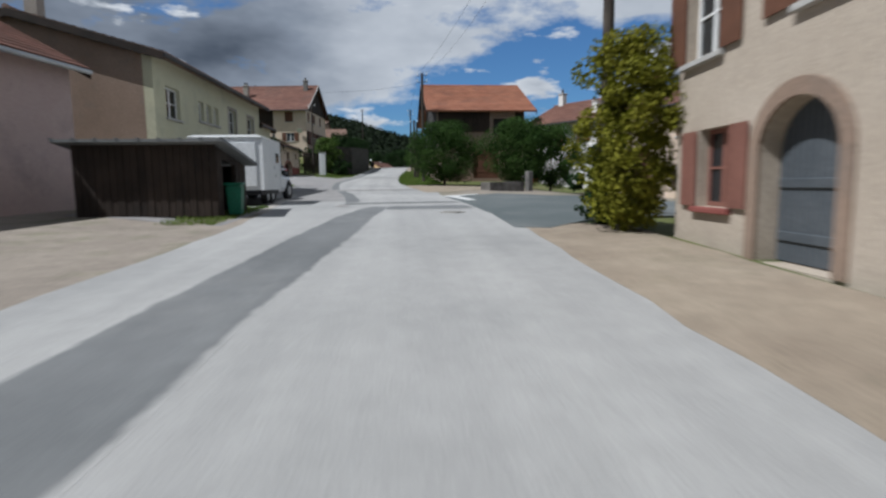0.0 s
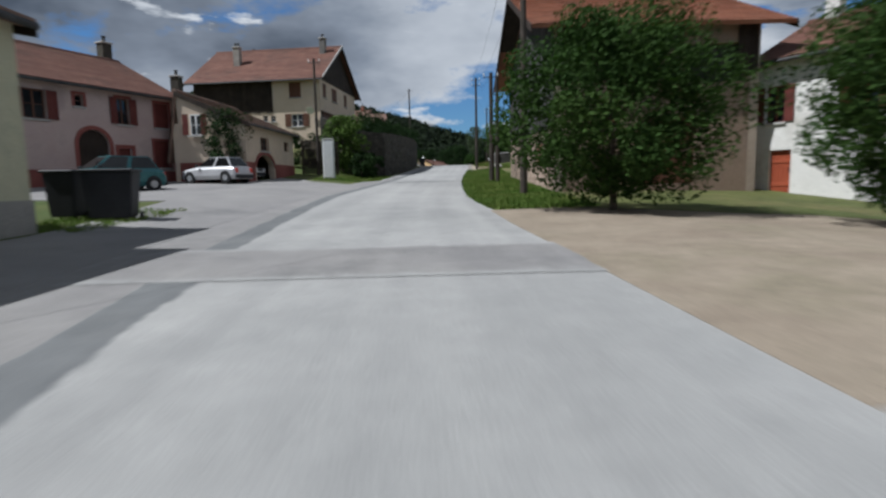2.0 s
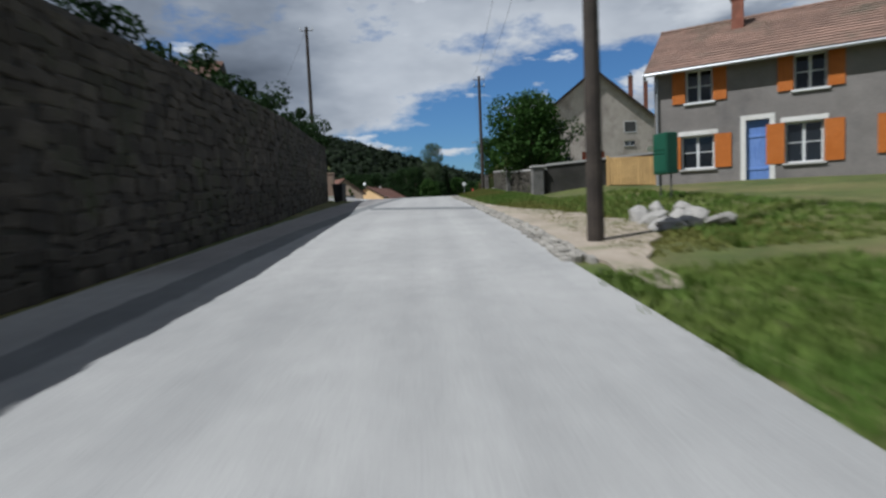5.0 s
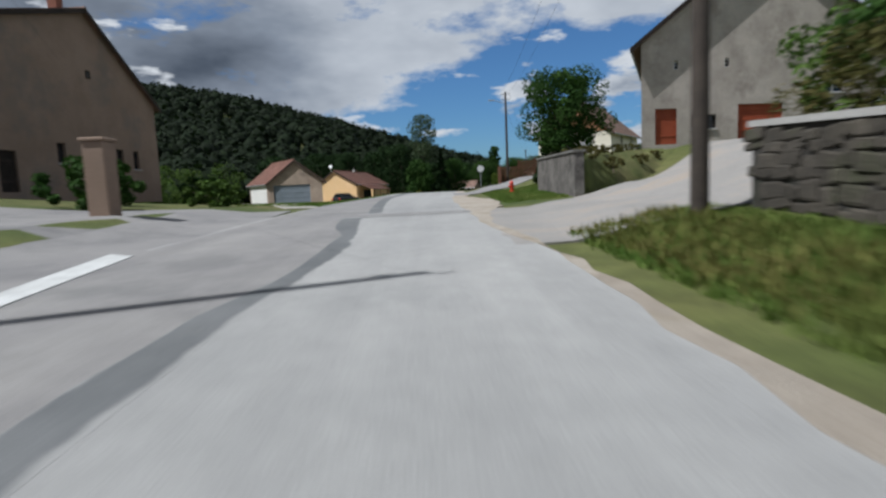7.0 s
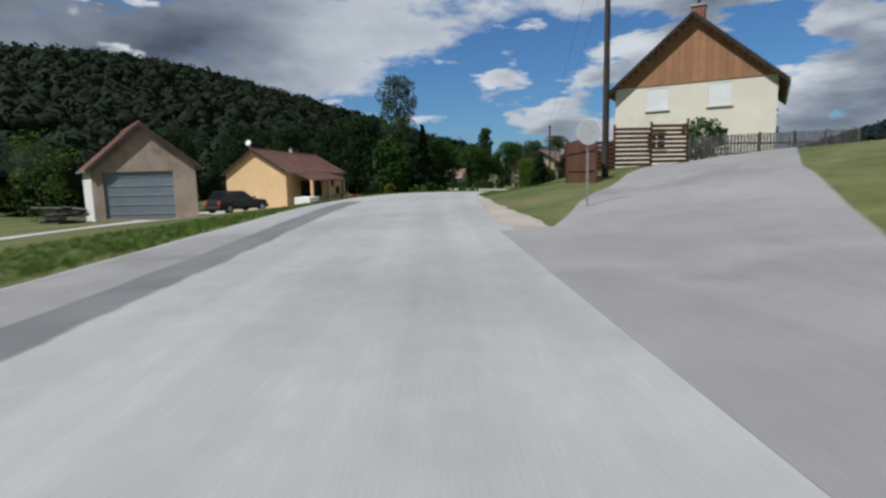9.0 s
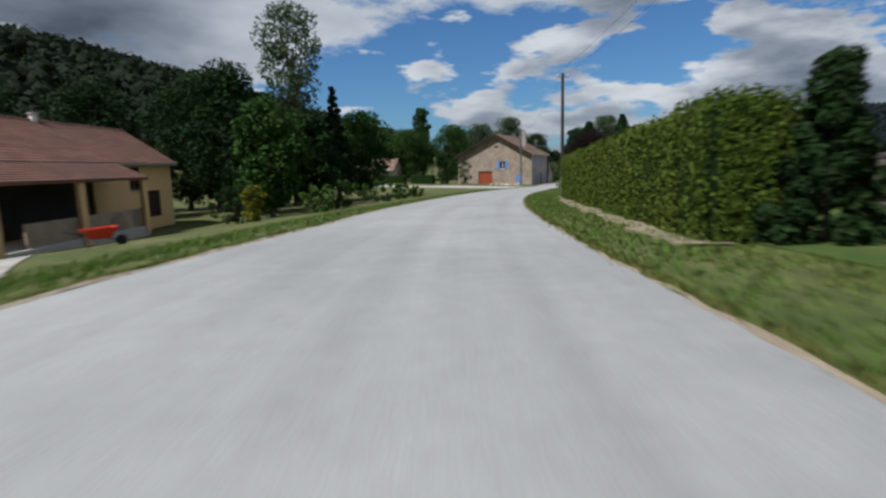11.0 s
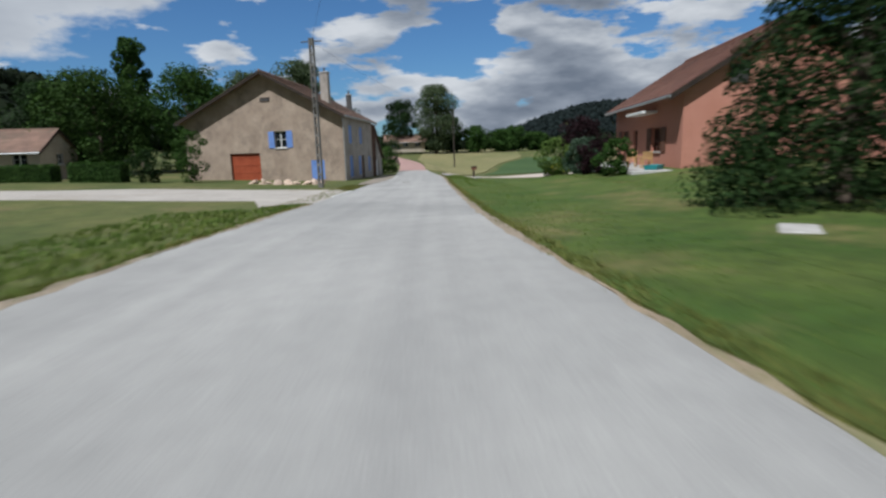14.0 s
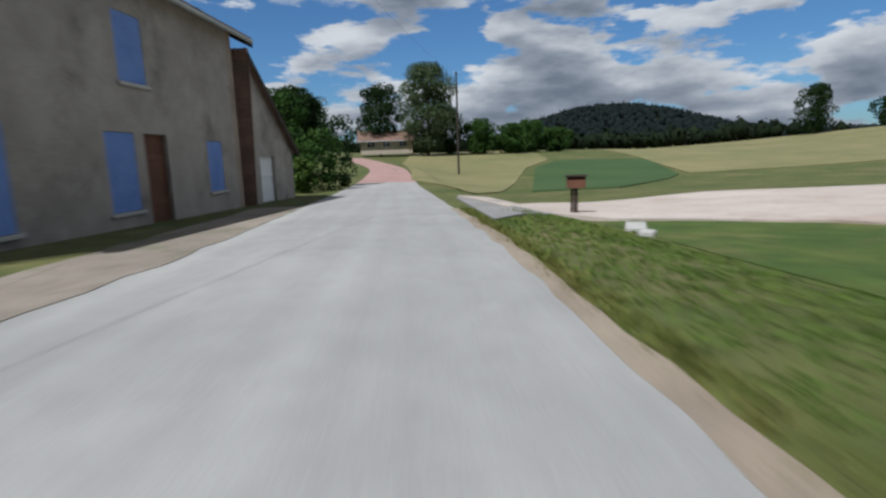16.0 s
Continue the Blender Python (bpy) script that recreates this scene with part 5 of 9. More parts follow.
strip("road_side", 84, 160, lambda s: ROAD_L(s) + 0.05, edge([(84, -2.8), (104, -2.2), (112, -1.9), (120, -1.5), (130, -1.75), (140, -2.2), (151, -3.15), (160, -3.3)]), 0.0535, "asphalt_side", 1.0, 7, 0.03, label="older darker asphalt beside the lane", category="road", seed=16, skirt=-0.0508)
strip("road_patch", 33.0, 35.6, -4.0, 2.3, 0.0595, "asphalt_side", 0.5, 4, 0.03, label="grey asphalt cross patch", category="road patch", seed=17, skirt=-0.0508)
strip("road_patch", 60.6, 61.6, -2.8, 1.5, 0.0595, "asphalt_trench", 0.5, 4, 0.03, label="dark asphalt cross patch", category="road patch", seed=18, skirt=-0.0508)
strip("road_stain", 16.55, 17.15, -2.2, -1.65, 0.0598, "asphalt_stain", 0.15, 4, 0.05, label="faint reddish stain on the asphalt", category="stain", seed=71, skirt=-0.0508)
patch("road_patch", [(-10.75, 100.8), (-8.6, 99.75), (-6.33, 98.52), (-6.43, 97.3), (-8.5, 98.45), (-10.5, 99.5)], 0.0615, "asphalt_dark", "dark asphalt patch slanting across the road", "road patch", skirt=0.02)
strip("road_patch", 128.8, 130.3, -2.1, 1.62, 0.0595, "asphalt_side", 0.5, 4, 0.03, label="grey asphalt cross patch", category="road patch", seed=21, skirt=-0.0508)
strip("road_patch", 130.4, 172, edge([(130.4, -1.85), (140, -2.6), (151, -3.6), (172, -4.0)]), edge([(130.4, -1.3), (140, -1.95), (151, -2.85), (172, -3.1)]), 0.0565, "asphalt_trench", 0.8, 3, 0.03, label="dark asphalt trench patch", category="road patch", seed=22, skirt=-0.0508)

# side road on the right with its give-way line, yards and drives
patch("side_road", [(1.43, 10.94), (2.1, 10.7), (3.2, 12.0), (9.5, 14.5), (30, 12), (32, 26), (20, 32), (16, 32.5), (11, 31.0), (5.5, 28.4), (2.6, 26.8), (0.2, 24.6), (0.9, 19.5), (1.25, 16.5), (1.3, 13.7)], 0.061, "asphalt_new", "dark side road with fresh asphalt", "road")
strip("side_road", 10.9, 24.6, lambda s: ROAD_R(s) - 0.04, lambda s: ROAD_R(s) + 0.9, 0.0545, "asphalt_new", 0.9, 3, 0.04, label="dark asphalt seam where the side road joins", category="road", seed=51, skirt=0.02)
patch("yard", [(0.2, 24.8), (2.6, 27.0), (5.5, 28.4), (11, 31.0), (16, 32.5), (17.4, 34.0), (12.6, 45.6), (9.5, 42.0), (6.5, 37.5), (2.6, 36.8), (-0.6, 37.2), (-0.6, 30)], 0.04, "dirt_grey", "dusty worn grey forecourt of the farmhouse", "yard")
patch("lane_gravel", [(-0.95, 31.0), (0.6, 31.4), (1.8, 33.0), (3.6, 35.0), (7.5, 37.9), (8.0, 40.6), (3.4, 40.6), (1.2, 42.6), (-1.2, 43.6), (-2.95, 43.4), (-2.45, 40.0), (-1.75, 36.0)], 0.0565, "dirt_beige", "beige gravel track by the trough", "track")
strip("yard_dirt", -44, 16, -11.0, lambda s: ROAD_L(s) + 0.05, 0.03, "dirt_grey", 1.5, 5, 0.15, label="dusty grey open ground beside the road", category="yard", seed=41)
patch("yard", [(-4.9, 12), (-9.8, 14), (-10.6, 22), (-11.4, 37.5), (-14, 46), (-26.2, 46.5), (-21.8, 59.8), (-17.5, 58.9), (-17.2, 63.9), (-13.8, 60.4), (-11.3, 60.2), (-10.7, 63.5), (-10.4, 60), (-9.6, 46), (-7.6, 32), (-6.0, 22)], 0.035, "asphalt_old", "worn grey asphalt yard before the houses", "yard")
strip("kerb", 14, 30, lambda s: ROAD_L(s) - 0.28, lambda s: ROAD_L(s) + 0.04, 0.055, "gravel_pale", 1.0, 3, 0.05, label="pale worn edge strip of the yard", category="kerb", seed=31)
strip("yard_edge", 29, 63, lambda s: ROAD_L(s) - 0.7, lambda s: ROAD_L(s) + 0.75, 0.0572, "asphalt_old", 1.0, 3, 0.04, label="worn asphalt joining the yard to the road", category="yard", seed=72, skirt=0.02)
patch("drive_gravel", [(-7.6, 122.0), (-6.6, 122.2), (-3.4, 122.6), (0.5, 126.5), (6, 133), (12, 140), (13, 143.5), (8.5, 145.5), (3.5, 140.0), (0, 136.8), (-3.9, 133.2), (-5.9, 131.0), (-6.5, 131.4), (-7.0, 132.5), (-7.7, 134)], 0.05, "concrete_drive", "worn pale drive climbing to the garage", "drive")
strip("drive_gravel", 112, 176, lambda s: ROAD_R(s) - 0.05, edge([(112, 2.05), (119, 2.12), (125, 1.72), (129, 2.1), (132, 2.9), (135, 3.2), (139, 3.2), (143.5, 2.5), (147, 2.2), (152, 2.6), (160, 2.4), (176, 2.0)]), 0.053, "gravel", 0.8, 3, 0.1, label="beige gravel shoulder", category="verge", seed=32)
patch("side_road", [(-7.6, 150.6), (-6.0, 152.0), (-3.2, 156.0), (0.5, 162.5), (6, 170.5), (5.6, 175), (-1, 169.8), (-4.6, 164), (-6.2, 160.5), (-7.4, 160)], 0.056, "asphalt_old", "grey asphalt lane climbing to the house", "road")
patch("side_road", [(-13.3, 116.3), (-19, 117.5), (-34, 121), (-60, 126), (-60, 133), (-30, 129.5), (-20, 131.5), (-15.0, 136.5), (-14.2, 128)], 0.04, "asphalt_old", "grey asphalt side road", "road")
patch("path_gravel", [(-14.4, 139.5), (-19, 150.5), (-24, 165), (-25.5, 188), (-29, 190), (-27, 166), (-21.5, 150), (-16.0, 139.3)], 0.035, "gravel_pale", "pale gravel drive to the garage", "drive")
patch("yard", [(-14.8, 184), (-12.8, 191), (-13.6, 197), (-17.5, 206), (-22.2, 208.2), (-31.5, 215), (-36, 206), (-31, 196), (-25.4, 188)], 0.035, "gravel_pale", "pale gravel yard of the apricot house", "yard")
patch("drive_gravel", [(19.3, 263.3), (15.5, 267.5), (8, 275), (-6, 287), (-30, 303), (-30, 309), (-2, 292.5), (14, 280.5), (21, 273.5), (23.6, 270.9)], 0.035, "gravel_pale", "pale gravel drive past the stone house", "drive")
patch("drive_gravel", [(42.4, 289.6), (43.2, 288.4), (44.4, 287.2), (46.8, 286.0), (48.0, 283.5), (47.8, 280.6), (46.2, 277.5), (43.5, 275.0), (45.0, 270.0), (52, 268), (56, 277), (64, 283.8), (75, 286), (84.7, 287), (84.7, 289.5), (72, 291), (63.7, 292), (58.8, 294.1), (52.4, 295.4), (47.4, 295.0), (44.6, 295.4)], 0.07, "gravel_bright", "wide pale gravel drive", "drive")
strip("drive_gravel", 262.5, 273, edge([(262.5, -6.5), (268, -8.5), (273, -6.5)]), lambda s: ROAD_L(s) + 0.05, 0.048, "gravel_pale", 0.8, 4, 0.05, label="pale gravel apron of the drive", category="drive", seed=35)
patch("side_road", [(39.9, 286.6), (42.4, 287.6), (45.4, 291.2), (44.0, 294.6)], 0.05, "asphalt_old", "grey asphalt turn-in", "road")
patch("lawn", [(22.5, 249.5), (33.2, 268.4), (40.5, 281.6), (43.3, 286.6), (44.2, 286.9), (46.6, 285.7), (47.7, 283.4), (47.5, 280.7), (45.9, 277.7), (43.2, 275.2), (44.6, 269.8), (52, 267.5), (56, 256), (52, 244), (38, 236), (20, 238.6), (17.2, 239.4)], 0.035, "lawn", "smooth mown lawn before the salmon house", "lawn")
patch("lawn", [(-4.2, 178), (-2.8, 184), (-0.9, 190), (4.5, 206), (9.5, 220.5), (13.5, 229.5), (40, 246), (52, 240), (30, 205), (12, 186), (2, 178)], 0.035, "lawn", "green lawn behind the hedge", "lawn")
strip("lawn", 228, 287, lambda s: ROAD_R(s) + 0.12, lambda s: ROAD_R(s) + 4.5, 0.03, "lawn", 1.0, 4, 0.03, label="mown grass along the road", category="lawn", seed=33)
strip("bare_soil", 193, 222, 3.95, 4.6, 0.05, "dirt", 0.7, 3, 0.2, label="dry brown soil at the foot of the hedge", category="soil", seed=34)
patch("green_field", [(60, 309), (65, 305), (90, 318), (118, 345), (104, 354), (86, 339)], 0.1, "crop", "bright green crop field", "field")
patch("dry_field", [(92, 318), (130, 309), (230, 330), (330, 395), (300, 470), (200, 450), (120, 348)], 0.1, "straw", "pale straw-coloured mown field", "field")
patch("dry_field", [(50, 304), (56, 308), (86, 341), (104, 356), (150, 420), (104, 410), (76, 362), (63, 334), (54, 317)], 0.09, "straw", "dry meadow beside the road", "field")

# white road paint
def paint(pts, label):
    patch("road_marking", pts, 0.068, "paint", label, "road marking", cuts=1, skirt=0.02)


paint([(-0.1, 25.5), (0.2, 24.6), (0.95, 20.9), (1.3, 21.0), (0.65, 25.0), (1.75, 26.3), (1.5, 26.75)], "white give-way line at the side road")
paint([(-13.35, 115.8), (-12.85, 115.6), (-14.1, 122.6), (-14.65, 122.9)], "white dash at the side road")
paint([(31.06, 271.4), (30.88, 271.18), (30.98, 271.1), (31.16, 271.3)], "worn fleck of white road paint")
paint([(30.84, 271.02), (30.72, 270.84), (30.82, 270.76), (30.92, 270.92)], "worn fleck of white road paint")
paint([(20.15, 263.3), (20.3, 263.2), (23.05, 268.0), (22.88, 268.1)], "white edge dash at the drive")


def manhole(x, y, r=0.33):
    m = thing("manhole_cover", pose(x, y, gz(x, y) + 0.06), "round iron manhole cover set in the road", "manhole cover")
    bm = bmesh.new()
    tube(bm, (0, 0, -0.02), (0, 0, 0.004), r, n=20)
    part("rim", bm, "plinth", m)
    bm = bmesh.new()
    tube(bm, (0, 0, -0.01), (0, 0, 0.008), r * 0.86, n=20)
    for i in range(-2, 3):
        box(bm, -0.24, 0.24, i * 0.09 - 0.015, i * 0.09 + 0.015, 0.008, 0.013)
    part("lid", bm, "plinth", m)


manhole(30.4, 276.2)
manhole(0.25, 14.9, 0.36)


# ---- houses, south end of the village ----
def W(u0, u1, z0, z1, **o):
    return ("win", u0, u1, z0, z1, o)


def D(u0, u1, z0, z1, material="wood_brown", **o):
    return ("door", u0, u1, z0, z1, dict(material=material, **o))


BROWN = dict(sash="wood_brown", sill="concrete")

house("house", (3.95, 9.3), (4.35, -14), 9, 0.3, 6.4, 9.4, "plaster_beige", "tile_brown", "beige roughcast house with an arched carriage door", openings={
    "front": [W(0.75, 1.65, 0.62, 1.78, shutters="wood_dusty", sash="wood_dusty", sill="plinth_red"), D(2.35, 3.75, -0.02, 1.95, "grey_dark", rise=0.6, trim="plaster_brown", panels=3, inset=0.27),
              W(0.25, 1.3, 2.85, 4.2, shutters="wood_brown"), W(3.0, 4.3, 2.95, 4.3, shutters="wood_brown"), W(6.5, 7.5, 0.8, 2.0), W(6.4, 7.6, 2.9, 4.3, shutters="wood_brown"), W(10, 11.2, 2.9, 4.3), D(9.5, 10.6, 0, 2.1)]})

hl = house("house", (-12.6, 2.0), (-11.0, 16.6), 9, 0.5, 5.0, 7.4, "plaster_pink", "tile_brown", "dusty pink rendered house", openings={
    "front": [W(10.0, 11.0, 2.55, 3.95, **BROWN), W(10.2, 11.0, 0.7, 1.9, **BROWN), W(6.2, 7.2, 2.55, 3.9, **BROWN), D(7.6, 8.6, 0, 2.1), W(3, 4, 0.7, 1.9, **BROWN)]})
chimney(hl, 9.5, 4.5, 6.8, 8.6, 0.5)

hw = house("house", (-10.6, 20.6), (-11.45, 34.8), 9.5, 0.75, 6.25, 7.6, {"front": "plaster_green", "left": "plaster_brown"}, "tile_dull", "pale yellow-green rendered house with a low roof", over=0.55, gutter="metal_dark", plinth="plinth", openings={
    "front": [W(1.0, 2.3, 3.3, 4.5), W(4.3, 4.95, 3.55, 4.4), W(5.25, 5.9, 3.55, 4.4), W(6.2, 6.85, 3.55, 4.4), W(11.7, 12.9, 3.35, 4.6, curtain=True, trim="plaster_grey"), W(11.3, 12.5, 1.1, 2.25, sash="wood_grey", trim="plaster_grey"), W(8.4, 9.6, 3.35, 4.6, curtain=True, trim="plaster_grey"), W(7.9, 9.1, 1.2, 2.4, sash="wood_grey", trim="plaster_grey"), W(4.7, 6.7, 1.4, 2.55), W(1.6, 3.2, 1.2, 2.5)]})
chimney(hw, 2.5, 5.5, 6.4, 8.6, 0.5, "plaster_grey")
house("house_annex", (-11.62, 34.9), (-11.85, 38.2), 7.5, 0.95, 5.2, 5.9, "plaster_green", "tile_dull", "lower yellow-green wing with a dark doorway", over=0.35, gutter="metal_dark", plinth="plinth", plinth_h=0.9, verge=0.15, openings={
    "front": [D(0.2, 1.5, 0.0, 2.1, "wood_dark")]})

hc = house("farmhouse", (12.86, 45.87), (16.91, 34.75), 10, 0.15, 6.65, 8.9, "plaster_cream", "tile_brown", "long cream farmhouse with a round-arched barn door", over=0.6, gutter="metal_dark", openings={
    "front": [D(1.35, 2.7, 0.05, 2.4, "wood_brown", trim="plaster_pale", panels=2), D(4.15, 6.45, 0.0, 3.75, "wood_brown", rise=1.15, trim="plaster_tan", panels=3), W(8.5, 9.8, 0.7, 2.35, sash="wood_brown"),
              W(1.15, 1.8, 4.25, 5.5, sash="wood_brown"), W(4.8, 5.45, 4.25, 5.5, sash="wood_brown"), W(8.75, 9.45, 4.2, 5.45, sash="wood_brown")],
    "right": [W(2.6, 3.5, 3.6, 4.9, sash="wood_brown"), W(2.6, 3.5, 0.9, 2.3, sash="wood_brown"), W(6.2, 7.1, 3.6, 4.9, sash="wood_brown")]})
for u0, u1 in ((0.05, 4.0), (6.6, 11.8)):
    bm = bmesh.new()
    box(bm, u0, u1, -0.03, 0.0, 2.72, 2.82)
    part("string_course", bm, "plaster_tan", hc)
chimney(hc, 4.3, 2.4, 6.9, 9.9, 0.6)
chimney(hc, 11.0, 4.8, 8.2, 9.8, 0.6)
hcw = house("farmhouse_wing", (7.9, 52.8), (12.8, 45.95), 8, 1.0, 6.75, 8.7, "plaster_white", "tile_brown", "whitewashed end of the farmhouse with red shutters and door", over=0.5, verge=0.06, gutter="metal_dark", openings={
    "front": [D(0.75, 1.6, 0.25, 2.1, "wood_rust"), W(0.5, 1.25, 3.2, 4.65, shutters="wood_red", sash="wood_red"), W(6.7, 7.4, 3.8, 4.95, shutters="wood_red", sash="wood_red"), W(3.6, 4.4, 3.3, 4.6, shutters="wood_red", sash="wood_red"), W(4.6, 5.4, 0.6, 1.8, sash="wood_brown")]})
chimney(hcw, 7.6, 0.9, 5.6, 7.1, 0.55, "plaster_white", pots=0)
chimney(hcw, 1.0, 4.0, 7.0, 8.8, 0.55, "plaster_white", pots=1)

# barn: gable end to the road
bw = math.hypot(1.41, 13.2)
hb = house("barn", (-1.9, 64.2), (-0.49, 51.0), 8.2, 1.85, 8.2, 11.3, {"front": "mortar", "right": "plaster_brown", "left": "mortar", "back": "mortar"}, "tile_red", "old stone barn with an orange-red tiled roof", "barn", along=False, over=0.7, verge=1.0, gutter="", openings={
    "front": [W(4.9, 5.6, 1.1, 1.7, sash="wood_brown", sill=""), W(9.9, 10.7, 1.1, 1.75, sash="wood_brown", sill="")],
    # the upper hatch is a near-black leaf painting the dark of an opening
    "right": [W(1.6, 2.3, 2.5, 3.5, sash="wood_red", shutters="wood_red", closed=True), D(4.9, 7.3, 4.0, 5.5, "room_shade", handle="", panels=1, inset=0.3), D(3.0, 5.4, 0, 2.7, "wood_brown")]})
for i in range(40):
    u0 = 0.1 + i * 0.2
    if not 4.8 < u0 < 7.2:
        bm = bmesh.new()
        box(bm, bw + 0.02 + 0.012 * (i % 2), bw + 0.06 + 0.012 * (i % 2), u0 + 0.008, u0 + 0.192, 4.25 + 0.05 * math.sin(i * 2.3), 6.3)
        part("board", bm, "wood_dark", hb)
for u0, u1, z0, z1 in ((4.9, 5.6, 1.1, 1.7), (9.9, 10.7, 1.1, 1.75)):
    for a in ((u0 - 0.12, u0, z0 - 0.04, z1), (u1, u1 + 0.12, z0 - 0.04, z1), (u0 - 0.12, u1 + 0.12, z1, z1 + 0.13)):
        bm = bmesh.new()
        box(bm, a[0], a[1], -0.045, 0.02, a[2], a[3])
        part("brick_surround", bm, "brick", hb)
for i in range(78):
    u0 = i * bw / 78
    um = u0 + bw / 156
    top = 6.35 + 3.1 * (1 - abs(um - bw / 2) / (bw / 2))
    bm = bmesh.new()
    box(bm, u0 + 0.007, u0 + bw / 78 - 0.007, -0.075 + 0.012 * (i % 3), -0.02 + 0.012 * (i % 3), 2.85 - 0.5 * um / bw + 0.025 * math.sin(i * 1.7), min(top, 9.2))
    part("board", bm, "wood_barn", hb)
# dark boarding under the overhanging verge
for x0, x1, z0, z1 in ((-0.66, bw / 2, 6.1, 9.4), (bw / 2, bw + 0.66, 9.4, 6.1)):
    bm = bmesh.new()
    vs = [bm.verts.new((x, y, z - o)) for x, z in ((x0, z0), (x1, z1)) for y in (-0.98, -0.1) for o in (0.0, 0.04)]
    for f in ((0, 2, 3, 1), (4, 5, 7, 6), (0, 1, 5, 4), (2, 6, 7, 3), (0, 4, 6, 2), (1, 3, 7, 5)):
        bm.faces.new([vs[k] for k in f])
    part("soffit", bm, "wood_dark", hb)

hr = house("farmhouse", (-26.3, 47.5), (-21.9, 60.2), 10, 2.1, 7.5, 10.0, "plaster_pink", "tile_brown", "pink rendered farmhouse with dark red shutters", over=0.5, verge=0.06, gutter="metal_dark", plinth="plinth_red", plinth_h=1.0, openings={
    "front": [D(7.35, 9.0, 0.1, 3.1, "wood_dark", rise=0.8, trim="plinth_red"), W(7.35, 7.8, 4.2, 4.8, sash="wood_brown", trim="plinth_red"), W(9.55, 10.3, 3.5, 4.9, shutters="wood_red", sash="wood_brown", trim="plinth_red"), W(11.85, 12.75, 3.5, 4.9, shutters="wood_red", sash="wood_brown", closed=True, trim="plinth_red"),
              W(11.65, 12.6, 1.2, 2.75, shutters="wood_red", sash="wood_brown", closed=True, trim="plinth_red"), D(9.5, 10.25, 0.0, 2.2, "wood_red", trim="plinth_red"), W(2.2, 3.2, 3.4, 4.8, shutters="wood_red", sash="wood_brown"), W(2.2, 3.2, 1.1, 2.4, shutters="wood_red", sash="wood_brown"), W(5.0, 6.0, 3.4, 4.8, shutters="wood_red", sash="wood_brown")]})
chimney(hr, 13.0, 5.6, 6.9, 9.1, 0.6, "stone_dark")
hg = house("garage_wing", (-17.2, 59.0), (-17.5, 67.2), 4.3, 2.2, 5.8, 7.55, "plaster_cream", "tile_dull", "low cream wing with an open arched garage", over=0.4, plinth="plinth_red", plinth_h=1.35, verge=0.12, apex=0.93, gutter="metal_dark", openings={
    "front": [("arch", 1.35, 4.25, 0.0, 1.85, dict(rise=0.75)), W(2.2, 3.55, 2.1, 2.95, sash="wood_brown"), W(6.3, 7.3, 2.3, 2.95, sash="wood_brown", sill="")]})
# painted ring of the garage arch
bm = bmesh.new()
ring = []
for i in range(21):
    a = math.pi * i / 20
    ca, sa = math.cos(a), math.sin(a)
    ring.append([bm.verts.new((2.8 - ca * (1.45 + o), y, 1.1 + sa * (0.75 + o))) for o, y in ((0.0, 0.02), (0.0, -0.035), (0.22, -0.035), (0.22, 0.02))])
for a, b in zip(ring, ring[1:]):
    for k in range(3):
        bm.faces.new((a[k], a[k + 1], b[k + 1], b[k]))
part("surround", bm, "plinth_red", hg)
add_window(hg, pose(0, 3.95, 0, 0, 0, -90) @ Matrix.Translation((0, -0.2, 0)), 0.75, 1.45, 2.9, 4.1, shutters="wood_red")
hq = house("rear_wing", (-22.3, 62.9), (-22.4, 67.2), 5.0, 2.6, 6.6, 8.4, "plaster_grey", "tile_dull", "low grey wing behind the farmhouse", over=0.2, verge=0.1, gutter="")
chimney(hq, 3.6, 3.2, 5.0, 7.4, 0.6, "stone_dark")

hB = house("chalet_house", (-32.9, 81.5), (-19.9, 81.3), 12.4, 4.2, 12.75, 16.75, {"front": "plaster_cream", "right": "plaster_cream"}, "tile_brown", "tall cream house with a brown tiled roof and boarded gable", over=0.75, verge=0.6, gutter="metal_dark", openings={
    "front": [W(9.9, 11.1, 6.55, 8.0, shutters="wood_brown", closed=True), W(10.0, 11.2, 3.75, 5.0, shutters="wood_brown", curtain=True), W(7.1, 7.6, 4.35, 4.95), W(7.9, 8.4, 4.3, 4.9), W(3.5, 4.6, 2.6, 3.9)],
    "right": [W(0.6, 1.6, 6.65, 8.0, shutters="wood_brown", closed=True), W(3.4, 5.1, 6.65, 8.0, sash="wood_brown", shutters="wood_brown", closed=True), W(7.7, 8.8, 6.65, 8.0, shutters="wood_brown", closed=True)]})
for i in range(33):
    y0 = 0.12 + i * 0.37
    top = 8.5 + 4.0 * (1 - abs(y0 + 0.18 - 6.2) / 6.2) - 0.05
    bm = bmesh.new()
    box(bm, 13.03 + 0.012 * (i % 2), 13.07 + 0.012 * (i % 2), y0, y0 + 0.355, 8.3 + 0.04 * math.sin(i * 2.1), top)
    part("gable_board", bm, "wood_dark", hB)
for i in range(24):
    bm = bmesh.new()
    box(bm, 0.05 + i * 0.34, 0.38 + i * 0.34, -0.07 + 0.012 * (i % 2), -0.03 + 0.012 * (i % 2), 5.2 + 0.05 * math.sin(i * 1.9), 8.45)
    part("board", bm, "wood_dark", hB)
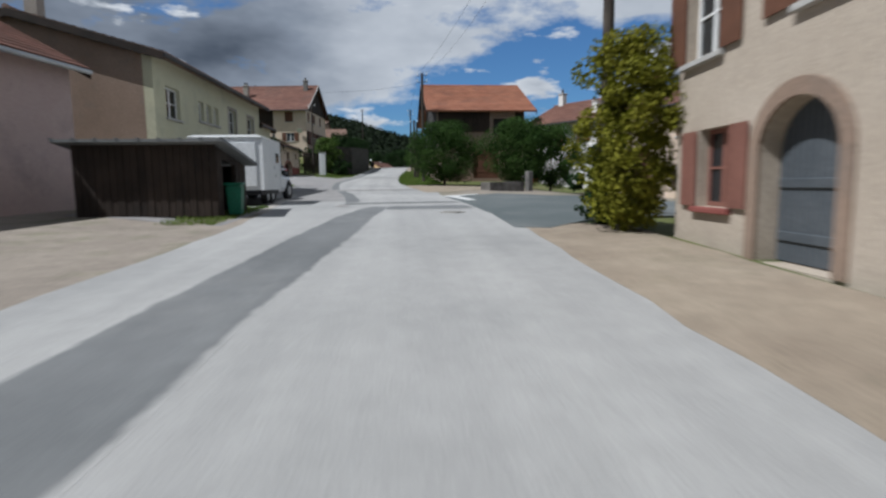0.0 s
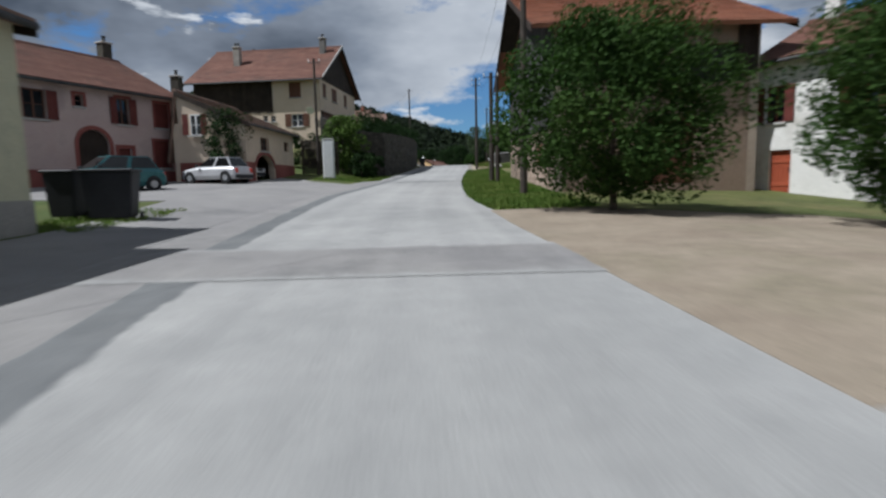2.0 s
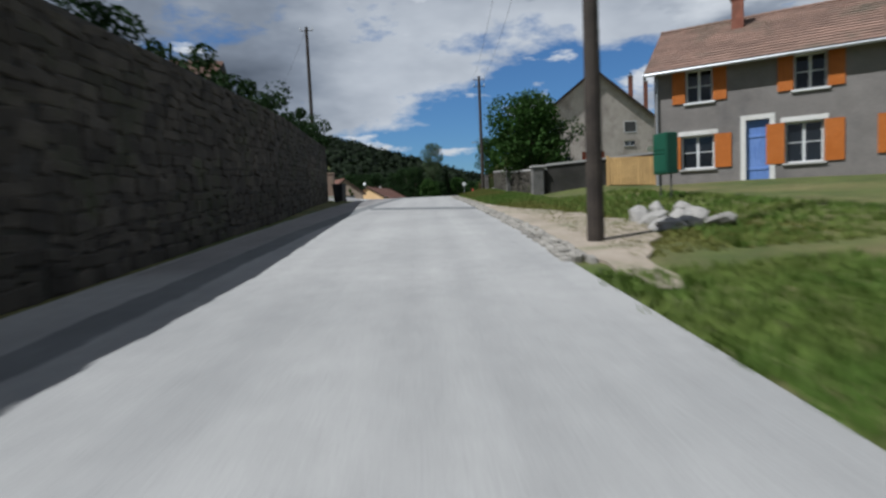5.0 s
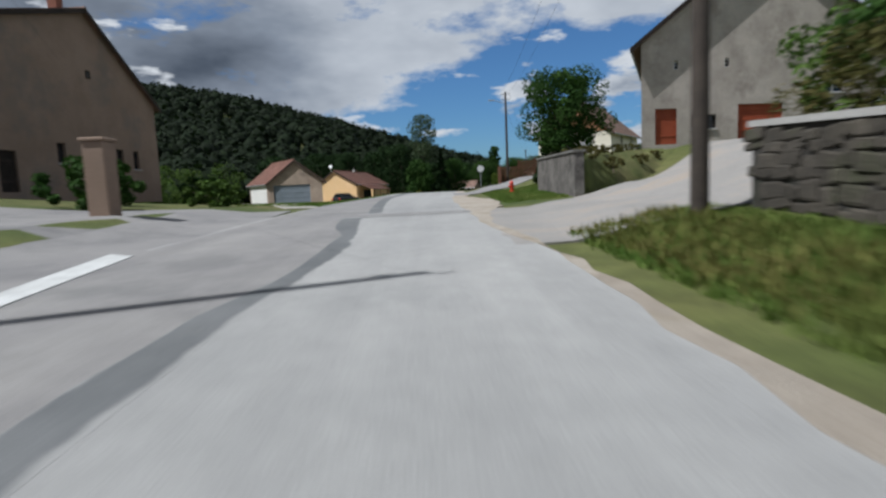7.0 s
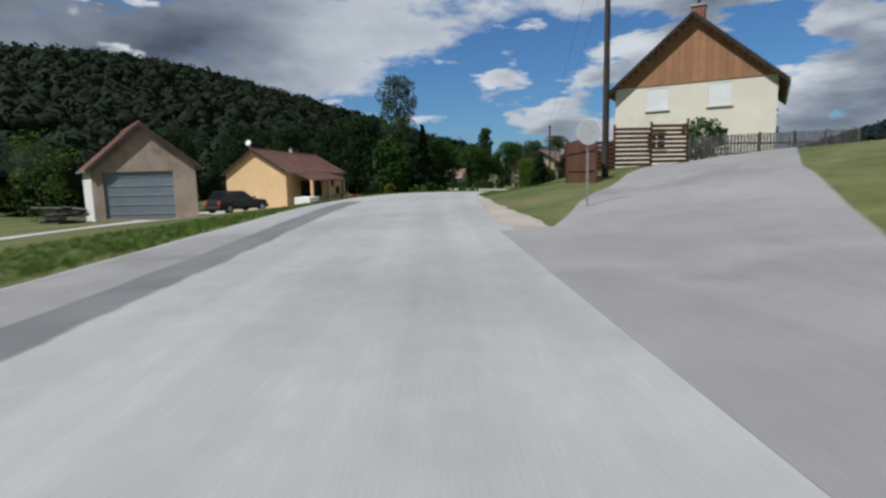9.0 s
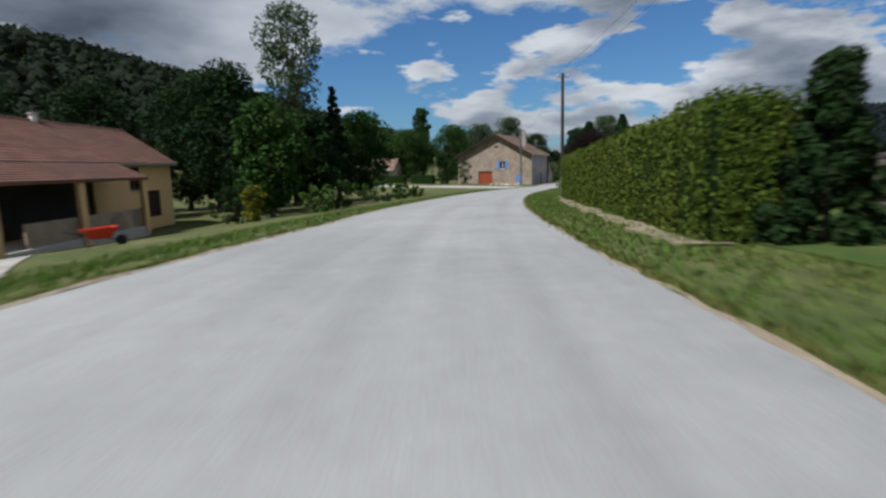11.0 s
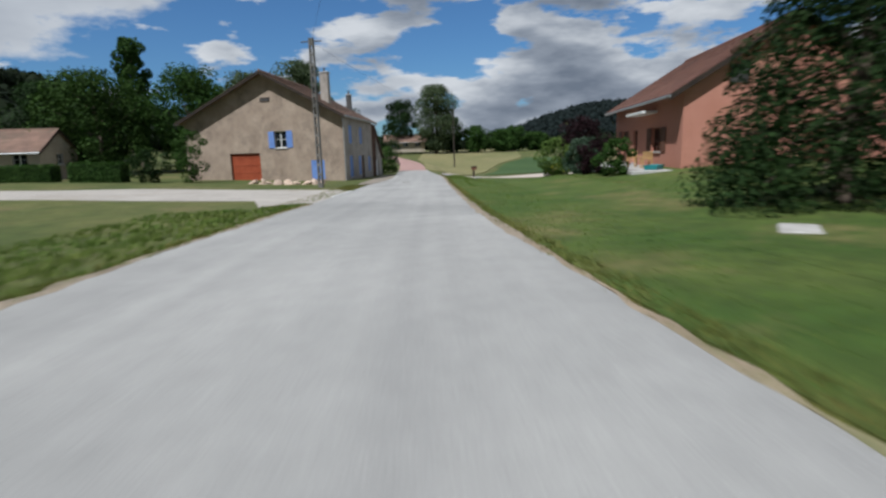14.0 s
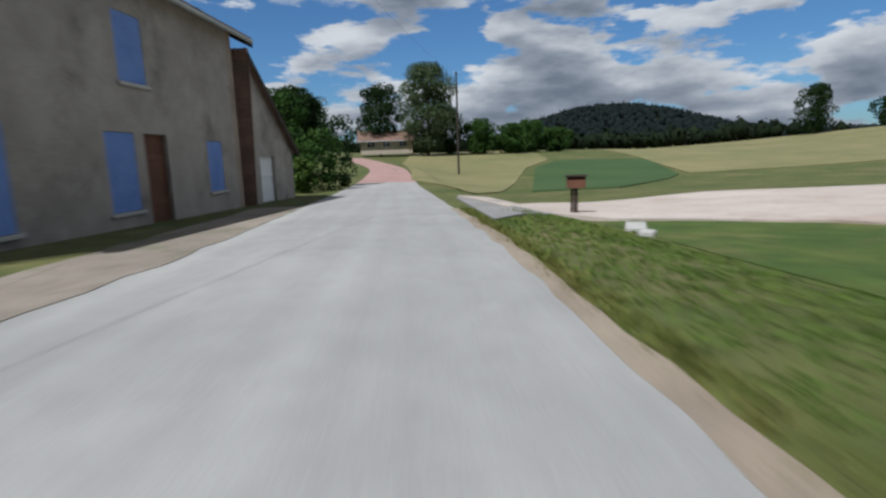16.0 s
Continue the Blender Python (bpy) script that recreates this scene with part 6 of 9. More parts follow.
# boarded gallery along the gable wall, with its posts and sill beam
for i in range(40):
    bm = bmesh.new()
    box(bm, 13.03 + 0.01 * (i % 3), 13.06 + 0.01 * (i % 3), 0.2 + i * 0.29, 0.475 + i * 0.29, 3.3, 5.15)
    part("gallery_board", bm, "wood_brown", hB)
for z0 in (3.3, 5.1):
    bm = bmesh.new()
    box(bm, 13.02, 13.16, 0.1, 11.9, z0, z0 + 0.14, 0.01)
    part("gallery_beam", bm, "wood_brown", hB)
for k in range(5):
    bm = bmesh.new()
    box(bm, 13.02, 13.18, 0.1 + k * 2.92, 0.24 + k * 2.92, 3.3, 5.2, 0.01)
    part("gallery_post", bm, "wood_dark", hB)
# pale mortar bedding of the verge tiles
bm = bmesh.new()
tube(bm, (13.62, -0.75, 8.27), (13.62, 6.2, 12.72), 0.09, n=6)
part("verge_bed", bm, "concrete", hB)
chimney(hB, 11.9, 4.9, 10.9, 13.2, 0.6, "concrete_dark", pots=1)
chimney(hB, 3.4, 2.9, 9.2, 12.2, 0.65, "plaster_grey", pots=2)
chimney(hB, 3.5, 6.6, 11.6, 12.5, 0.4, "stone_dark", pots=1)
bm = bmesh.new()
tube(bm, (12.1, -0.4, 5.2), (12.1, -0.33, 5.25), 0.42, 0.3, 16)
dish = part("satellite_dish", bm, "white_pvc", hB, "white satellite dish")
bm = bmesh.new()
tube(bm, (12.1, -0.34, 5.2), (12.1, 0.02, 5.1), 0.025, n=6)
part("bracket", bm, "metal_dark", dish)

house("house", (-30, 98), (-17.5, 101), 9, 7.4, 9.9, 11.8, "plaster_grey", "tile_dull", "low house with a brown roof behind the terrace", over=0.5, openings={
    "front": [W(5, 6.2, 0.9, 2), W(9, 10.2, 0.9, 2)]})

# ---- middle of the village ----
hk = house("house", (2.1, 102.9), (12.54, 96.9), 9, 4.57, 9.95, 12.6, "plaster_dark", "tile_dull", "grey rendered house with bright orange shutters", over=0.5, verge=0.35, openings={
    "front": [W(1.1, 2.4, 0.88, 2.33, shutters="wood_orange", lintel="plaster_white", curtain=True), W(1.3, 2.35, 3.75, 5.15, shutters="wood_orange", sill="white_pvc"), D(3.6, 4.45, 0.05, 2.75, "wood_blue", trim="plaster_white"), W(5.0, 6.3, 0.85, 2.5, shutters="wood_orange", lintel="plaster_white"), W(5.3, 6.4, 3.75, 5.15, shutters="wood_orange", sill="white_pvc"), W(8.6, 9.8, 1, 2.5, shutters="wood_orange")]})
bm = bmesh.new()
tube(bm, (0.12, -0.1, -0.2), (0.12, -0.1, 5.2), 0.05, n=8)
part("downpipe", bm, "metal", hk)
chimney(hk, 3.2, 3.5, 6.8, 8.8, 0.5)

hd = house("house", (3.5, 146), (19.7, 147.6), 13, 8.1, 14.1, 20.4, "plaster_warm", "tile_dull", "big grey rendered gabled house with red doors", along=False, over=0.6, verge=0.5, openings={
    "front": [D(0.85, 2.2, 0.15, 2.25, "wood_rust"), W(3.1, 4.7, 1.0, 1.85, sash="dark_plastic"), D(6.1, 9.0, 0.0, 2.4, "wood_rust", panels=4), W(11.6, 13.2, 4.6, 6.0, sash="white_pvc", shutters="white_pvc", closed=True), W(11.6, 13.0, 2.95, 3.6), W(2.0, 2.3, 4.5, 5.0, sill=""), W(5.2, 5.5, 4.6, 5.1, sill="")],
    "left": [W(3, 4.2, 3.6, 5), W(8, 9.2, 3.6, 5)]})
bm = bmesh.new()
tube(bm, (15.0, -0.4, 2.4), (15.0, -0.3, 2.45), 0.45, 0.32, 16)
part("satellite_dish", bm, "white_pvc", hd, "white satellite dish")
chimney(hd, 12.0, 5, 9.5, 12.6, 0.6)
chimney(hd, 13.8, 8.5, 8.5, 12.6, 0.6)
shear(hd, 0.56)

hf = house("house", (-31.6, 134.0), (-30.4, 156.6), 11, 7.0, 13.5, 18.4, "plaster_brown", "tile_dull", "large brown rendered gabled farmhouse", along=False, over=0.5, verge=0.35, gutter="", apex=0.68, openings={
    "front": [W(12.0, 12.7, 1.7, 2.9, sash="wood_dark"), W(14.2, 14.9, 1.7, 2.9, sash="wood_dark"), W(17.5, 18.3, 1.6, 2.9, sash="wood_dark"), W(19.4, 20.1, 1.6, 2.9, sash="wood_dark"), W(15.2, 15.6, 7.2, 7.7, sill=""), W(4.5, 5.4, 1.7, 2.9, sash="wood_dark"), D(7.8, 9.0, 0.0, 2.2, "wood_dark")]})
chimney(hf, 15.4, 1.6, 10.6, 12.6, 0.6)
house("outbuilding", (-42, 121), (-36.2, 133), 8, 6.6, 11.0, 13.4, "plaster_brown", "tile_dull", "dark outbuilding beside the farmhouse", "outbuilding")

hgar = house("garage", (-32.6, 190.9), (-24.6, 189.6), 6.6, 4.35, 8.2, 11.1, {"front": "plaster_tan", "left": "plaster_white"}, "tile_brown", "rendered garage with a grey steel door", "garage", along=False, over=0.45, verge=0.35, openings={
    "front": [D(0.9, 6.4, 0.0, 3.4, "grey_sheet", panels=5, handle="")]})
shear(hgar, -0.93)
hh = house("house", (-31.2, 215.6), (-22.6, 208.4), 17.5, 4.1, 7.9, 10.3, "plaster_orange", "tile_brown", "apricot rendered house with a brown tiled roof and a porch", along=False, over=0.6, verge=0.35, openings={
    # the wide near-black leaf paints the porch's shade onto the wall
    "right": [W(12.4, 13.5, 1.9, 3.4, sash="wood_brown"), D(3.2, 9.2, 0.0, 2.7, "room_shade", handle="", panels=1, inset=0.3), D(14.0, 15.6, 0, 1.8, "wood_dark", handle="")],
    "front": []})
# porch along the road side
pw = math.hypot(8.6, 7.2)
bm = slope_mesh((pw + 3.6, 1.4, 2.75), (pw + 3.6, 11.2, 2.75), (pw + 0.1, 11.2, 3.75), (pw + 0.1, 1.4, 3.75))
part("porch_roof", bm, "tile_brown", hh)
for y in (1.6, 6.2, 11.0):
    bm = bmesh.new()
    box(bm, pw + 3.0, pw + 3.4, y - 0.2, y + 0.2, -0.4, 2.75, 0.02)
    part("porch_post", bm, "plaster_orange", hh)
bm = bmesh.new()
box(bm, pw + 2.9, pw + 3.1, 3.0, 11.0, -0.4, 1.0, 0.02)
part("parapet", bm, "plaster_tan", hh)
bm = bmesh.new()
box(bm, pw + 0.05, pw + 3.3, 1.2, 11.2, -0.6, -0.02, 0.02)
part("terrace", bm, "concrete", hh)
bm = bmesh.new()
box(bm, pw + 2.2, pw + 4.6, -1.4, 0.9, -0.5, 1.05, 0.03)
part("low_wall", bm, "plaster_white", hh)
bm = bmesh.new()
tube(bm, (4.0, 1.2, 6.1), (4.0, 1.2, 7.2), 0.03, n=6), tube(bm, (4.05, 1.0, 7.1), (4.1, 0.9, 7.15), 0.42, 0.3, 14)
part("satellite_dish", bm, "white_pvc", hh, "white satellite dish on the roof")
chimney(hh, 5.6, 9.5, 5.6, 6.7, 0.4, "plaster_white")
shear(hh, -0.58)

hj = house("house", (5.4, 188.5), (13.57, 183.0), 13, 7.4, 12.75, 17.0, {"front": "plaster_pale", "left": "plaster_white", "right": "plaster_pale"}, "tile_dull", "pale cream house with a brown boarded gable on the rise", along=False, over=0.6, verge=0.5, openings={
    "front": [W(2.1, 3.5, 3.65, 5.1, shutters="white_pvc", closed=True, sash="white_pvc"), W(5.95, 7.3, 3.65, 5.1, shutters="white_pvc", closed=True), W(2.2, 3.4, 1, 2.2), W(6.0, 7.2, 1, 2.2)],
    "left": [W(1.2, 1.7, 2.0, 2.6, sill=""), W(2.6, 3.1, 2.2, 2.8, sill=""), W(4.6, 5.3, 2.4, 3.2, sill=""), W(6.6, 7.4, 2.2, 3.2, sill=""), W(9.4, 10.3, 2.4, 3.6, sill=""), W(4.2, 5.1, 4.2, 5.0, sill="")],
    "right": [W(4, 5.2, 3.6, 5), W(9, 10.2, 3.6, 5), D(3, 5.6, 0, 2.2, "wood_dark")]})
jw = math.hypot(8.17, 5.5)
for i in range(24):
    u0, u1 = i * jw / 24, (i + 1) * jw / 24
    top = 5.35 + 4.25 * (1 - abs((u0 + u1) / 2 - jw / 2) / (jw / 2)) - 0.08
    bm = bmesh.new()
    box(bm, u0 + 0.006, u1 - 0.006, -0.05, -0.012, 5.3, max(top, 5.45))
    part("gable_board", bm, "gable_brown", hj)
bm = bmesh.new()
box(bm, -0.03, 0.0, 0.4, 12.9, -0.3, 1.5)
part("plinth", bm, "plaster_pink", hj, "pinkish worn base of the side wall")
chimney(hj, 5.0, 1.6, 9.3, 10.4, 0.85)

# ---- north end ----
hG = house("stone_house", (17.85, 300.24), (29.44, 286.62), 13.2, 2.8, 8.95, 13.0, {"front": "plaster_tan", "right": "plaster_grey", "left": "plaster_tan"}, "tile_dull", "old tan lime-rendered house with light blue shutters", along=False, over=0.5, verge=0.9, gutter="metal", apex=0.55, openings={
    "front": [D(5.3, 8.8, 0.02, 2.95, "wood_rust", panels=4, inset=0.22), W(10.6, 11.9, 3.35, 4.9, shutters="wood_blue", sill="concrete"), W(14.4, 15.8, 0.4, 2.15, shutters="wood_blue", closed=True, sill=""), W(9.3, 10.4, 7.6, 8.0, sash="wood_dark", sill="")],
    "right": [W(1.85, 2.95, 3.6, 5.25, shutters="wood_blue", closed=True), W(6.4, 7.5, 3.6, 5.25, shutters="wood_blue", closed=True), W(1.75, 2.95, 0.45, 2.45, shutters="wood_blue", closed=True), W(5.6, 6.7, 0.5, 2.4, shutters="wood_blue", closed=True), D(7.1, 8.15, 0.0, 2.4, "wood_brown"), W(10.4, 11.4, 0.7, 2.3, shutters="wood_blue", closed=True)]})
chimney(hG, 15.0, 4.4, 6.6, 10.4, 0.85, "plaster_grey", pots=1)
chimney(hG, 15.6, 11.8, 6.4, 9.0, 0.55, "soot", pots=1)
bm = bmesh.new()
tube(bm, (17.98, -0.12, 0.1), (17.98, -0.12, 5.9), 0.05, n=8)
part("downpipe", bm, "metal", hG)
shear(hG, -0.29)
house("lean_to", (37.35, 298.55), (40.3, 303.0), 6, 2.6, 4.9, 8.3, "plaster_grey", "tile_dull", "grey rendered lean-to with a white door", "outbuilding", along=False, apex=0.05, over=0.3, verge=0.25, gutter="", openings={
    "front": [D(1.2, 2.9, 0.0, 2.0, "white_paint", panels=4)]})

hp = house("house", (46.4, 270.6), (37.4, 257.9), 10.5, 4.15, 8.35, 11.6, "plaster_salmon", "tile_brown", "salmon pink house with a brown tiled roof", over=0.8, verge=0.4, openings={
    "front": [W(2.0, 3.4, 0.1, 2.3, sash="wood_brown", shutters="wood_brown"), W(5.4, 6.6, 0.1, 2.3, sash="wood_brown"), W(10.0, 11.9, 0.9, 2.3, sash="wood_brown", shutters="wood_brown")],
    "right": [D(5.5, 8.2, 0, 2.3, "wood_brown", handle=""), W(1.8, 2.8, 4.2, 5.2, sash="wood_brown")]})
bm = bmesh.new()
box(bm, 7.0, 11.0, -0.9, 0.0, 3.15, 3.3, 0.02)
part("awning_box", bm, "white_pvc", hp, "white awning box over the terrace")
bm = bmesh.new()
box(bm, -1.0, 16.0, -2.6, 0.0, -0.6, -0.02, 0.03)
part("terrace", bm, "concrete", hp, "pale concrete terrace")

house("bungalow", (-3.6, 312.6), (4.8, 309.4), 8, 4.3, 6.7, 8.9, "plaster_beige", "tile_dull", "low beige bungalow with a brown roof behind a hedge", over=0.5, openings={
    "front": [W(1, 2.4, 0.9, 2.1), W(6.4, 7.8, 0.9, 2.1), D(4, 5, 0, 2.1, "wood_brown")],
    "right": [W(3, 4.4, 0.9, 2.1)]})
house("bungalow", (81.5, 392.7), (92.0, 387.8), 9, 6.0, 8.4, 10.4, "plaster_beige", "tile_dull", "pale bungalow under a low brown roof", over=0.9, verge=0.7, openings={
    "front": [W(1.5, 3.2, 0.8, 2.1), W(5, 6.6, 0.8, 2.1), W(8.6, 10.4, 0.8, 2.1)], "right": [W(3, 5, 0.8, 2.1)]})


# ---- poles and wires ----
def wood_pole(x, y, top, label="weathered wooden utility pole", r=0.14, arms=1, name="utility_pole", material="wood_pole", base=None):
    z = gz(x, y) if base is None else base
    p = thing(name, pose(x, y, z), label, "utility pole")
    h = top - z
    bm = bmesh.new()
    tube(bm, (0, 0, -0.5), (0, 0, h), r, r * 0.68, 12)
    part("pole", bm, material, p, smooth=False)
    for i in range(arms):
        bm = bmesh.new()
        zz = h - 0.25 - 0.55 * i
        tube(bm, (-0.45, 0.0, zz), (0.45, 0.0, zz), 0.03, n=6)
        arm = part("crossarm", bm, "metal_dark", p)
        for x0 in (-0.4, 0.4):
            bm = bmesh.new()
            tube(bm, (x0, 0, zz), (x0, 0, zz + 0.12), 0.02, n=6), tube(bm, (x0, 0, zz + 0.1), (x0, 0, zz + 0.24), 0.045, 0.03, 8)
            part("insulator", bm, "white_pvc", arm)
    return p


POLES = {"a": (3.75, 12.7, 10.2), "b": (-1.74, 49.9, 11.2), "c": (-3.1, 61.2, 8.4), "d": (-4.95, 87.0, 13.0), "e": (-4.5, 122.2, 14.6), "f": (-1.1, 172.0, 16.1), "g": (9.4, 223.5, 13.4), "h": (72.5, 338.5, 15.0), "k": (-16.7, 116.6, 17.2), "m": (-15.9, 67.9, 11.2)}
for key, (x, y, top) in POLES.items():
    wood_pole(x, y, top, arms=2 if key in "bdef" else 1, r=0.12 if key in "m" else 0.15, label={"g": "weathered wooden utility pole with a pale base sleeve", "f": "wooden utility pole with a street lamp"}.get(key, "weathered wooden utility pole"))
# second leg of the braced pole
wood_pole(-2.75, 60.2, 8.0, arms=0, label="bracing pole leaning beside the utility pole", r=0.13)
lamp = thing("street_lamp", pose(-1.1, 172.0, 14.9, 0, 0, 95), "grey street lamp head on a bracket", "street lamp")
bm = bmesh.new()
tube(bm, (0, 0, 0), (0, 1.3, 0.35), 0.03, n=6)
part("bracket", bm, "metal", lamp)
bm = bmesh.new()
box(bm, -0.12, 0.12, 1.2, 1.8, 0.3, 0.42, 0.04)
part("head", bm, "metal", lamp)
bm = bmesh.new()
g5 = gz(9.4, 223.5)
sl = thing("pole_sleeve", pose(9.4, 223.5, g5), "pale grey cable guard at the foot of a pole", "cable guard")
tube(bm, (-0.06, -0.1, -0.1), (-0.06, -0.1, 1.3), 0.12, n=10)
part("guard", bm, "concrete", sl)

# ladder-like concrete pole by the stone house
lp = thing("concrete_pole", pose(23.65, 275.6, gz(23.65, 275.6), 0, 0, -40), "slotted concrete utility pole beside the stone house", "utility pole")
hp_ = 12.9 - gz(23.65, 275.6)
bm = wall_mesh(0.32, hp_, [(0.08, 0.24, 0.35 + i * hp_ / 15, 0.35 + i * hp_ / 15 + hp_ / 15 - 0.16) for i in range(14)], None, 0.24, 0.4)
bmesh.ops.translate(bm, verts=bm.verts[:], vec=(-0.16, -0.12, 0))
part("shaft", bm, "concrete_dark", lp)
bm = bmesh.new()
tube(bm, (-0.7, 0, hp_ - 0.2), (0.7, 0, hp_ - 0.2), 0.04, n=6)
part("crossarm", bm, "metal_dark", lp)


def wire(p, q, sag, label="sagging black overhead cable", r=0.006):
    w = thing("overhead_cable", Matrix.Translation(p), label, "cable")
    bm = bmesh.new()
    p, q = Vector(p), Vector(q)
    n = 14
    chain(bm, [p.lerp(q, i / n) - Vector((0, 0, sag * 4 * (i / n) * (1 - i / n))) - p for i in range(n + 1)], r, 5)
    part("strand", bm, "rubber", w)


def top_of(k, dx=0.0, dz=-0.1):
    x, y, z = POLES[k]
    return (x + dx, y, z + dz)


for a, b in (("a", "b"), ("b", "d"), ("d", "e"), ("e", "f"), ("f", "g")):
    for dx in (-0.4, 0.4):
        wire(top_of(a, dx, 0.0), top_of(b, dx, 0.0), 0.9)
wire(top_of("b", 0, -0.8), (-10.8, 30.0, 6.6), 0.5)
wire(top_of("k"), (-30.3, 146.0, 14.6), 0.5)
wire(top_of("g"), (23.65, 275.6, 12.7), 1.2)
wire((23.65, 275.6, 12.7), (29.4, 287.2, 9.0), 0.3)
wire((23.65, 275.6, 12.7), top_of("h"), 1.6)
wire(top_of("c"), top_of("d", 0, -0.5), 0.6)


# ---- walls, fences, small structures ----
def masonry(name, pts, height, thick, stone, mortar, label, cope="concrete", stones=220, seed=4, size=(0.42, 0.2), side=-1, kind="", cope_t=0.1, window=None):
    """A stone wall along a line: mortar core, coping, and stones proud of the face on one side (side -1: to the left going along)."""
    rng = random.Random(seed)
    pts = [Vector((x, y, gz(x, y))) for x, y in pts]
    w = thing(name, Matrix.Translation(pts[0]), label, "wall")
    bm, bc = bmesh.new(), bmesh.new()
    runs = []
    for a, b in zip(pts, pts[1:]):
        t = (b - a)
        ln = Vector((t.x, t.y, 0)).length
        u = Vector((t.x, t.y, 0)).normalized()
        nrm = Vector((-u.y, u.x, 0)) * (1 if side < 0 else -1)
        runs.append((a, b, ln, u, nrm))
        for mesh, z0, z1, off in ((bm, -0.6, height, 0.0), (bc, height, height + cope_t, 0.06)):
            vs = []
            for p in (a - pts[0] - u * off, b - pts[0] + u * off):
                for s in (-1, 1):
                    for z in (z0, z1):
                        vs.append(mesh.verts.new(p + nrm * s * (thick / 2 + off) + Vector((0, 0, z))))
            for q in ((0, 2, 3, 1), (4, 5, 7, 6), (0, 1, 5, 4), (2, 6, 7, 3), (1, 3, 7, 5), (0, 4, 6, 2)):
                mesh.faces.new([vs[i] for i in q])
    bmesh.ops.recalc_face_normals(bm, faces=bm.faces[:]), bmesh.ops.recalc_face_normals(bc, faces=bc.faces[:])
    part("core", bm, mortar, w)
    if cope:
        part("coping", bc, cope, w)
    else:
        bc.free()
    shapes = []
    for k in range(8):
        b2 = bmesh.new()
        vs = box(b2, -0.5, 0.5, -0.5, 0.5, -0.5, 0.5)
        for v in b2.verts:
            v.co += Vector((rng.uniform(-.09, .09), rng.uniform(-.16, .16), rng.uniform(-.12, .12)))
        bmesh.ops.bevel(b2, geom=b2.edges[:], offset=0.13, segments=1, affect="EDGES")
        me = bpy.data.meshes.new("stone")
        b2.to_mesh(me)
        b2.free()
        me.materials.append(MAT[stone])
        shapes.append(me)
    sx, sz = size
    made, tail = 0, []
    for a, b, ln, u, nrm in runs:
        edges = [0.0]
        while sz and edges[-1] < height - 0.08:
            edges.append(min(height, edges[-1] + sz * rng.uniform(0.6, 1.5)))
        for z0, z1 in zip(edges, edges[1:]):
            x = rng.uniform(-0.3, 0.0) * sx
            while x < ln:
                wd = sx * rng.uniform(0.4, 1.5)
                c = x + wd / 2
                if 0.05 < c < ln - 0.05:
                    hh = (z1 - z0) * rng.uniform(0.8, 1.1)
                    p = a.lerp(b, c / ln) - pts[0] + nrm * (thick / 2) + Vector((0, 0, (z0 + z1) / 2 + rng.uniform(-.04, .04)))
                    ang = math.atan2(u.y, u.x)
                    m = Matrix.Translation(p) @ Matrix.Rotation(ang, 4, "Z") @ Matrix.Rotation(rng.uniform(-.14, .14), 4, "Y") @ Matrix.Diagonal((wd * 0.97, rng.uniform(.06, .13), hh, 1))
                    shape = rng.choice(shapes)
                    if made < stones:
                        ob = new("stone", shape)
                        ob.parent = w
                        ob.matrix_local = m
                        made += 1
                    else:
                        tail.append((shape, m))
                x += wd
    if tail:
        vs, fs, base = [], [], 0
        for shape, m in tail:
            vs += [m @ v.co for v in shape.vertices]
            fs += [tuple(base + i for i in pl.vertices) for pl in shape.polygons]
            base += len(shape.vertices)
        tagged(arrays("stonework", vs, fs, stone, w), "", "", "", "stuff")
    return w


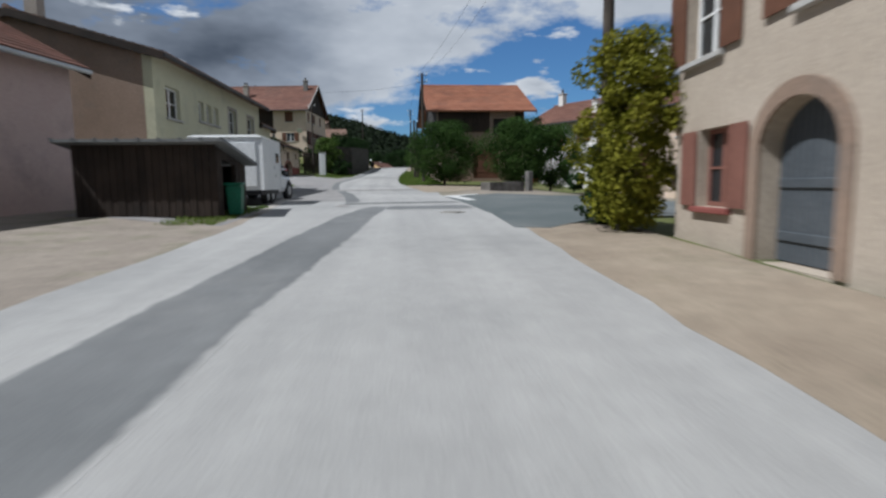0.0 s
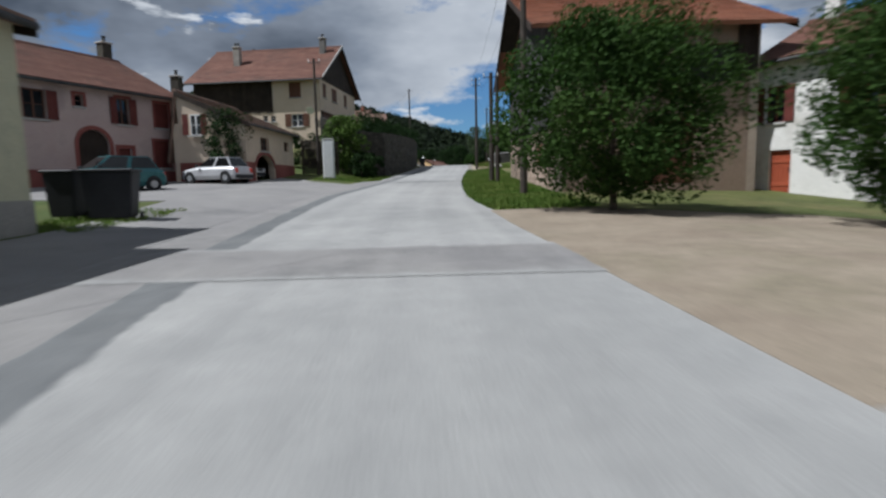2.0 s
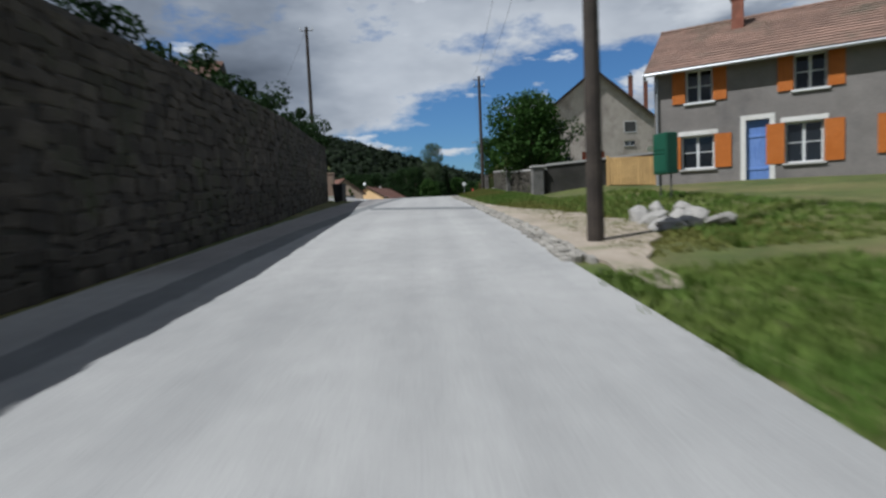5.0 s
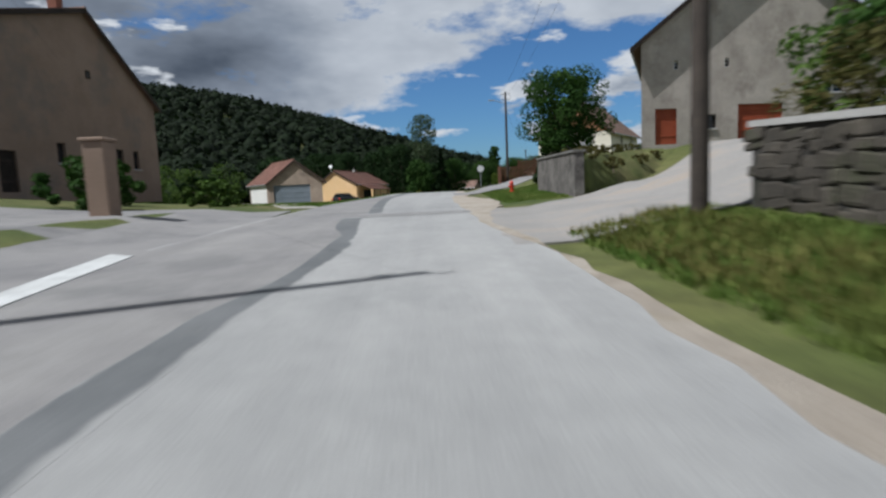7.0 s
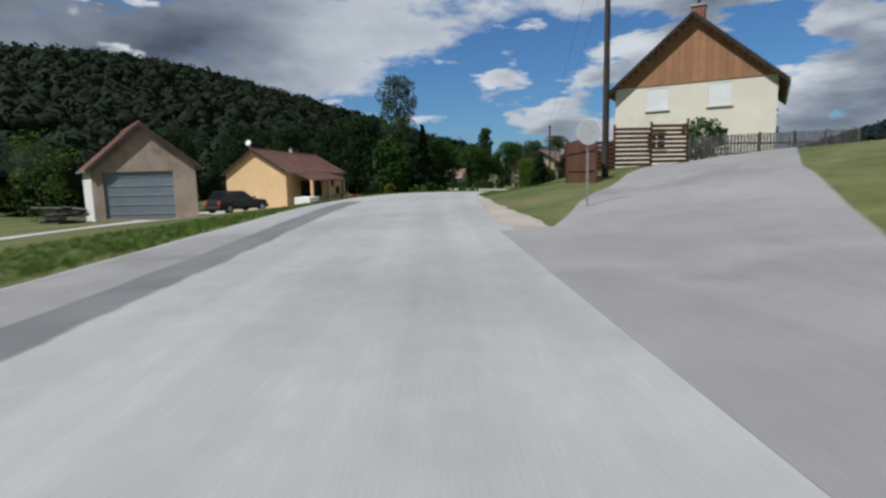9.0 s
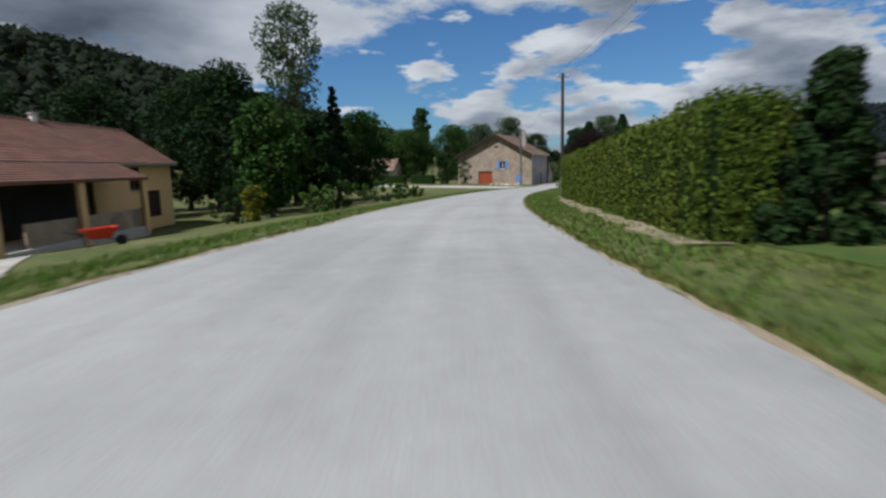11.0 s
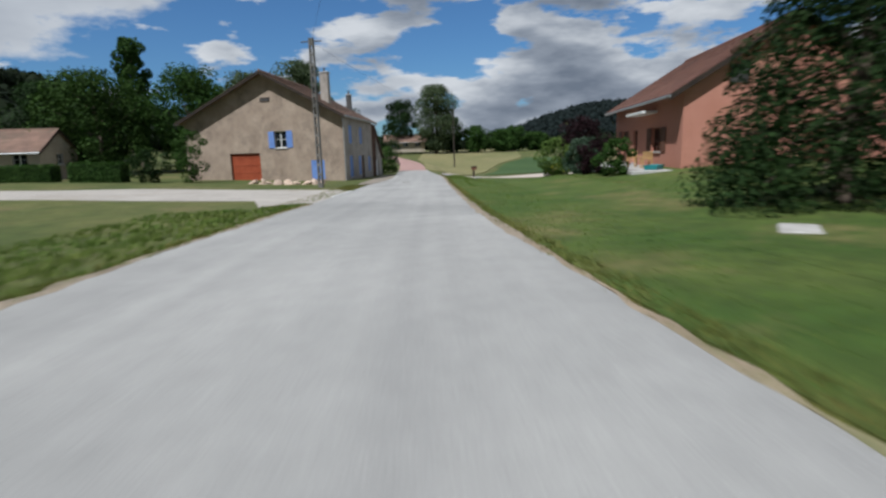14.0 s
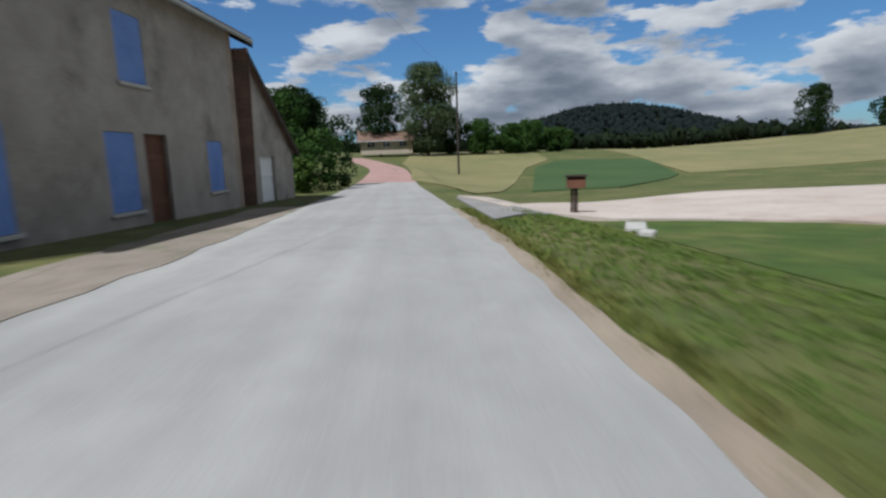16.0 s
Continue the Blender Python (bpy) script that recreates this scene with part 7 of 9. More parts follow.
def fence(name, pts, height, material, label, board=0.12, gap=0.015, post=2.0, rails=2, category="fence", horizontal=False):
    pts = [Vector((x, y, gz(x, y))) for x, y in pts]
    f = thing(name, Matrix.Translation(pts[0]), label, category)
    shared = bpy.data.meshes.new("slat")
    bm = bmesh.new()
    if horizontal:
        box(bm, 0, post, -0.012, 0.012, 0, board * 0.9)
    else:
        box(bm, -board / 2, board / 2, -0.011, 0.011, 0.04, height)
    bm.to_mesh(shared)
    bm.free()
    shared.materials.append(MAT[material])
    for a, b in zip(pts, pts[1:]):
        t = b - a
        ln = math.hypot(t.x, t.y)
        ang = math.atan2(t.y, t.x)
        n = max(1, round(ln / post))
        for i in range(n + 1):
            p = a.lerp(b, i / n) - pts[0]
            bm = bmesh.new()
            box(bm, -0.05, 0.05, -0.05, 0.05, -0.3, height + 0.08, 0.01)
            ob = part("post", bm, material, f)
            ob.matrix_local = Matrix.Translation(p) @ Matrix.Rotation(ang, 4, "Z")
        if horizontal:
            for i in range(n):
                p = a.lerp(b, i / n) - pts[0]
                z = 0.12
                while z < height:
                    ob = new("slat", shared)
                    ob.parent = f
                    ob.matrix_local = Matrix.Translation(p + Vector((0, 0, z))) @ Matrix.Rotation(ang, 4, "Z") @ Matrix.Translation((0, -0.06, 0)) @ Matrix.Diagonal((ln / n / post, 1, 1, 1))
                    z += board + gap
        else:
            for k in range(rails):
                bm = bmesh.new()
                z = height * (k + 0.7) / (rails + 0.4)
                p = a - pts[0]
                box(bm, 0, ln, 0.011, 0.05, z - 0.04, z + 0.04)
                ob = part("rail", bm, material, f)
                ob.matrix_local = Matrix.Translation(p) @ Matrix.Rotation(ang, 4, "Z")
            m = int(ln / (board + gap))
            for i in range(m):
                ob = new("slat", shared)
                ob.parent = f
                ob.matrix_local = Matrix.Translation(a.lerp(b, (i + 0.5) / m) - pts[0]) @ Matrix.Rotation(ang, 4, "Z") @ Matrix.Translation((0, -0.012, 0))
    return f


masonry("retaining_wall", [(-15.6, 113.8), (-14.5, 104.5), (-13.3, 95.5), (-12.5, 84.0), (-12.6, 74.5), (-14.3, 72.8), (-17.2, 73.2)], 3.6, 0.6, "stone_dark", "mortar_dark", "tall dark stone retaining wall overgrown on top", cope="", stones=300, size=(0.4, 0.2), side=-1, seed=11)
masonry("garden_wall", [(-3.25, 112.4), (-3.35, 122.3)], 1.3, 0.45, "stone_dark", "mortar_dark", "mossy dry stone garden wall with a flat coping", stones=150, size=(0.4, 0.2), side=-1, seed=12)
masonry("garden_wall", [(-2.5, 105.2), (-3.2, 112.2)], 1.2, 0.4, "stone_dark", "mortar_dark", "low dark stone garden wall", stones=80, size=(0.4, 0.2), side=-1, seed=13)
masonry("garden_wall", [(2.6, 104.6), (-2.4, 105.3)], 1.35, 0.4, "stone_dark", "mortar_dark", "low stone wall across the garden front", stones=60, size=(0.4, 0.2), side=1, seed=14)
masonry("concrete_wall", [(-3.3, 134.3), (-2.85, 144.4)], 1.7, 0.35, "stone_dark", "mossy_wall", "grey stained garden wall with a slab coping", stones=0, size=(0, 0), side=-1, seed=15, cope="concrete_dark")
# grassy bank held by that wall, between the drive and the big house
bank = thing("grass_bank", pose(0, 0, 0), "rough grassy earth bank above the garden wall", "bank", "", "structure")
foot = [(-3.12, 134.4), (-1.2, 136.2), (1.7, 139.4), (5.2, 144.6), (4.6, 147.5), (-2.4, 147.5), (-2.7, 144.3)]
crest = [(-3.1, 134.9, 7.3), (-1.9, 136.9, 7.35), (0.5, 140.0, 7.6), (3.3, 144.9, 7.95), (3.3, 146.6, 8.0), (-2.0, 146.4, 7.7), (-2.68, 144.2, 7.65)]
bm = bmesh.new()
low = [bm.verts.new((x, y, gz(x, y) - 0.1)) for x, y in foot]
mid = [bm.verts.new(((a[0] + c[0]) / 2, (a[1] + c[1]) / 2, gz(*a) * 0.4 + c[2] * 0.6)) for a, c in zip(foot, crest)]
high = [bm.verts.new(c) for c in crest]
for ring, nxt in ((low, mid), (mid, high)):
    for k in range(7):
        bm.faces.new((ring[k], ring[(k + 1) % 7], nxt[(k + 1) % 7], nxt[k]))
bm.faces.new(high)
bmesh.ops.triangulate(bm, faces=bm.faces[:])
bmesh.ops.subdivide_edges(bm, edges=bm.edges[:], cuts=3, use_grid_fill=True)
rng = random.Random(77)
for v in bm.verts:
    v.co += Vector((0, 0, rng.uniform(-0.05, 0.05)))
part("earth", bm, "grass", bank, smooth=True)
masonry("garden_wall", [(-1.4, 144.6), (-0.6, 152.5)], 2.1, 0.4, "stone_dark", "mortar_dark", "dark stone wall beside the grass bank", stones=60, size=(0.5, 0.25), side=-1, seed=16)
for x, y, hgt in ((-2.9, 105.2, 1.35), (-3.4, 112.3, 1.5)):
    g = thing("gate_post", pose(x, y, gz(x, y)), "square stone gate post", "gate post")
    bm = bmesh.new()
    box(bm, -0.28, 0.28, -0.28, 0.28, -0.3, hgt, 0.03)
    part("shaft", bm, "concrete_dark", g)
    bm = bmesh.new()
    box(bm, -0.34, 0.34, -0.34, 0.34, hgt, hgt + 0.1, 0.03)
    part("cap", bm, "concrete", g)
fence("board_fence", [(-17.1, 67.9), (-14.7, 68.9)], 2.5, "wood_dark", "dark weathered board fence beside the garage wing")
fence("board_fence", [(0.4, 104.5), (2.2, 103.2)], 1.35, "wood_yellow", "new pine board fence")
fence("plank_fence", [(-1.7, 175.6), (0.6, 175.6), (4.3, 175.8)], 2.0, "wood_brown", "brown horizontal plank fence", board=0.16, gap=0.05, horizontal=True)
fence("plank_fence", [(-2.0, 170.5), (-1.7, 175.4)], 1.9, "wood_brown", "brown upright board garden fence", board=0.14, gap=0.02)
fence("plank_fence", [(4.4, 175.8), (14, 177)], 1.2, "wood_grey", "low silvered picket fence", board=0.1, gap=0.08)

pillar = thing("gate_pillar", pose(-18.2, 128.8, gz(-18.2, 128.8)), "brown rendered gate pillar", "gate post")
bm = bmesh.new()
box(bm, -0.3, 0.3, -0.3, 0.3, -0.3, 2.1, 0.03)
part("shaft", bm, "plaster_brown", pillar)
bm = bmesh.new()
box(bm, -0.36, 0.36, -0.36, 0.36, 2.1, 2.2, 0.03)
part("cap", bm, "plaster_brown", pillar)

# fire hydrant on the grass bank
hy = thing("fire_hydrant", pose(-4.2, 146.8, gz(-4.2, 146.8), 0, 0, 20) @ Matrix.Scale(0.85, 4), "short red fire hydrant on the grass", "fire hydrant")
bm = bmesh.new()
chain(bm, [(0, 0, -0.05), (0, 0, 0.08), (0, 0, 0.1), (0, 0, 0.62), (0, 0, 0.64), (0, 0, 0.7), (0, 0, 0.8), (0, 0, 0.85)], [0.17, 0.17, 0.12, 0.12, 0.16, 0.16, 0.1, 0.03], 14)
part("barrel", bm, "red_paint", hy)
for a in (-1, 1):
    bm = bmesh.new()
    tube(bm, (0, 0, 0.48), (a * 0.24, 0, 0.48), 0.07, n=10)
    part("outlet", bm, "red_paint", hy)
sg = thing("road_sign", pose(-4.75, 162.9, gz(-4.75, 162.9), 0, 0, 4), "small pale sign on a slim post", "sign")
bm = bmesh.new()
tube(bm, (0, 0, -0.2), (0, 0, 2.1), 0.03, n=8)
part("post", bm, "metal", sg)
bm = bmesh.new()
tube(bm, (0, -0.035, 1.85), (0, -0.05, 1.85), 0.3, n=20)
part("plate", bm, "white_paint", sg)

# transformer cabinet by the road
cab = thing("electric_cabinet", pose(-14.1, 64.7, gz(-14.1, 64.7), 0, 0, 10), "tall white electric cabinet on the verge", "electric cabinet")
bm = bmesh.new()
box(bm, -0.36, 0.36, -0.25, 0.25, -0.1, 2.6, 0.03)
part("body", bm, "white_paint", cab)
bm = bmesh.new()
box(bm, -0.31, 0.31, -0.275, -0.25, 0.1, 2.45, 0.01)
part("door", bm, "white_paint", cab)
bm = bmesh.new()
box(bm, -0.39, 0.39, -0.28, 0.28, 2.6, 2.68, 0.02)
part("lid", bm, "concrete", cab)

# open timber shelter by the road, its roof falling away from the road's start
hut = thing("timber_shelter", pose(-7.45, 14.9, gz(-7.3, 14.9), 0, 0, 5), "dark timber roadside shelter with a single sloping roof", "shelter")
for i in range(20):
    bm = bmesh.new()
    x0 = -1.7 + i * 0.17
    box(bm, x0 + 0.006, x0 + 0.164, -1.35 + 0.01 * (i % 2), -1.315 + 0.01 * (i % 2), 0.0, 1.78)
    part("board", bm, "wood_dark", hut)
for i in range(15):
    bm = bmesh.new()
    y0 = -1.3 + i * 0.17
    if 2 <= i <= 8:
        box(bm, 1.68, 1.715, y0 + 0.006, y0 + 0.164, 1.42 - 0.015 * (i - 2), 1.72 - 0.026 * i)
    else:
        box(bm, 1.68 + 0.01 * (i % 2), 1.715 + 0.01 * (i % 2), y0 + 0.006, y0 + 0.164, 0.0, 1.72 - 0.026 * i)
    part("board", bm, "wood_dark", hut)
bm = bmesh.new()
box(bm, -1.72, -1.66, -1.3, 1.3, 0, 1.32), box(bm, -1.7, 1.7, 1.26, 1.3, 0, 1.34)
part("back", bm, "wood_dark", hut)
for y0 in (-1.3, -0.98, 0.22):
    bm = bmesh.new()
    box(bm, 1.6, 1.7, y0, y0 + 0.1, 0, 1.66 - 0.15 * (y0 + 1.3), 0.008)
    part("post", bm, "wood_dark", hut)
bm = bmesh.new()
extrude_profile(bm, [(-1.65, 1.83), (-1.65, 1.9), (1.6, 1.42), (1.6, 1.35)], -2.0, 2.0)
roof = part("roof", bm, "slate", hut, "grey weathered sheet roof")
for i in range(9):
    bm = bmesh.new()
    extrude_profile(bm, [(-1.67, 1.905), (-1.67, 1.93), (1.62, 1.445), (1.62, 1.42)], -2.0 + i * 0.49, -1.94 + i * 0.49)
    part("roof_batten", bm, "slate", roof)


def bin_box(x, y, rot, w, d, h, material, label, lid="", wheels=True, name="wheelie_bin"):
    b = thing(name, pose(x, y, gz(x, y) + 0.03, 0, 0, rot), label, "bin")
    bm = bmesh.new()
    lo, hi = 0.8, 1.0
    vs = [bm.verts.new((sx * w / 2 * k, sy * d / 2 * k, z)) for k, z in ((lo, 0.06), (hi, h)) for sx, sy in ((-1, -1), (1, -1), (1, 1), (-1, 1))]
    for q in ((3, 2, 1, 0), (4, 5, 6, 7), (0, 1, 5, 4), (1, 2, 6, 5), (2, 3, 7, 6), (3, 0, 4, 7)):
        bm.faces.new([vs[i] for i in q])
    bmesh.ops.bevel(bm, geom=bm.edges[:], offset=0.03, segments=2, affect="EDGES")
    part("body", bm, material, b)
    bm = bmesh.new()
    box(bm, -w / 2 - 0.04, w / 2 + 0.04, -d / 2 - 0.05, d / 2 + 0.03, h, h + 0.07, 0.025)
    part("lid", bm, lid or material, b)
    if wheels:
        for sx in (-1, 1):
            bm = bmesh.new()
            tube(bm, (sx * (w / 2 - 0.06), d / 2 - 0.08, 0.09), (sx * (w / 2 - 0.01), d / 2 - 0.08, 0.09), 0.1, n=12)
            part("wheel", bm, "rubber", b)
    return b


bin_box(-5.5, 14.5, 5, 0.4, 0.38, 0.82, "green_plastic", "green plastic litter bin by the shelter", wheels=False, name="litter_bin")
bin_box(-12.0, 40.7, 20, 1.1, 0.8, 1.15, "dark_plastic", "dark grey wheeled refuse bin")
bin_box(-13.1, 40.6, 10, 0.7, 0.7, 1.1, "dark_plastic", "dark grey wheeled refuse bin")
bin_box(-14.3, 112.6, -5, 0.65, 0.7, 1.1, "dark_plastic", "dark wheeled bin beside the stone wall")
bin_box(-14.6, 114.6, -5, 0.65, 0.7, 1.1, "dark_plastic", "dark wheeled bin beside the stone wall")

# stone trough
tr = thing("stone_trough", pose(3.7, 34.1, gz(3.7, 34.1), 0, 0, 30), "long grey stone water trough", "trough")
bm = bmesh.new()
loops = [[bm.verts.new((sx * x, sy * y, z)) for sx, sy in ((-1, -1), (1, -1), (1, 1), (-1, 1))] for x, y, z in ((1.3, 0.5, -0.1), (1.3, 0.5, 0.56), (1.28, 0.48, 0.58), (1.15, 0.37, 0.58), (1.12, 0.34, 0.2))]
for a, b in zip(loops, loops[1:]):
    for i in range(4):
        bm.faces.new((a[i], a[(i + 1) % 4], b[(i + 1) % 4], b[i]))
bm.faces.new(loops[-1]), bm.faces.new(loops[0][::-1])
part("basin", bm, "mossy_wall", tr)
bm = bmesh.new()
box(bm, -1.15, 1.15, -0.37, 0.37, 0.42, 0.46)
part("water", bm, "glass", tr)
bm = bmesh.new()
box(bm, 1.9, 2.25, -0.2, 0.2, -0.1, 1.25, 0.03), tube(bm, (1.9, 0, 0.95), (1.5, 0, 0.88), 0.03, n=8)
part("spout_stone", bm, "concrete_dark", tr)

# green notice box on legs
nb = thing("meter_box", pose(-0.9, 94.2, gz(-0.9, 94.2), 0, 0, -75), "dark green metal box on two legs", "post box")
bm = bmesh.new()
box(bm, -0.32, 0.32, -0.2, 0.2, 0.75, 1.95, 0.02)
part("body", bm, "green_sheet", nb)
bm = bmesh.new()
box(bm, -0.28, 0.28, -0.215, -0.2, 1.35, 1.4), box(bm, -0.28, 0.28, -0.215, -0.2, 0.82, 1.3, 0.005), box(bm, -0.28, 0.28, -0.215, -0.2, 1.46, 1.88, 0.005)
part("flap", bm, "green_sheet", nb)
for sx in (-1, 1):
    bm = bmesh.new()
    tube(bm, (sx * 0.24, 0, -0.3), (sx * 0.24, 0, 0.75), 0.025, n=8)
    part("leg", bm, "metal_dark", nb)

# fire hydrant
hy = thing("fire_hydrant", pose(-0.75, 151.2, gz(-0.75, 151.2)), "squat red fire hydrant in the grass", "hydrant")
bm = bmesh.new()
tube(bm, (0, 0, -0.1), (0, 0, 0.62), 0.17, 0.15, 14), tube(bm, (0, 0, 0.62), (0, 0, 0.78), 0.15, 0.06, 14)
part("barrel", bm, "red_paint", hy)
for sx in (-1, 1):
    bm = bmesh.new()
    tube(bm, (sx * 0.1, -0.05, 0.42), (sx * 0.3, -0.05, 0.42), 0.08, n=10)
    part("outlet", bm, "red_paint", hy)

# mailbox on a stake
mb = thing("mailbox", pose(45.3, 289.6, gz(45.3, 289.6), 0, 0, -40), "weathered wooden mailbox on a post", "mailbox")
bm = bmesh.new()
extrude_profile(bm, [(-0.2, 0.85), (0.2, 0.85), (0.2, 1.1), (0.0, 1.24), (-0.2, 1.1)], -0.28, 0.28)
part("box", bm, "wood_brown", mb)
bm = bmesh.new()
box(bm, -0.06, 0.06, -0.06, 0.06, -0.4, 0.85, 0.01), box(bm, -0.16, -0.08, -0.04, 0.04, -0.4, 0.85)
part("post", bm, "wood_dark", mb)
bm = bmesh.new()
box(bm, -0.33, 0.33, -0.26, 0.26, 1.2, 1.25, 0.01)
part("roof", bm, "wood_dark", mb)


# ---- vehicles ----
def car(x, y, rot, material, label, length=3.75, width=1.6, height=1.38, bonnet=0.3, boot=0.1, off_road=False, name="car"):
    z = gz(x, y) + 0.04
    c = thing(name, pose(x, y, z, 0, 0, rot), label, "car")
    l, w, h = length, width / 2, height
    clear = 0.34 if off_road else 0.2
    belt = h * (0.62 if not off_road else 0.6)
    bm = bmesh.new()
    xs = [-l / 2, -l / 2 + 0.1, -l / 2 + 0.45, -l * 0.18, 0, l * 0.2, l / 2 - 0.5, l / 2 - 0.12, l / 2]
    tops = [belt * 0.72, belt * 0.95, belt, belt * 1.0, belt, belt * 0.99, belt * (0.9 if not off_road else 0.98), belt * (0.82 if not off_road else 0.95), belt * 0.6]
    ws = [w * 0.86, w * 0.95, w * 0.99, w, w, w, w * 0.97, w * 0.9, w * 0.8]
    rings = []
    for xx, tt, ww in zip(xs, tops, ws):
        rings.append([bm.verts.new((xx, sy * ww * k, zz)) for sy, k, zz in ((-1, 0.9, clear), (-1, 1.0, clear + 0.2), (-1, 0.99, tt - 0.12), (-1, 0.9, tt), (1, 0.9, tt), (1, 0.99, tt - 0.12), (1, 1.0, clear + 0.2), (1, 0.9, clear))])
    for a, b in zip(rings, rings[1:]):
        for i in range(8):
            bm.faces.new((a[i], b[i], b[(i + 1) % 8], a[(i + 1) % 8]))
    bm.faces.new(rings[0]), bm.faces.new(rings[-1][::-1])
    bmesh.ops.recalc_face_normals(bm, faces=bm.faces[:])
    body = part("body", bm, material, c, smooth=False)
    # cabin
    x_back, x_front = -l / 2 + (0.25 if boot < 0.2 else boot * l), l / 2 - bonnet * l
    roof0, roof1 = x_back + 0.35, x_front - (0.75 if not off_road else 0.4)
    bm = bmesh.new()
    lo = [bm.verts.new((xx, yy, belt - 0.02)) for xx, yy in ((x_back, -w * 0.9), (x_front, -w * 0.9), (x_front, w * 0.9), (x_back, w * 0.9))]
    hi = [bm.verts.new((xx, yy, h)) for xx, yy in ((roof0, -w * 0.72), (roof1, -w * 0.72), (roof1, w * 0.72), (roof0, w * 0.72))]
    for i in range(4):
        bm.faces.new((lo[i], lo[(i + 1) % 4], hi[(i + 1) % 4], hi[i]))
    bm.faces.new(hi)
    bmesh.ops.bevel(bm, geom=[e for e in bm.edges], offset=0.05, segments=2, affect="EDGES")
    part("cabin", bm, material, body)

    def pane(name, a, b, c_, d):
        bm = bmesh.new()
        a, b, c_, d = (Vector(v) for v in (a, b, c_, d))
        n = (b - a).cross(d - a).normalized()
        mid = (a + b + c_ + d) / 4
        if n.dot(mid - Vector((0, 0, h * 0.7))) < 0:
            n = -n
        q = [bm.verts.new(mid + (v - mid) * 0.84 + n * 0.012) for v in (a, b, c_, d)]
        r = [bm.verts.new(mid + (v - mid) * 0.84 - n * 0.01) for v in (a, b, c_, d)]
        bm.faces.new(q), bm.faces.new(r[::-1])
        for i in range(4):
            bm.faces.new((q[i], r[i], r[(i + 1) % 4], q[(i + 1) % 4]))
        bmesh.ops.recalc_face_normals(bm, faces=bm.faces[:])
        part(name, bm, "car_glass", body)

    L4, H4 = [tuple(v) for v in ((x_back, -w * 0.9, belt), (x_front, -w * 0.9, belt), (x_front, w * 0.9, belt), (x_back, w * 0.9, belt))], [(roof0, -w * 0.72, h), (roof1, -w * 0.72, h), (roof1, w * 0.72, h), (roof0, w * 0.72, h)]
    pane("windscreen", L4[1], L4[2], H4[2], H4[1]), pane("rear_window", L4[3], L4[0], H4[0], H4[3])
    for i, j in ((0, 1), (2, 3)):
        mid_l = tuple((p + q) / 2 for p, q in zip(L4[i], L4[j]))
        mid_h = tuple((p + q) / 2 for p, q in zip(H4[i], H4[j]))
        pane("side_window", L4[i], mid_l, mid_h, H4[i]), pane("side_window", mid_l, L4[j], H4[j], mid_h)
    rw = 0.37 if off_road else 0.28
    for sx in (-l / 2 + 0.62, l / 2 - 0.68):
        for sy in (-1, 1):
            bm = bmesh.new()
            tube(bm, (sx, sy * (w - 0.2), rw), (sx, sy * (w + 0.01), rw), rw, n=20)
            wheel = part("wheel", bm, "rubber", c)
            bm = bmesh.new()
            tube(bm, (sx, sy * (w - 0.02), rw), (sx, sy * (w + 0.022), rw), rw * 0.62, rw * 0.55, n=16)
            part("rim", bm, "metal", wheel)
            bm = bmesh.new()
            tube(bm, (sx, sy * (w - 0.16), rw + 0.03), (sx, sy * (w + 0.004), rw + 0.03), rw + 0.06, n=20)
            part("wheel_arch", bm, "dark_plastic", body)
    for sy in (-1, 1):
        bm = bmesh.new()
        box(bm, l / 2 - 0.09, l / 2 + 0.01, sy * w * 0.62 - 0.14, sy * w * 0.62 + 0.14, belt * 0.66, belt * 0.82, 0.02)
        part("headlight", bm, "white_pvc", body)
        bm = bmesh.new()
        box(bm, -l / 2 - 0.01, -l / 2 + 0.08, sy * w * 0.7 - 0.1, sy * w * 0.7 + 0.1, belt * 0.6, belt * 0.9, 0.02)
        part("tail_light", bm, "red_paint", body)
        bm = bmesh.new()
        box(bm, x_front - 0.25, x_front - 0.1, sy * (w + 0.08) - 0.07, sy * (w + 0.08) + 0.07, belt + 0.02, belt + 0.16, 0.03)
        part("mirror", bm, "dark_plastic", body)
    for xx in (l / 2, -l / 2):
        bm = bmesh.new()
        box(bm, xx - 0.08, xx + 0.08, -w * 0.86, w * 0.86, clear + 0.03, clear + 0.24, 0.04)
        part("bumper", bm, "dark_plastic", body)
    bm = bmesh.new()
    box(bm, l / 2 - 0.03, l / 2 + 0.025, -w * 0.4, w * 0.4, belt * 0.62, belt * 0.8, 0.01)
    part("grille", bm, "dark_plastic", body)
    return c


car(-18.25, 57.5, 165, "silver_paint", "pale silver hatchback parked in the yard", 3.75, 1.6, 1.38)
car(-19.3, 50.4, 240, "teal_paint", "teal estate car parked by the farmhouse", 4.1, 1.7, 1.5, bonnet=0.27)
car(-19.45, 61.8, 0, "white_paint", "white car parked inside the arched garage", 3.6, 1.6, 1.35)
car(-7.75, 23.4, 88, "white_paint", "white off-road vehicle hitched to a trailer", 3.4, 1.75, 1.65, bonnet=0.3, off_road=True)
car(-21.0, 187.0, 60, "black_paint", "black car parked in the gravel yard", 4.1, 1.7, 1.4)

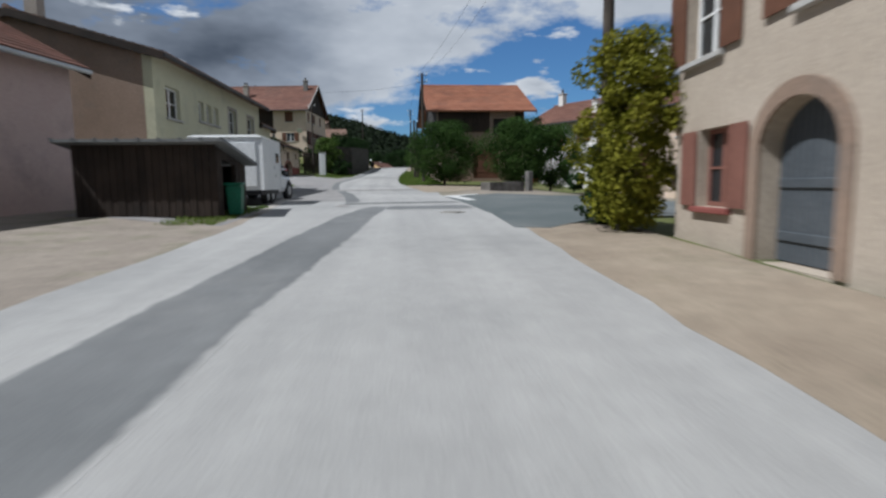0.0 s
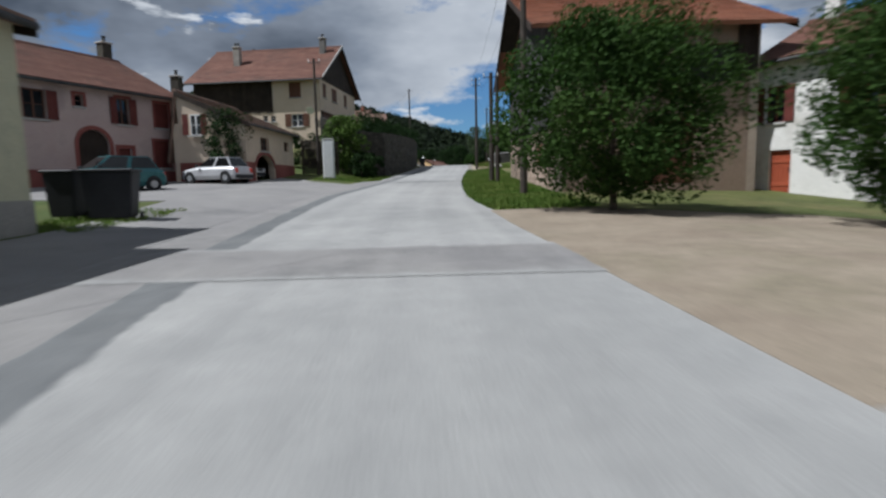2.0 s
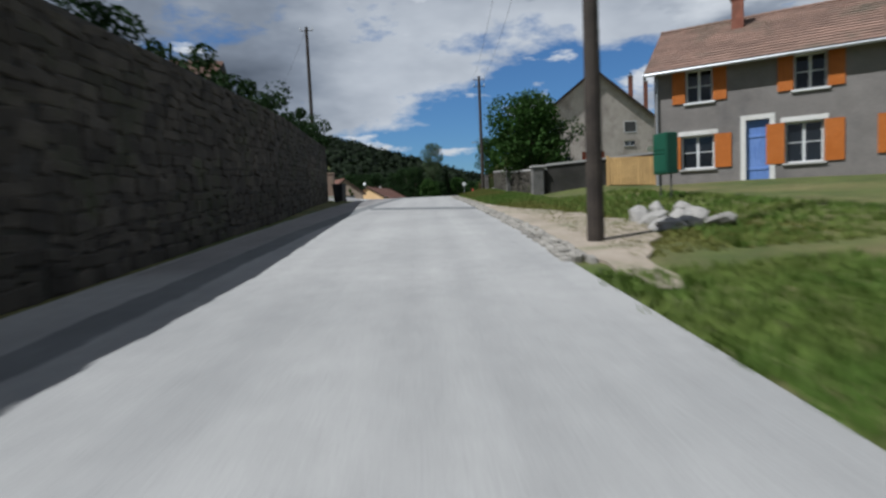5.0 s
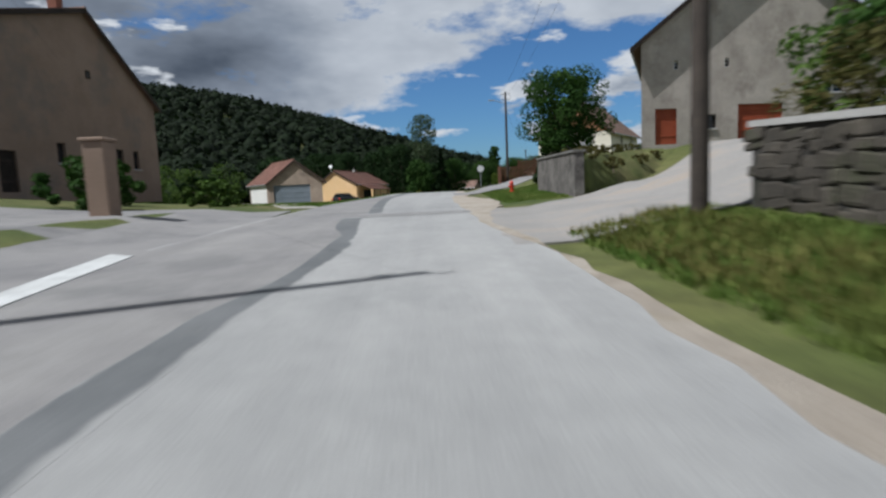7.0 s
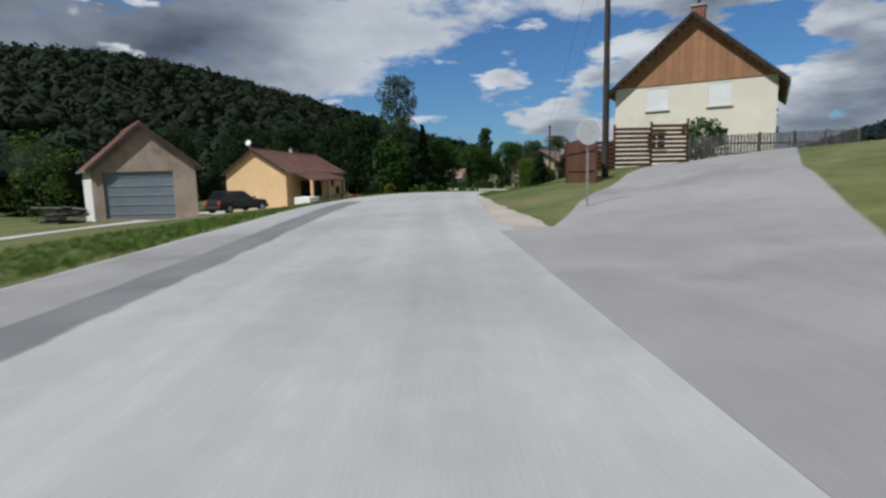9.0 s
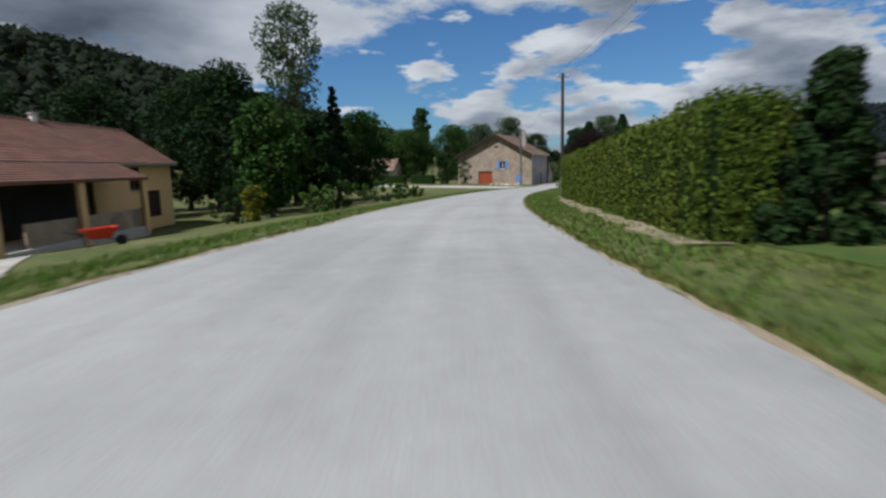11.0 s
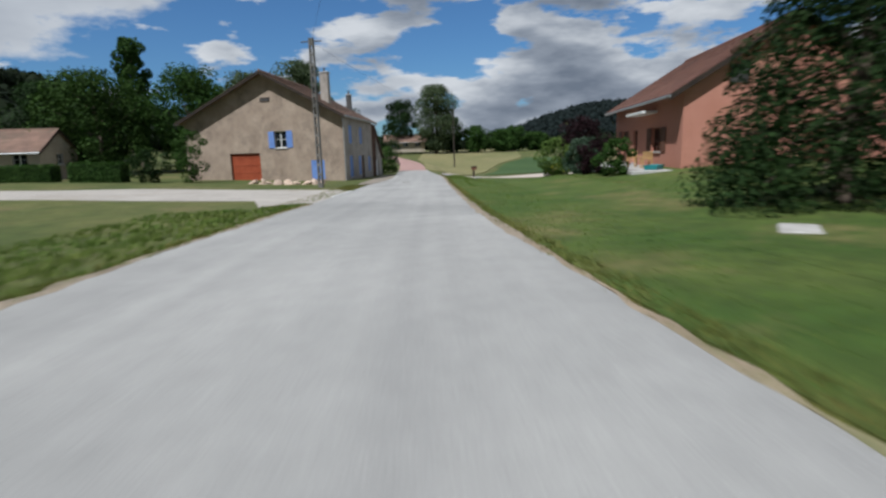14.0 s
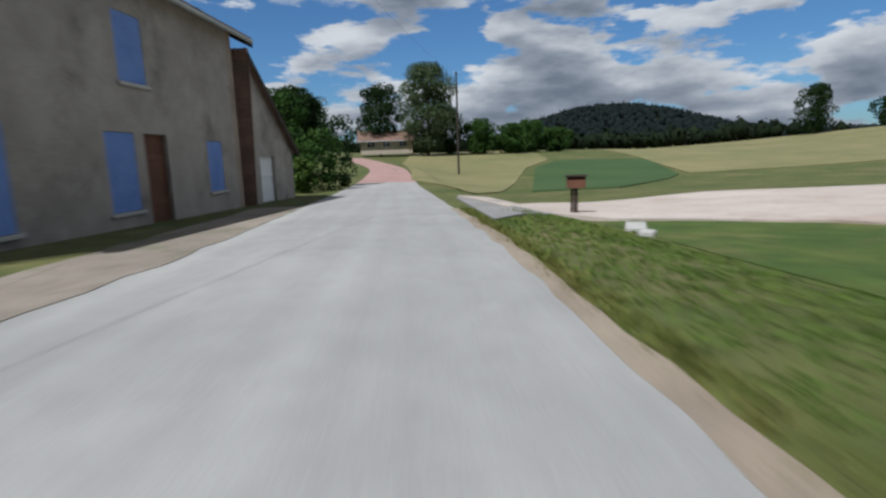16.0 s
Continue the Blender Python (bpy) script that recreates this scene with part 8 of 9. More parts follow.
# white box trailer
tl = thing("box_trailer", pose(-7.4, 19.95, gz(-7.4, 19.95) + 0.03, 0, 0, 95), "tall white box trailer with rounded roof edges and a small window", "trailer")
bm = bmesh.new()
extrude_profile(bm, [(-1.2, 0.5), (1.2, 0.5), (1.2, 2.2), (1.16, 2.3), (1.05, 2.36), (-1.05, 2.36), (-1.16, 2.3), (-1.2, 2.2)], -1.4, 1.4)
body = part("body", bm, "white_paint", tl)
bm = bmesh.new()
box(bm, -1.46, 1.44, -1.22, 1.22, 2.26, 2.31, 0.02)
part("roof_rail", bm, "white_pvc", body)
for y in (-1.22, 1.18):
    for xx in (-1.42, 1.36):
        bm = bmesh.new()
        box(bm, xx, xx + 0.06, y, y + 0.04, 0.5, 2.28)
        part("trim_strip", bm, "white_pvc", body)
bm = bmesh.new()
box(bm, 0.62, 1.12, -1.215, -1.19, 1.5, 1.86, 0.01)
part("window", bm, "car_glass", body)
bm = bmesh.new()
box(bm, -1.44, -1.4, -0.98, 0.98, 0.62, 2.1, 0.01)
part("ramp_door", bm, "white_paint", body)
for y in (0.15, 0.5):
    bm = bmesh.new()
    tube(bm, (-1.49, y, 0.35), (-1.49, y, 2.2), 0.02, n=6)
    part("ladder_rail", bm, "metal", body)
for i in range(6):
    bm = bmesh.new()
    tube(bm, (-1.49, 0.15, 0.5 + 0.3 * i), (-1.49, 0.5, 0.5 + 0.3 * i), 0.014, n=6)
    part("ladder_rung", bm, "metal", body)
for i in range(5):
    bm = bmesh.new()
    box(bm, -1.452, -1.44, -0.6 + 0.12 * i, -0.53 + 0.12 * i, 1.1 + 0.03 * (i % 2), 1.2 + 0.03 * (i % 2))
    part("lettering_bar", bm, "dark_plastic", body)
for xx, zz in ((0.3, 1.25), (0.45, 0.95)):
    bm = bmesh.new()
    box(bm, xx, xx + 0.14, -1.208, -1.2, zz, zz + 0.12)
    part("lettering_bar", bm, "metal", body)
bm = bmesh.new()
box(bm, -1.38, 1.38, -1.12, 1.12, 0.34, 0.5, 0.02)
part("chassis", bm, "dark_plastic", tl)
for sx in (-0.42, 0.36):
    for sy in (-1, 1):
        bm = bmesh.new()
        tube(bm, (sx, sy * 0.9, 0.31), (sx, sy * 1.1, 0.31), 0.31, n=18)
        wheel = part("wheel", bm, "rubber", tl)
        bm = bmesh.new()
        tube(bm, (sx, sy * 1.06, 0.31), (sx, sy * 1.115, 0.31), 0.18, n=14)
        part("rim", bm, "metal", wheel)
bm = bmesh.new()
tube(bm, (1.4, 0, 0.45), (2.6, 0, 0.5), 0.06, n=8)
part("drawbar", bm, "metal_dark", tl)

# pale slabs on the lawn by the mailbox
for x, y, r, w, d in ((42.9, 285.3, 40, 1.1, 0.45), (41.9, 284.2, 30, 0.4, 0.3)):
    sb = thing("concrete_slab", pose(x, y, gz(x, y) + 0.03, 0, 0, r), "pale concrete slab lying in the grass", "slab")
    bm = bmesh.new()
    box(bm, -w / 2, w / 2, -d / 2, d / 2, -0.05, 0.1, 0.02)
    part("slab", bm, "concrete", sb)

# ---- yard clutter ----
wp = thing("log_pile", pose(9.2, 199.6, gz(9.2, 199.6), 0, 0, 60), "stack of split grey firewood", "log pile")
rng = random.Random(8)
log_meshes = []
for k in range(4):
    bm = bmesh.new()
    tube(bm, (0, -0.5, 0), (0, 0.5, 0), 0.12, 0.11, 7)
    me = bpy.data.meshes.new("log")
    bm.to_mesh(me)
    bm.free()
    me.materials.append(MAT["wood_cut"])
    log_meshes.append(me)
for r in range(8):
    for i in range(14):
        ob = new("log", rng.choice(log_meshes))
        ob.parent = wp
        ob.matrix_local = pose(-1.5 + i * 0.23 + 0.11 * (r % 2), rng.uniform(-.08, .08), 0.12 + r * 0.205, 0, rng.uniform(0, 360), rng.uniform(-4, 4))
pool = thing("paddling_pool", pose(26.6, 231.2, gz(26.6, 231.2)), "round bright blue paddling pool on the lawn", "pool")
bm = bmesh.new()
tube(bm, (0, 0, -0.05), (0, 0, 0.5), 0.98, 0.95, 24)
part("basin", bm, "blue_plastic", pool)
bm = bmesh.new()
chain(bm, [(0.96 * math.cos(math.pi * i / 12), 0.96 * math.sin(math.pi * i / 12), 0.5) for i in range(24)], 0.06, 6, True)
part("rim", bm, "blue_plastic", pool)
wb = thing("wheelbarrow", pose(-15.2, 205.5, gz(-15.2, 205.5), 0, 0, 40), "red wheelbarrow before the porch", "wheelbarrow")
bm = bmesh.new()
vs = [bm.verts.new(p) for p in ((-0.25, -0.2, 0.3), (0.35, -0.2, 0.3), (0.35, 0.2, 0.3), (-0.25, 0.2, 0.3), (-0.5, -0.36, 0.65), (0.6, -0.36, 0.7), (0.6, 0.36, 0.7), (-0.5, 0.36, 0.65))]
for q in ((3, 2, 1, 0), (0, 1, 5, 4), (1, 2, 6, 5), (2, 3, 7, 6), (3, 0, 4, 7)):
    bm.faces.new([vs[i] for i in q])
part("tray", bm, "red_paint", wb)
bm = bmesh.new()
tube(bm, (0.75, -0.05, 0.18), (0.75, 0.05, 0.18), 0.18, n=14)
part("wheel", bm, "rubber", wb)
for s in (-1, 1):
    for name, p, q in (("handle", (0.75, s * 0.08, 0.18), (-0.9, s * 0.28, 0.6)), ("leg", (-0.35, s * 0.25, 0.45), (-0.4, s * 0.25, 0.0))):
        bm = bmesh.new()
        tube(bm, p, q, 0.02, n=6)
        part(name, bm, "metal_dark", wb)
slab = thing("stone_slab", pose(21.6, 243.9, gz(21.6, 243.9), 0, 0, 30), "flat pale slab in the lawn", "slab")
bm = bmesh.new()
box(bm, -0.5, 0.5, -0.3, 0.3, -0.05, 0.07, 0.02)
part("block", bm, "concrete", slab)
for i, (x, y) in enumerate(((22.0, 285.0), (22.9, 283.8), (23.8, 282.6), (24.5, 281.8), (21.2, 286.0), (25.3, 281.0), (22.6, 283.4), (23.4, 283.0), (24.9, 280.9), (21.8, 284.4))):
    st = thing("rock", pose(x, y, gz(x, y), 5, 8 * i, 40 * i), "rough pale boulder by the house wall", "rock", "rocks by the stone house")
    bm = bmesh.new()
    bmesh.ops.create_icosphere(bm, subdivisions=2, radius=0.42)
    rr = random.Random(i)
    for v in bm.verts:
        v.co *= rr.uniform(0.82, 1.12)
        v.co.z *= 0.55
        v.co.x *= 1.3
    part("boulder", bm, "stone", st)
# stone steps and rubble before the grey house
for i in range(9):
    x, y = -3.4 + 0.45 * (i % 3), 87.8 + 0.7 * (i // 3) + 0.2 * (i % 2)
    st = thing("rock", pose(x, y, gz(x, y) + 0.08, 0, 10 * i, 50 * i), "grey rubble stone on the grass", "rock", "rubble by the pole")
    bm = bmesh.new()
    bmesh.ops.create_icosphere(bm, subdivisions=2, radius=0.26)
    rr = random.Random(20 + i)
    for v in bm.verts:
        v.co *= rr.uniform(0.8, 1.15)
        v.co.z *= 0.6
        v.co.x *= 1.4
    part("boulder", bm, "plinth", st)


# garden chairs on the terrace of the salmon house
def garden_chair(x, y, rot, z):
    c = thing("garden_chair", pose(x, y, z, 0, 0, rot), "yellow pine garden chair on the terrace", "chair", "chairs on the terrace")
    for sx in (-1, 1):
        for sy in (-1, 1):
            bm = bmesh.new()
            box(bm, sx * 0.24 - 0.025, sx * 0.24 + 0.025, sy * 0.22 - 0.025, sy * 0.22 + 0.025, 0, 0.95 if sy > 0 else 0.6)
            part("leg", bm, "wood_yellow", c)
        bm = bmesh.new()
        box(bm, sx * 0.24 - 0.03, sx * 0.24 + 0.03, -0.28, 0.22, 0.6, 0.63)
        part("armrest", bm, "wood_yellow", c)
    for k in range(5):
        bm = bmesh.new()
        box(bm, -0.26, 0.26, -0.24 + k * 0.095, -0.16 + k * 0.095, 0.4, 0.425)
        part("seat_slat", bm, "wood_yellow", c)
    for k in range(4):
        bm = bmesh.new()
        box(bm, -0.24, 0.24, 0.2, 0.225, 0.52 + k * 0.11, 0.6 + k * 0.11)
        part("back_slat", bm, "wood_yellow", c)
    return c


garden_chair(39.0, 262.0, 40, 4.14)
garden_chair(39.8, 263.2, -60, 4.14)
garden_chair(38.2, 260.8, 150, 4.14)
tub = thing("plastic_tub", pose(36.9, 259.2, 4.14, 0, 0, 20), "low teal plastic tub on the terrace", "tub")
bm = bmesh.new()
loops = [[bm.verts.new((sx * x, sy * y, z)) for sx, sy in ((-1, -1), (1, -1), (1, 1), (-1, 1))] for x, y, z in ((0.5, 0.3, 0), (0.6, 0.38, 0.25), (0.56, 0.34, 0.25), (0.47, 0.27, 0.04))]
for a, b in zip(loops, loops[1:]):
    for i in range(4):
        bm.faces.new((a[i], a[(i + 1) % 4], b[(i + 1) % 4], b[i]))
bm.faces.new(loops[-1]), bm.faces.new(loops[0][::-1])
part("shell", bm, "teal_plastic", tub)

# firewood and planks beside the garage
heap = thing("wood_heap", pose(-33.9, 189.6, gz(-33.9, 189.6), 0, 0, 15), "untidy heap of pale planks and logs by the garage", "wood heap")
rng = random.Random(33)
for i in range(26):
    bm = bmesh.new()
    ln = rng.uniform(0.9, 2.2)
    if i % 3:
        box(bm, -ln / 2, ln / 2, -0.09, 0.09, -0.025, 0.025)
        nm, mt = "plank", "wood_grey"
    else:
        tube(bm, (-ln / 2, 0, 0), (ln / 2, 0, 0), 0.1, 0.09, 8)
        nm, mt = "log", "wood_cut"
    ob = part(nm, bm, mt, heap)
    ob.matrix_local = pose(rng.uniform(-1.0, 1.0), rng.uniform(-0.4, 0.4), 0.08 + 0.045 * i, rng.uniform(-8, 8), rng.uniform(-10, 10), rng.uniform(-35, 35))


# ---- trees and hedges ----
shrub(3.4, 9.9, 3.6, 1.9, "tall yellow-green climbing shrub against the house corner", "leaf_yellow", 15000, 0.1, 3, clumps=80)
shrub(3.3, 11.2, 1.7, 1.3, "dark shrub by the house corner", "leaf_dark", 1500, 0.16, 4)
tree(0.15, 42.4, 4.8, 5.9, "round bushy lime tree by the barn", "leaf_mid", 0.15, 30000, 0.125, 80, 11)
tree(5.4, 39.4, 4.9, 4.7, "round bushy lime tree by the trough", "leaf_mid", 0.15, 28000, 0.125, 80, 12)
tree(8.0, 41.0, 4.8, 4.5, "round bushy lime tree by the farmhouse", "leaf_mid", 0.15, 24000, 0.13, 70, 13)
shrub(-18.35, 58.75, 4.2, 2.9, "dark climbing shrub on the farmhouse wall", "leaf_dark", 4200, 0.17, 14, clumps=30)
tree(-14.9, 71.0, 4.3, 3.3, "yellow-green ornamental tree before the terrace", "leaf_light", 0.12, 4200, 0.24, 40, 15)
shrub(-12.9, 68.8, 1.8, 3.0, "dark shrubs on the bank", "leaf_dark", 2200, 0.2, 16)
shrub(-13.2, 71.6, 1.9, 3.0, "dark shrubs on the bank", "leaf_dark", 2200, 0.2, 17)
for i in range(14):
    s = 77.0 + i * 2.75
    p = at(s, -6.2 - 0.25 * (i % 3))
    shrub(p.x - 1.1, p.y, 2.1 + 0.3 * (i * 7 % 4), 3.7, "dark shrubs overhanging the retaining wall", "leaf_dark", 1700, 0.22, 300 + i, z=p.z + 2.75)
for i, (x, y, z, h, w) in enumerate(((-2.6, 135.8, 7.15, 0.55, 1.3), (-1.6, 137.6, 7.25, 0.6, 1.5), (-2.3, 140.0, 7.4, 0.5, 1.4), (0.2, 140.6, 7.5, 0.55, 1.6), (-0.8, 143.0, 7.6, 0.6, 1.7), (1.9, 143.6, 7.75, 0.5, 1.4), (-1.3, 136.4, 6.8, 0.45, 0.9), (0.9, 139.4, 7.0, 0.45, 1.0), (2.8, 142.3, 7.3, 0.45, 1.0))):
    shrub(x, y, h, w, "tall dry weeds on the grassy bank", "leaf_dry", 900, 0.12, 400 + i, name="weeds", z=z)
for i, (x, y, h) in enumerate(((1.3, 184.6, 1.7), (2.9, 186.4, 1.5))):
    shrub(x, y, h, 2.2, "dark overgrown shrub beside the white house", "leaf_dark", 1900, 0.15, 420 + i)
tree(-2.2, 111.0, 5.4, 5.6, "leafy garden tree behind the wall", "leaf", 0.16, 9000, 0.24, 60, 41, z=gz(-2.2, 111))
tree(-1.0, 116.8, 4.6, 4.2, "dark garden tree behind the stone wall", "leaf_dark", 0.1, 7000, 0.24, 46, 42)
for i, (x, y) in enumerate(((-2.3, 114.2), (-2.4, 116.6), (-2.3, 119.0), (-2.4, 121.4))):
    shrub(x, y, 2.1 + 0.25 * (i % 2), 1.9, "dry olive garden shrub behind the stone wall", "leaf_dry", 2000, 0.13, 270 + i)
shrub(-0.5, 121.5, 3.2, 3.6, "green overgrown garden shrub", "leaf", 2400, 0.22, 43)
shrub(0.5, 125.0, 3.0, 3.6, "dry overgrown garden shrub", "leaf_light", 2200, 0.22, 44)
tree(-1.4, 145.2, 5.0, 5.0, "round leafy tree on the bank behind the stained wall", "leaf", 0.14, 14000, 0.19, 60, 45, z=7.5)
shrub(-18.5, 71.4, 2.6, 4.2, "dark shrubs below the tall house", "leaf_dark", 2200, 0.2, 252)
tree(-0.9, 151.5, 4.5, 2.2, "dark conifer by the wall", "leaf_dark", 0.04, 4200, 0.2, 40, 46, shape="cone")
shrub(0.6, 154.0, 3.6, 2.6, "dark shrub beside the bank", "leaf_dark", 2400, 0.2, 47)
shrub(6.6, 178.5, 2.2, 2.6, "shrub at the garden fence", "leaf", 1500, 0.2, 48)
tree(19, 196, 6.5, 6, "garden tree beside the house on the rise", "leaf_dark", 0.2, 4500, 0.3, 40, 49)
for i, (x, y, h, w, m) in enumerate(((-21, 133, 1.6, 3.4, "leaf"), (-19.5, 140, 1.3, 3.0, "leaf_light"), (-23.5, 137, 2.0, 3.6, "leaf"), (-24, 150, 1.6, 3.2, "leaf_light"), (-27, 156, 2.4, 3.6, "leaf"), (-33, 160, 3.2, 4.4, "leaf_light"), (-40, 172, 6.2, 6, "leaf_light"), (-44, 182, 7, 7, "leaf_light"), (-37, 176, 5.4, 5, "leaf_light"), (-42, 200, 8, 7, "leaf_light"))):
    shrub(x, y, h, w, "rough shrubs in the meadow", m, 1800, 0.24, 60 + i)

# trees left of the bend
BEND = [(-11.5, 247.0, 21.0, 7.0, "leaf_poplar", "tall", "tall pale poplar above the other trees"), (-16.5, 238.0, 13.5, 7.5, "leaf_dark", "round", "dark broadleaf tree in the hollow"), (-19.5, 245.5, 14.0, 8.0, "leaf_dark", "round", "dark broadleaf tree in the hollow"),
        (-23.5, 250, 13.0, 8.0, "leaf_dark", "round", "dark broadleaf tree in the hollow"), (-7.0, 250.0, 13.0, 4.6, "leaf_dark", "cone", "dark spruce among the broadleaf trees"), (-4.0, 254.0, 10.5, 7.0, "leaf", "round", "leafy tree by the meadow"),
        (-12.5, 232.0, 9.5, 6.0, "leaf", "round", "leafy tree in the hollow"), (-28.5, 240, 12.5, 8.0, "leaf_dark", "round", "dark tree behind the apricot house"), (-34, 232, 12, 8, "leaf_dark", "round", "dark tree behind the apricot house"), (-33, 248, 13, 8, "leaf_dark", "round", "dark tree behind the apricot house"), (-41, 226, 11, 8, "leaf_dark", "round", "dark tree behind the apricot house"), (-9.5, 241, 9, 5.5, "leaf_dark", "round", "dark tree in the hollow")]
for i, (x, y, h, w, m, sh, lab) in enumerate(BEND):
    tree(x, y, h, w, lab, m, 0.12, 7500, 0.42, 52, 80 + i, shape=sh)
for i, (x, y, h, w, m) in enumerate(((-6.6, 233, 2.4, 3.2, "leaf"), (-3.0, 238.5, 2.2, 4.0, "leaf"), (-8.5, 226, 2.0, 3.0, "leaf_light"), (-0.5, 243.5, 1.6, 3.0, "leaf"), (-12.2, 220, 2.2, 1.8, "leaf_yellow"), (-14, 224, 2.6, 3.4, "leaf_dark"), (1.5, 246, 1.2, 2.2, "leaf_light"))):
    shrub(x, y, h, w, "meadow shrub below the road", m, 1700, 0.2, 100 + i)

# clipped hedge and dark garden trees on the right
hedge([(0.0, 192.9), (2.6, 201.0), (4.6, 207.5), (7.3, 216.4), (8.4, 219.4)], 2.55, 1.5, "tall clipped yellow-green hedge beside the road", leaves=64000, size=0.1)
# this dark conifer is added to give the hedge end its shade
tree(0.75, 192.2, 3.0, 1.7, "added dark conifer standing for the shaded end of the hedge", "leaf_dark", 0.03, 6000, 0.16, 46, 120, shape="cone", trunk_r=0.06)
tree(13.3, 226.0, 4.9, 4.6, "purple-leaved ornamental tree by the road", "leaf_purple", 0.14, 16000, 0.12, 46, 121)
tree(13.2, 228.4, 5.2, 3.2, "dark leafy tree by the road", "leaf_dark", 0.08, 15000, 0.13, 44, 122)
tree(15.2, 231.6, 6.2, 4.4, "tall dark spruce overhanging the verge", "leaf_dark", 0.03, 26000, 0.15, 110, 123, shape="cone")
tree(17.3, 235.2, 6.4, 4.5, "tall dark spruce overhanging the verge", "leaf_dark", 0.03, 26000, 0.15, 110, 124, shape="cone")
tree(19.6, 231.5, 5.6, 6, "dark garden tree behind the spruces", "leaf_dark", 0.1, 8000, 0.3, 55, 125)
tree(14.6, 226.0, 4.6, 5, "dark garden tree behind the spruces", "leaf_dark", 0.1, 8000, 0.3, 55, 126)
tree(22.5, 238.0, 5.6, 5.5, "dark garden tree beside the lawn", "leaf_dark", 0.06, 8000, 0.28, 55, 127)
shrub(14.3, 235.4, 1.1, 1.35, "pale flowering shrub under the spruces", "flower_pale", 2200, 0.1, 128)
shrub(16.2, 237.8, 1.0, 1.3, "pale flowering shrub by the verge", "flower_pale", 1200, 0.12, 129)
tree(26.0, 245.2, 8.4, 5.8, "broad dark spruce at the corner of the lawn", "leaf_dark", 0.02, 30000, 0.15, 120, 260, shape="cone")
tree(29.0, 242.6, 6.5, 6.0, "dark leafy tree at the corner of the lawn", "leaf_dark", 0.05, 16000, 0.17, 60, 261)
tree(36.9, 264.4, 2.2, 2.2, "weeping blue-green conifer on the lawn", "leaf_blue", 0.05, 5200, 0.16, 40, 130)
shrub(36.3, 266.5, 2.4, 2.5, "yellow-green rounded shrub on the lawn", "leaf_light", 2600, 0.16, 131)
shrub(36.4, 262.9, 2.0, 2.4, "reddish shrub before the terrace", "leaf_purple", 2000, 0.15, 132)
shrub(35.0, 260.2, 2.0, 2.8, "dark shrub at the corner of the lawn", "leaf", 2400, 0.17, 133)
tree(43.0, 270.9, 4.4, 3.8, "purple-leaved garden tree beside the salmon house", "leaf_purple", 0.12, 5200, 0.2, 44, 136)
shrub(41.0, 271.6, 1.0, 1.6, "low shrub with yellow flowers", "flower_yellow", 900, 0.1, 137)
shrub(42.6, 273.2, 1.2, 2.0, "low shrub with yellow flowers", "flower_yellow", 900, 0.1, 138)

# round the stone house and beyond
for i, (x, y, h, w, m) in enumerate(((17.2, 291.6, 4.6, 3.2, "leaf"), (14.2, 296, 3.0, 3.6, "leaf_dark"), (43.6, 308.6, 3.6, 3.0, "leaf"), (46.2, 313.0, 4.8, 4.0, "leaf_dark"), (42.6, 312.5, 6.2, 5.0, "leaf"), (41.8, 306.6, 2.0, 1.6, "leaf_light"))):
    shrub(x, y, h, w, "garden shrub beside the stone house", m, 2200, 0.22, 140 + i)
hedge([(1.0, 305.6), (6.6, 302.2)], 1.6, 1.5, "low clipped dark green hedge by the drive", "leaf", 6000, 0.16, 21)
hedge([(8.0, 301.3), (12.2, 298.4)], 1.8, 1.5, "low clipped dark green hedge by the drive", "leaf", 5000, 0.16, 22)
for i, (x, y, h, w, m, sh) in enumerate(((36, 322, 15, 9, "leaf_poplar", "round"), (29, 326, 13.5, 8, "leaf_poplar", "tall"), (14.9, 330.4, 18, 4.2, "leaf", "tall"), (10, 318, 12, 12, "leaf_mid", "round"), (20.5, 319.5, 13, 10, "leaf", "round"), (27, 342, 13, 9, "leaf", "round"), (4, 334, 12, 9, "leaf_dark", "round"), (48, 330, 8, 6, "leaf_dark", "round"), (-8, 338, 12, 9, "leaf_dark", "round"), (-20, 330, 13, 9, "leaf_dark", "round"))):
    tree(x, y, h, w, "tall leafy tree behind the stone house", m, 0.1, 11000, 0.45, 60, 160 + i, shape=sh)
tree(95, 386, 20, 12, "tall pale birch beside the far road", "leaf_poplar", 0.08, 20000, 0.5, 90, 180)
tree(88, 396, 16, 11, "dark leafy tree behind the bungalow", "leaf_dark", 0.1, 9000, 0.6, 56, 181)
tree(74, 408, 14, 12, "dark leafy tree behind the bungalow", "leaf_dark", 0.1, 9000, 0.6, 56, 182)
tree(62, 404, 12, 11, "dark leafy tree behind the bungalow", "leaf_dark", 0.1, 9000, 0.6, 56, 183)
for i, (x, y, h, w) in enumerate(((108, 384, 8, 9), (116, 382, 7, 9), (124, 386, 8, 10), (104, 392, 11, 9), (132, 384, 6, 9))):
    tree(x, y, h, w, "round dark tree at the field edge", "leaf", 0.06, 7000, 0.5, 50, 190 + i)
tree(285, 395, 20, 14, "lone round tree on the field ridge", "leaf_dark", 0.1, 8000, 0.8, 50, 200)
tree(312, 380, 12, 13, "small tree on the field ridge", "leaf_dark", 0.12, 2500, 0.9, 34, 201)

# far woods on the hills
rng = np.random.RandomState(7)


def scatter(n, fx, fy, lo, hi, keep):
    x, y = rng.uniform(*fx, n), rng.uniform(*fy, n)
    k = keep(x, y)
    x, y = x[k], y[k]
    z = heights(x, y)
    return np.stack([x, y, z], 1), rng.uniform(lo, hi, len(x))


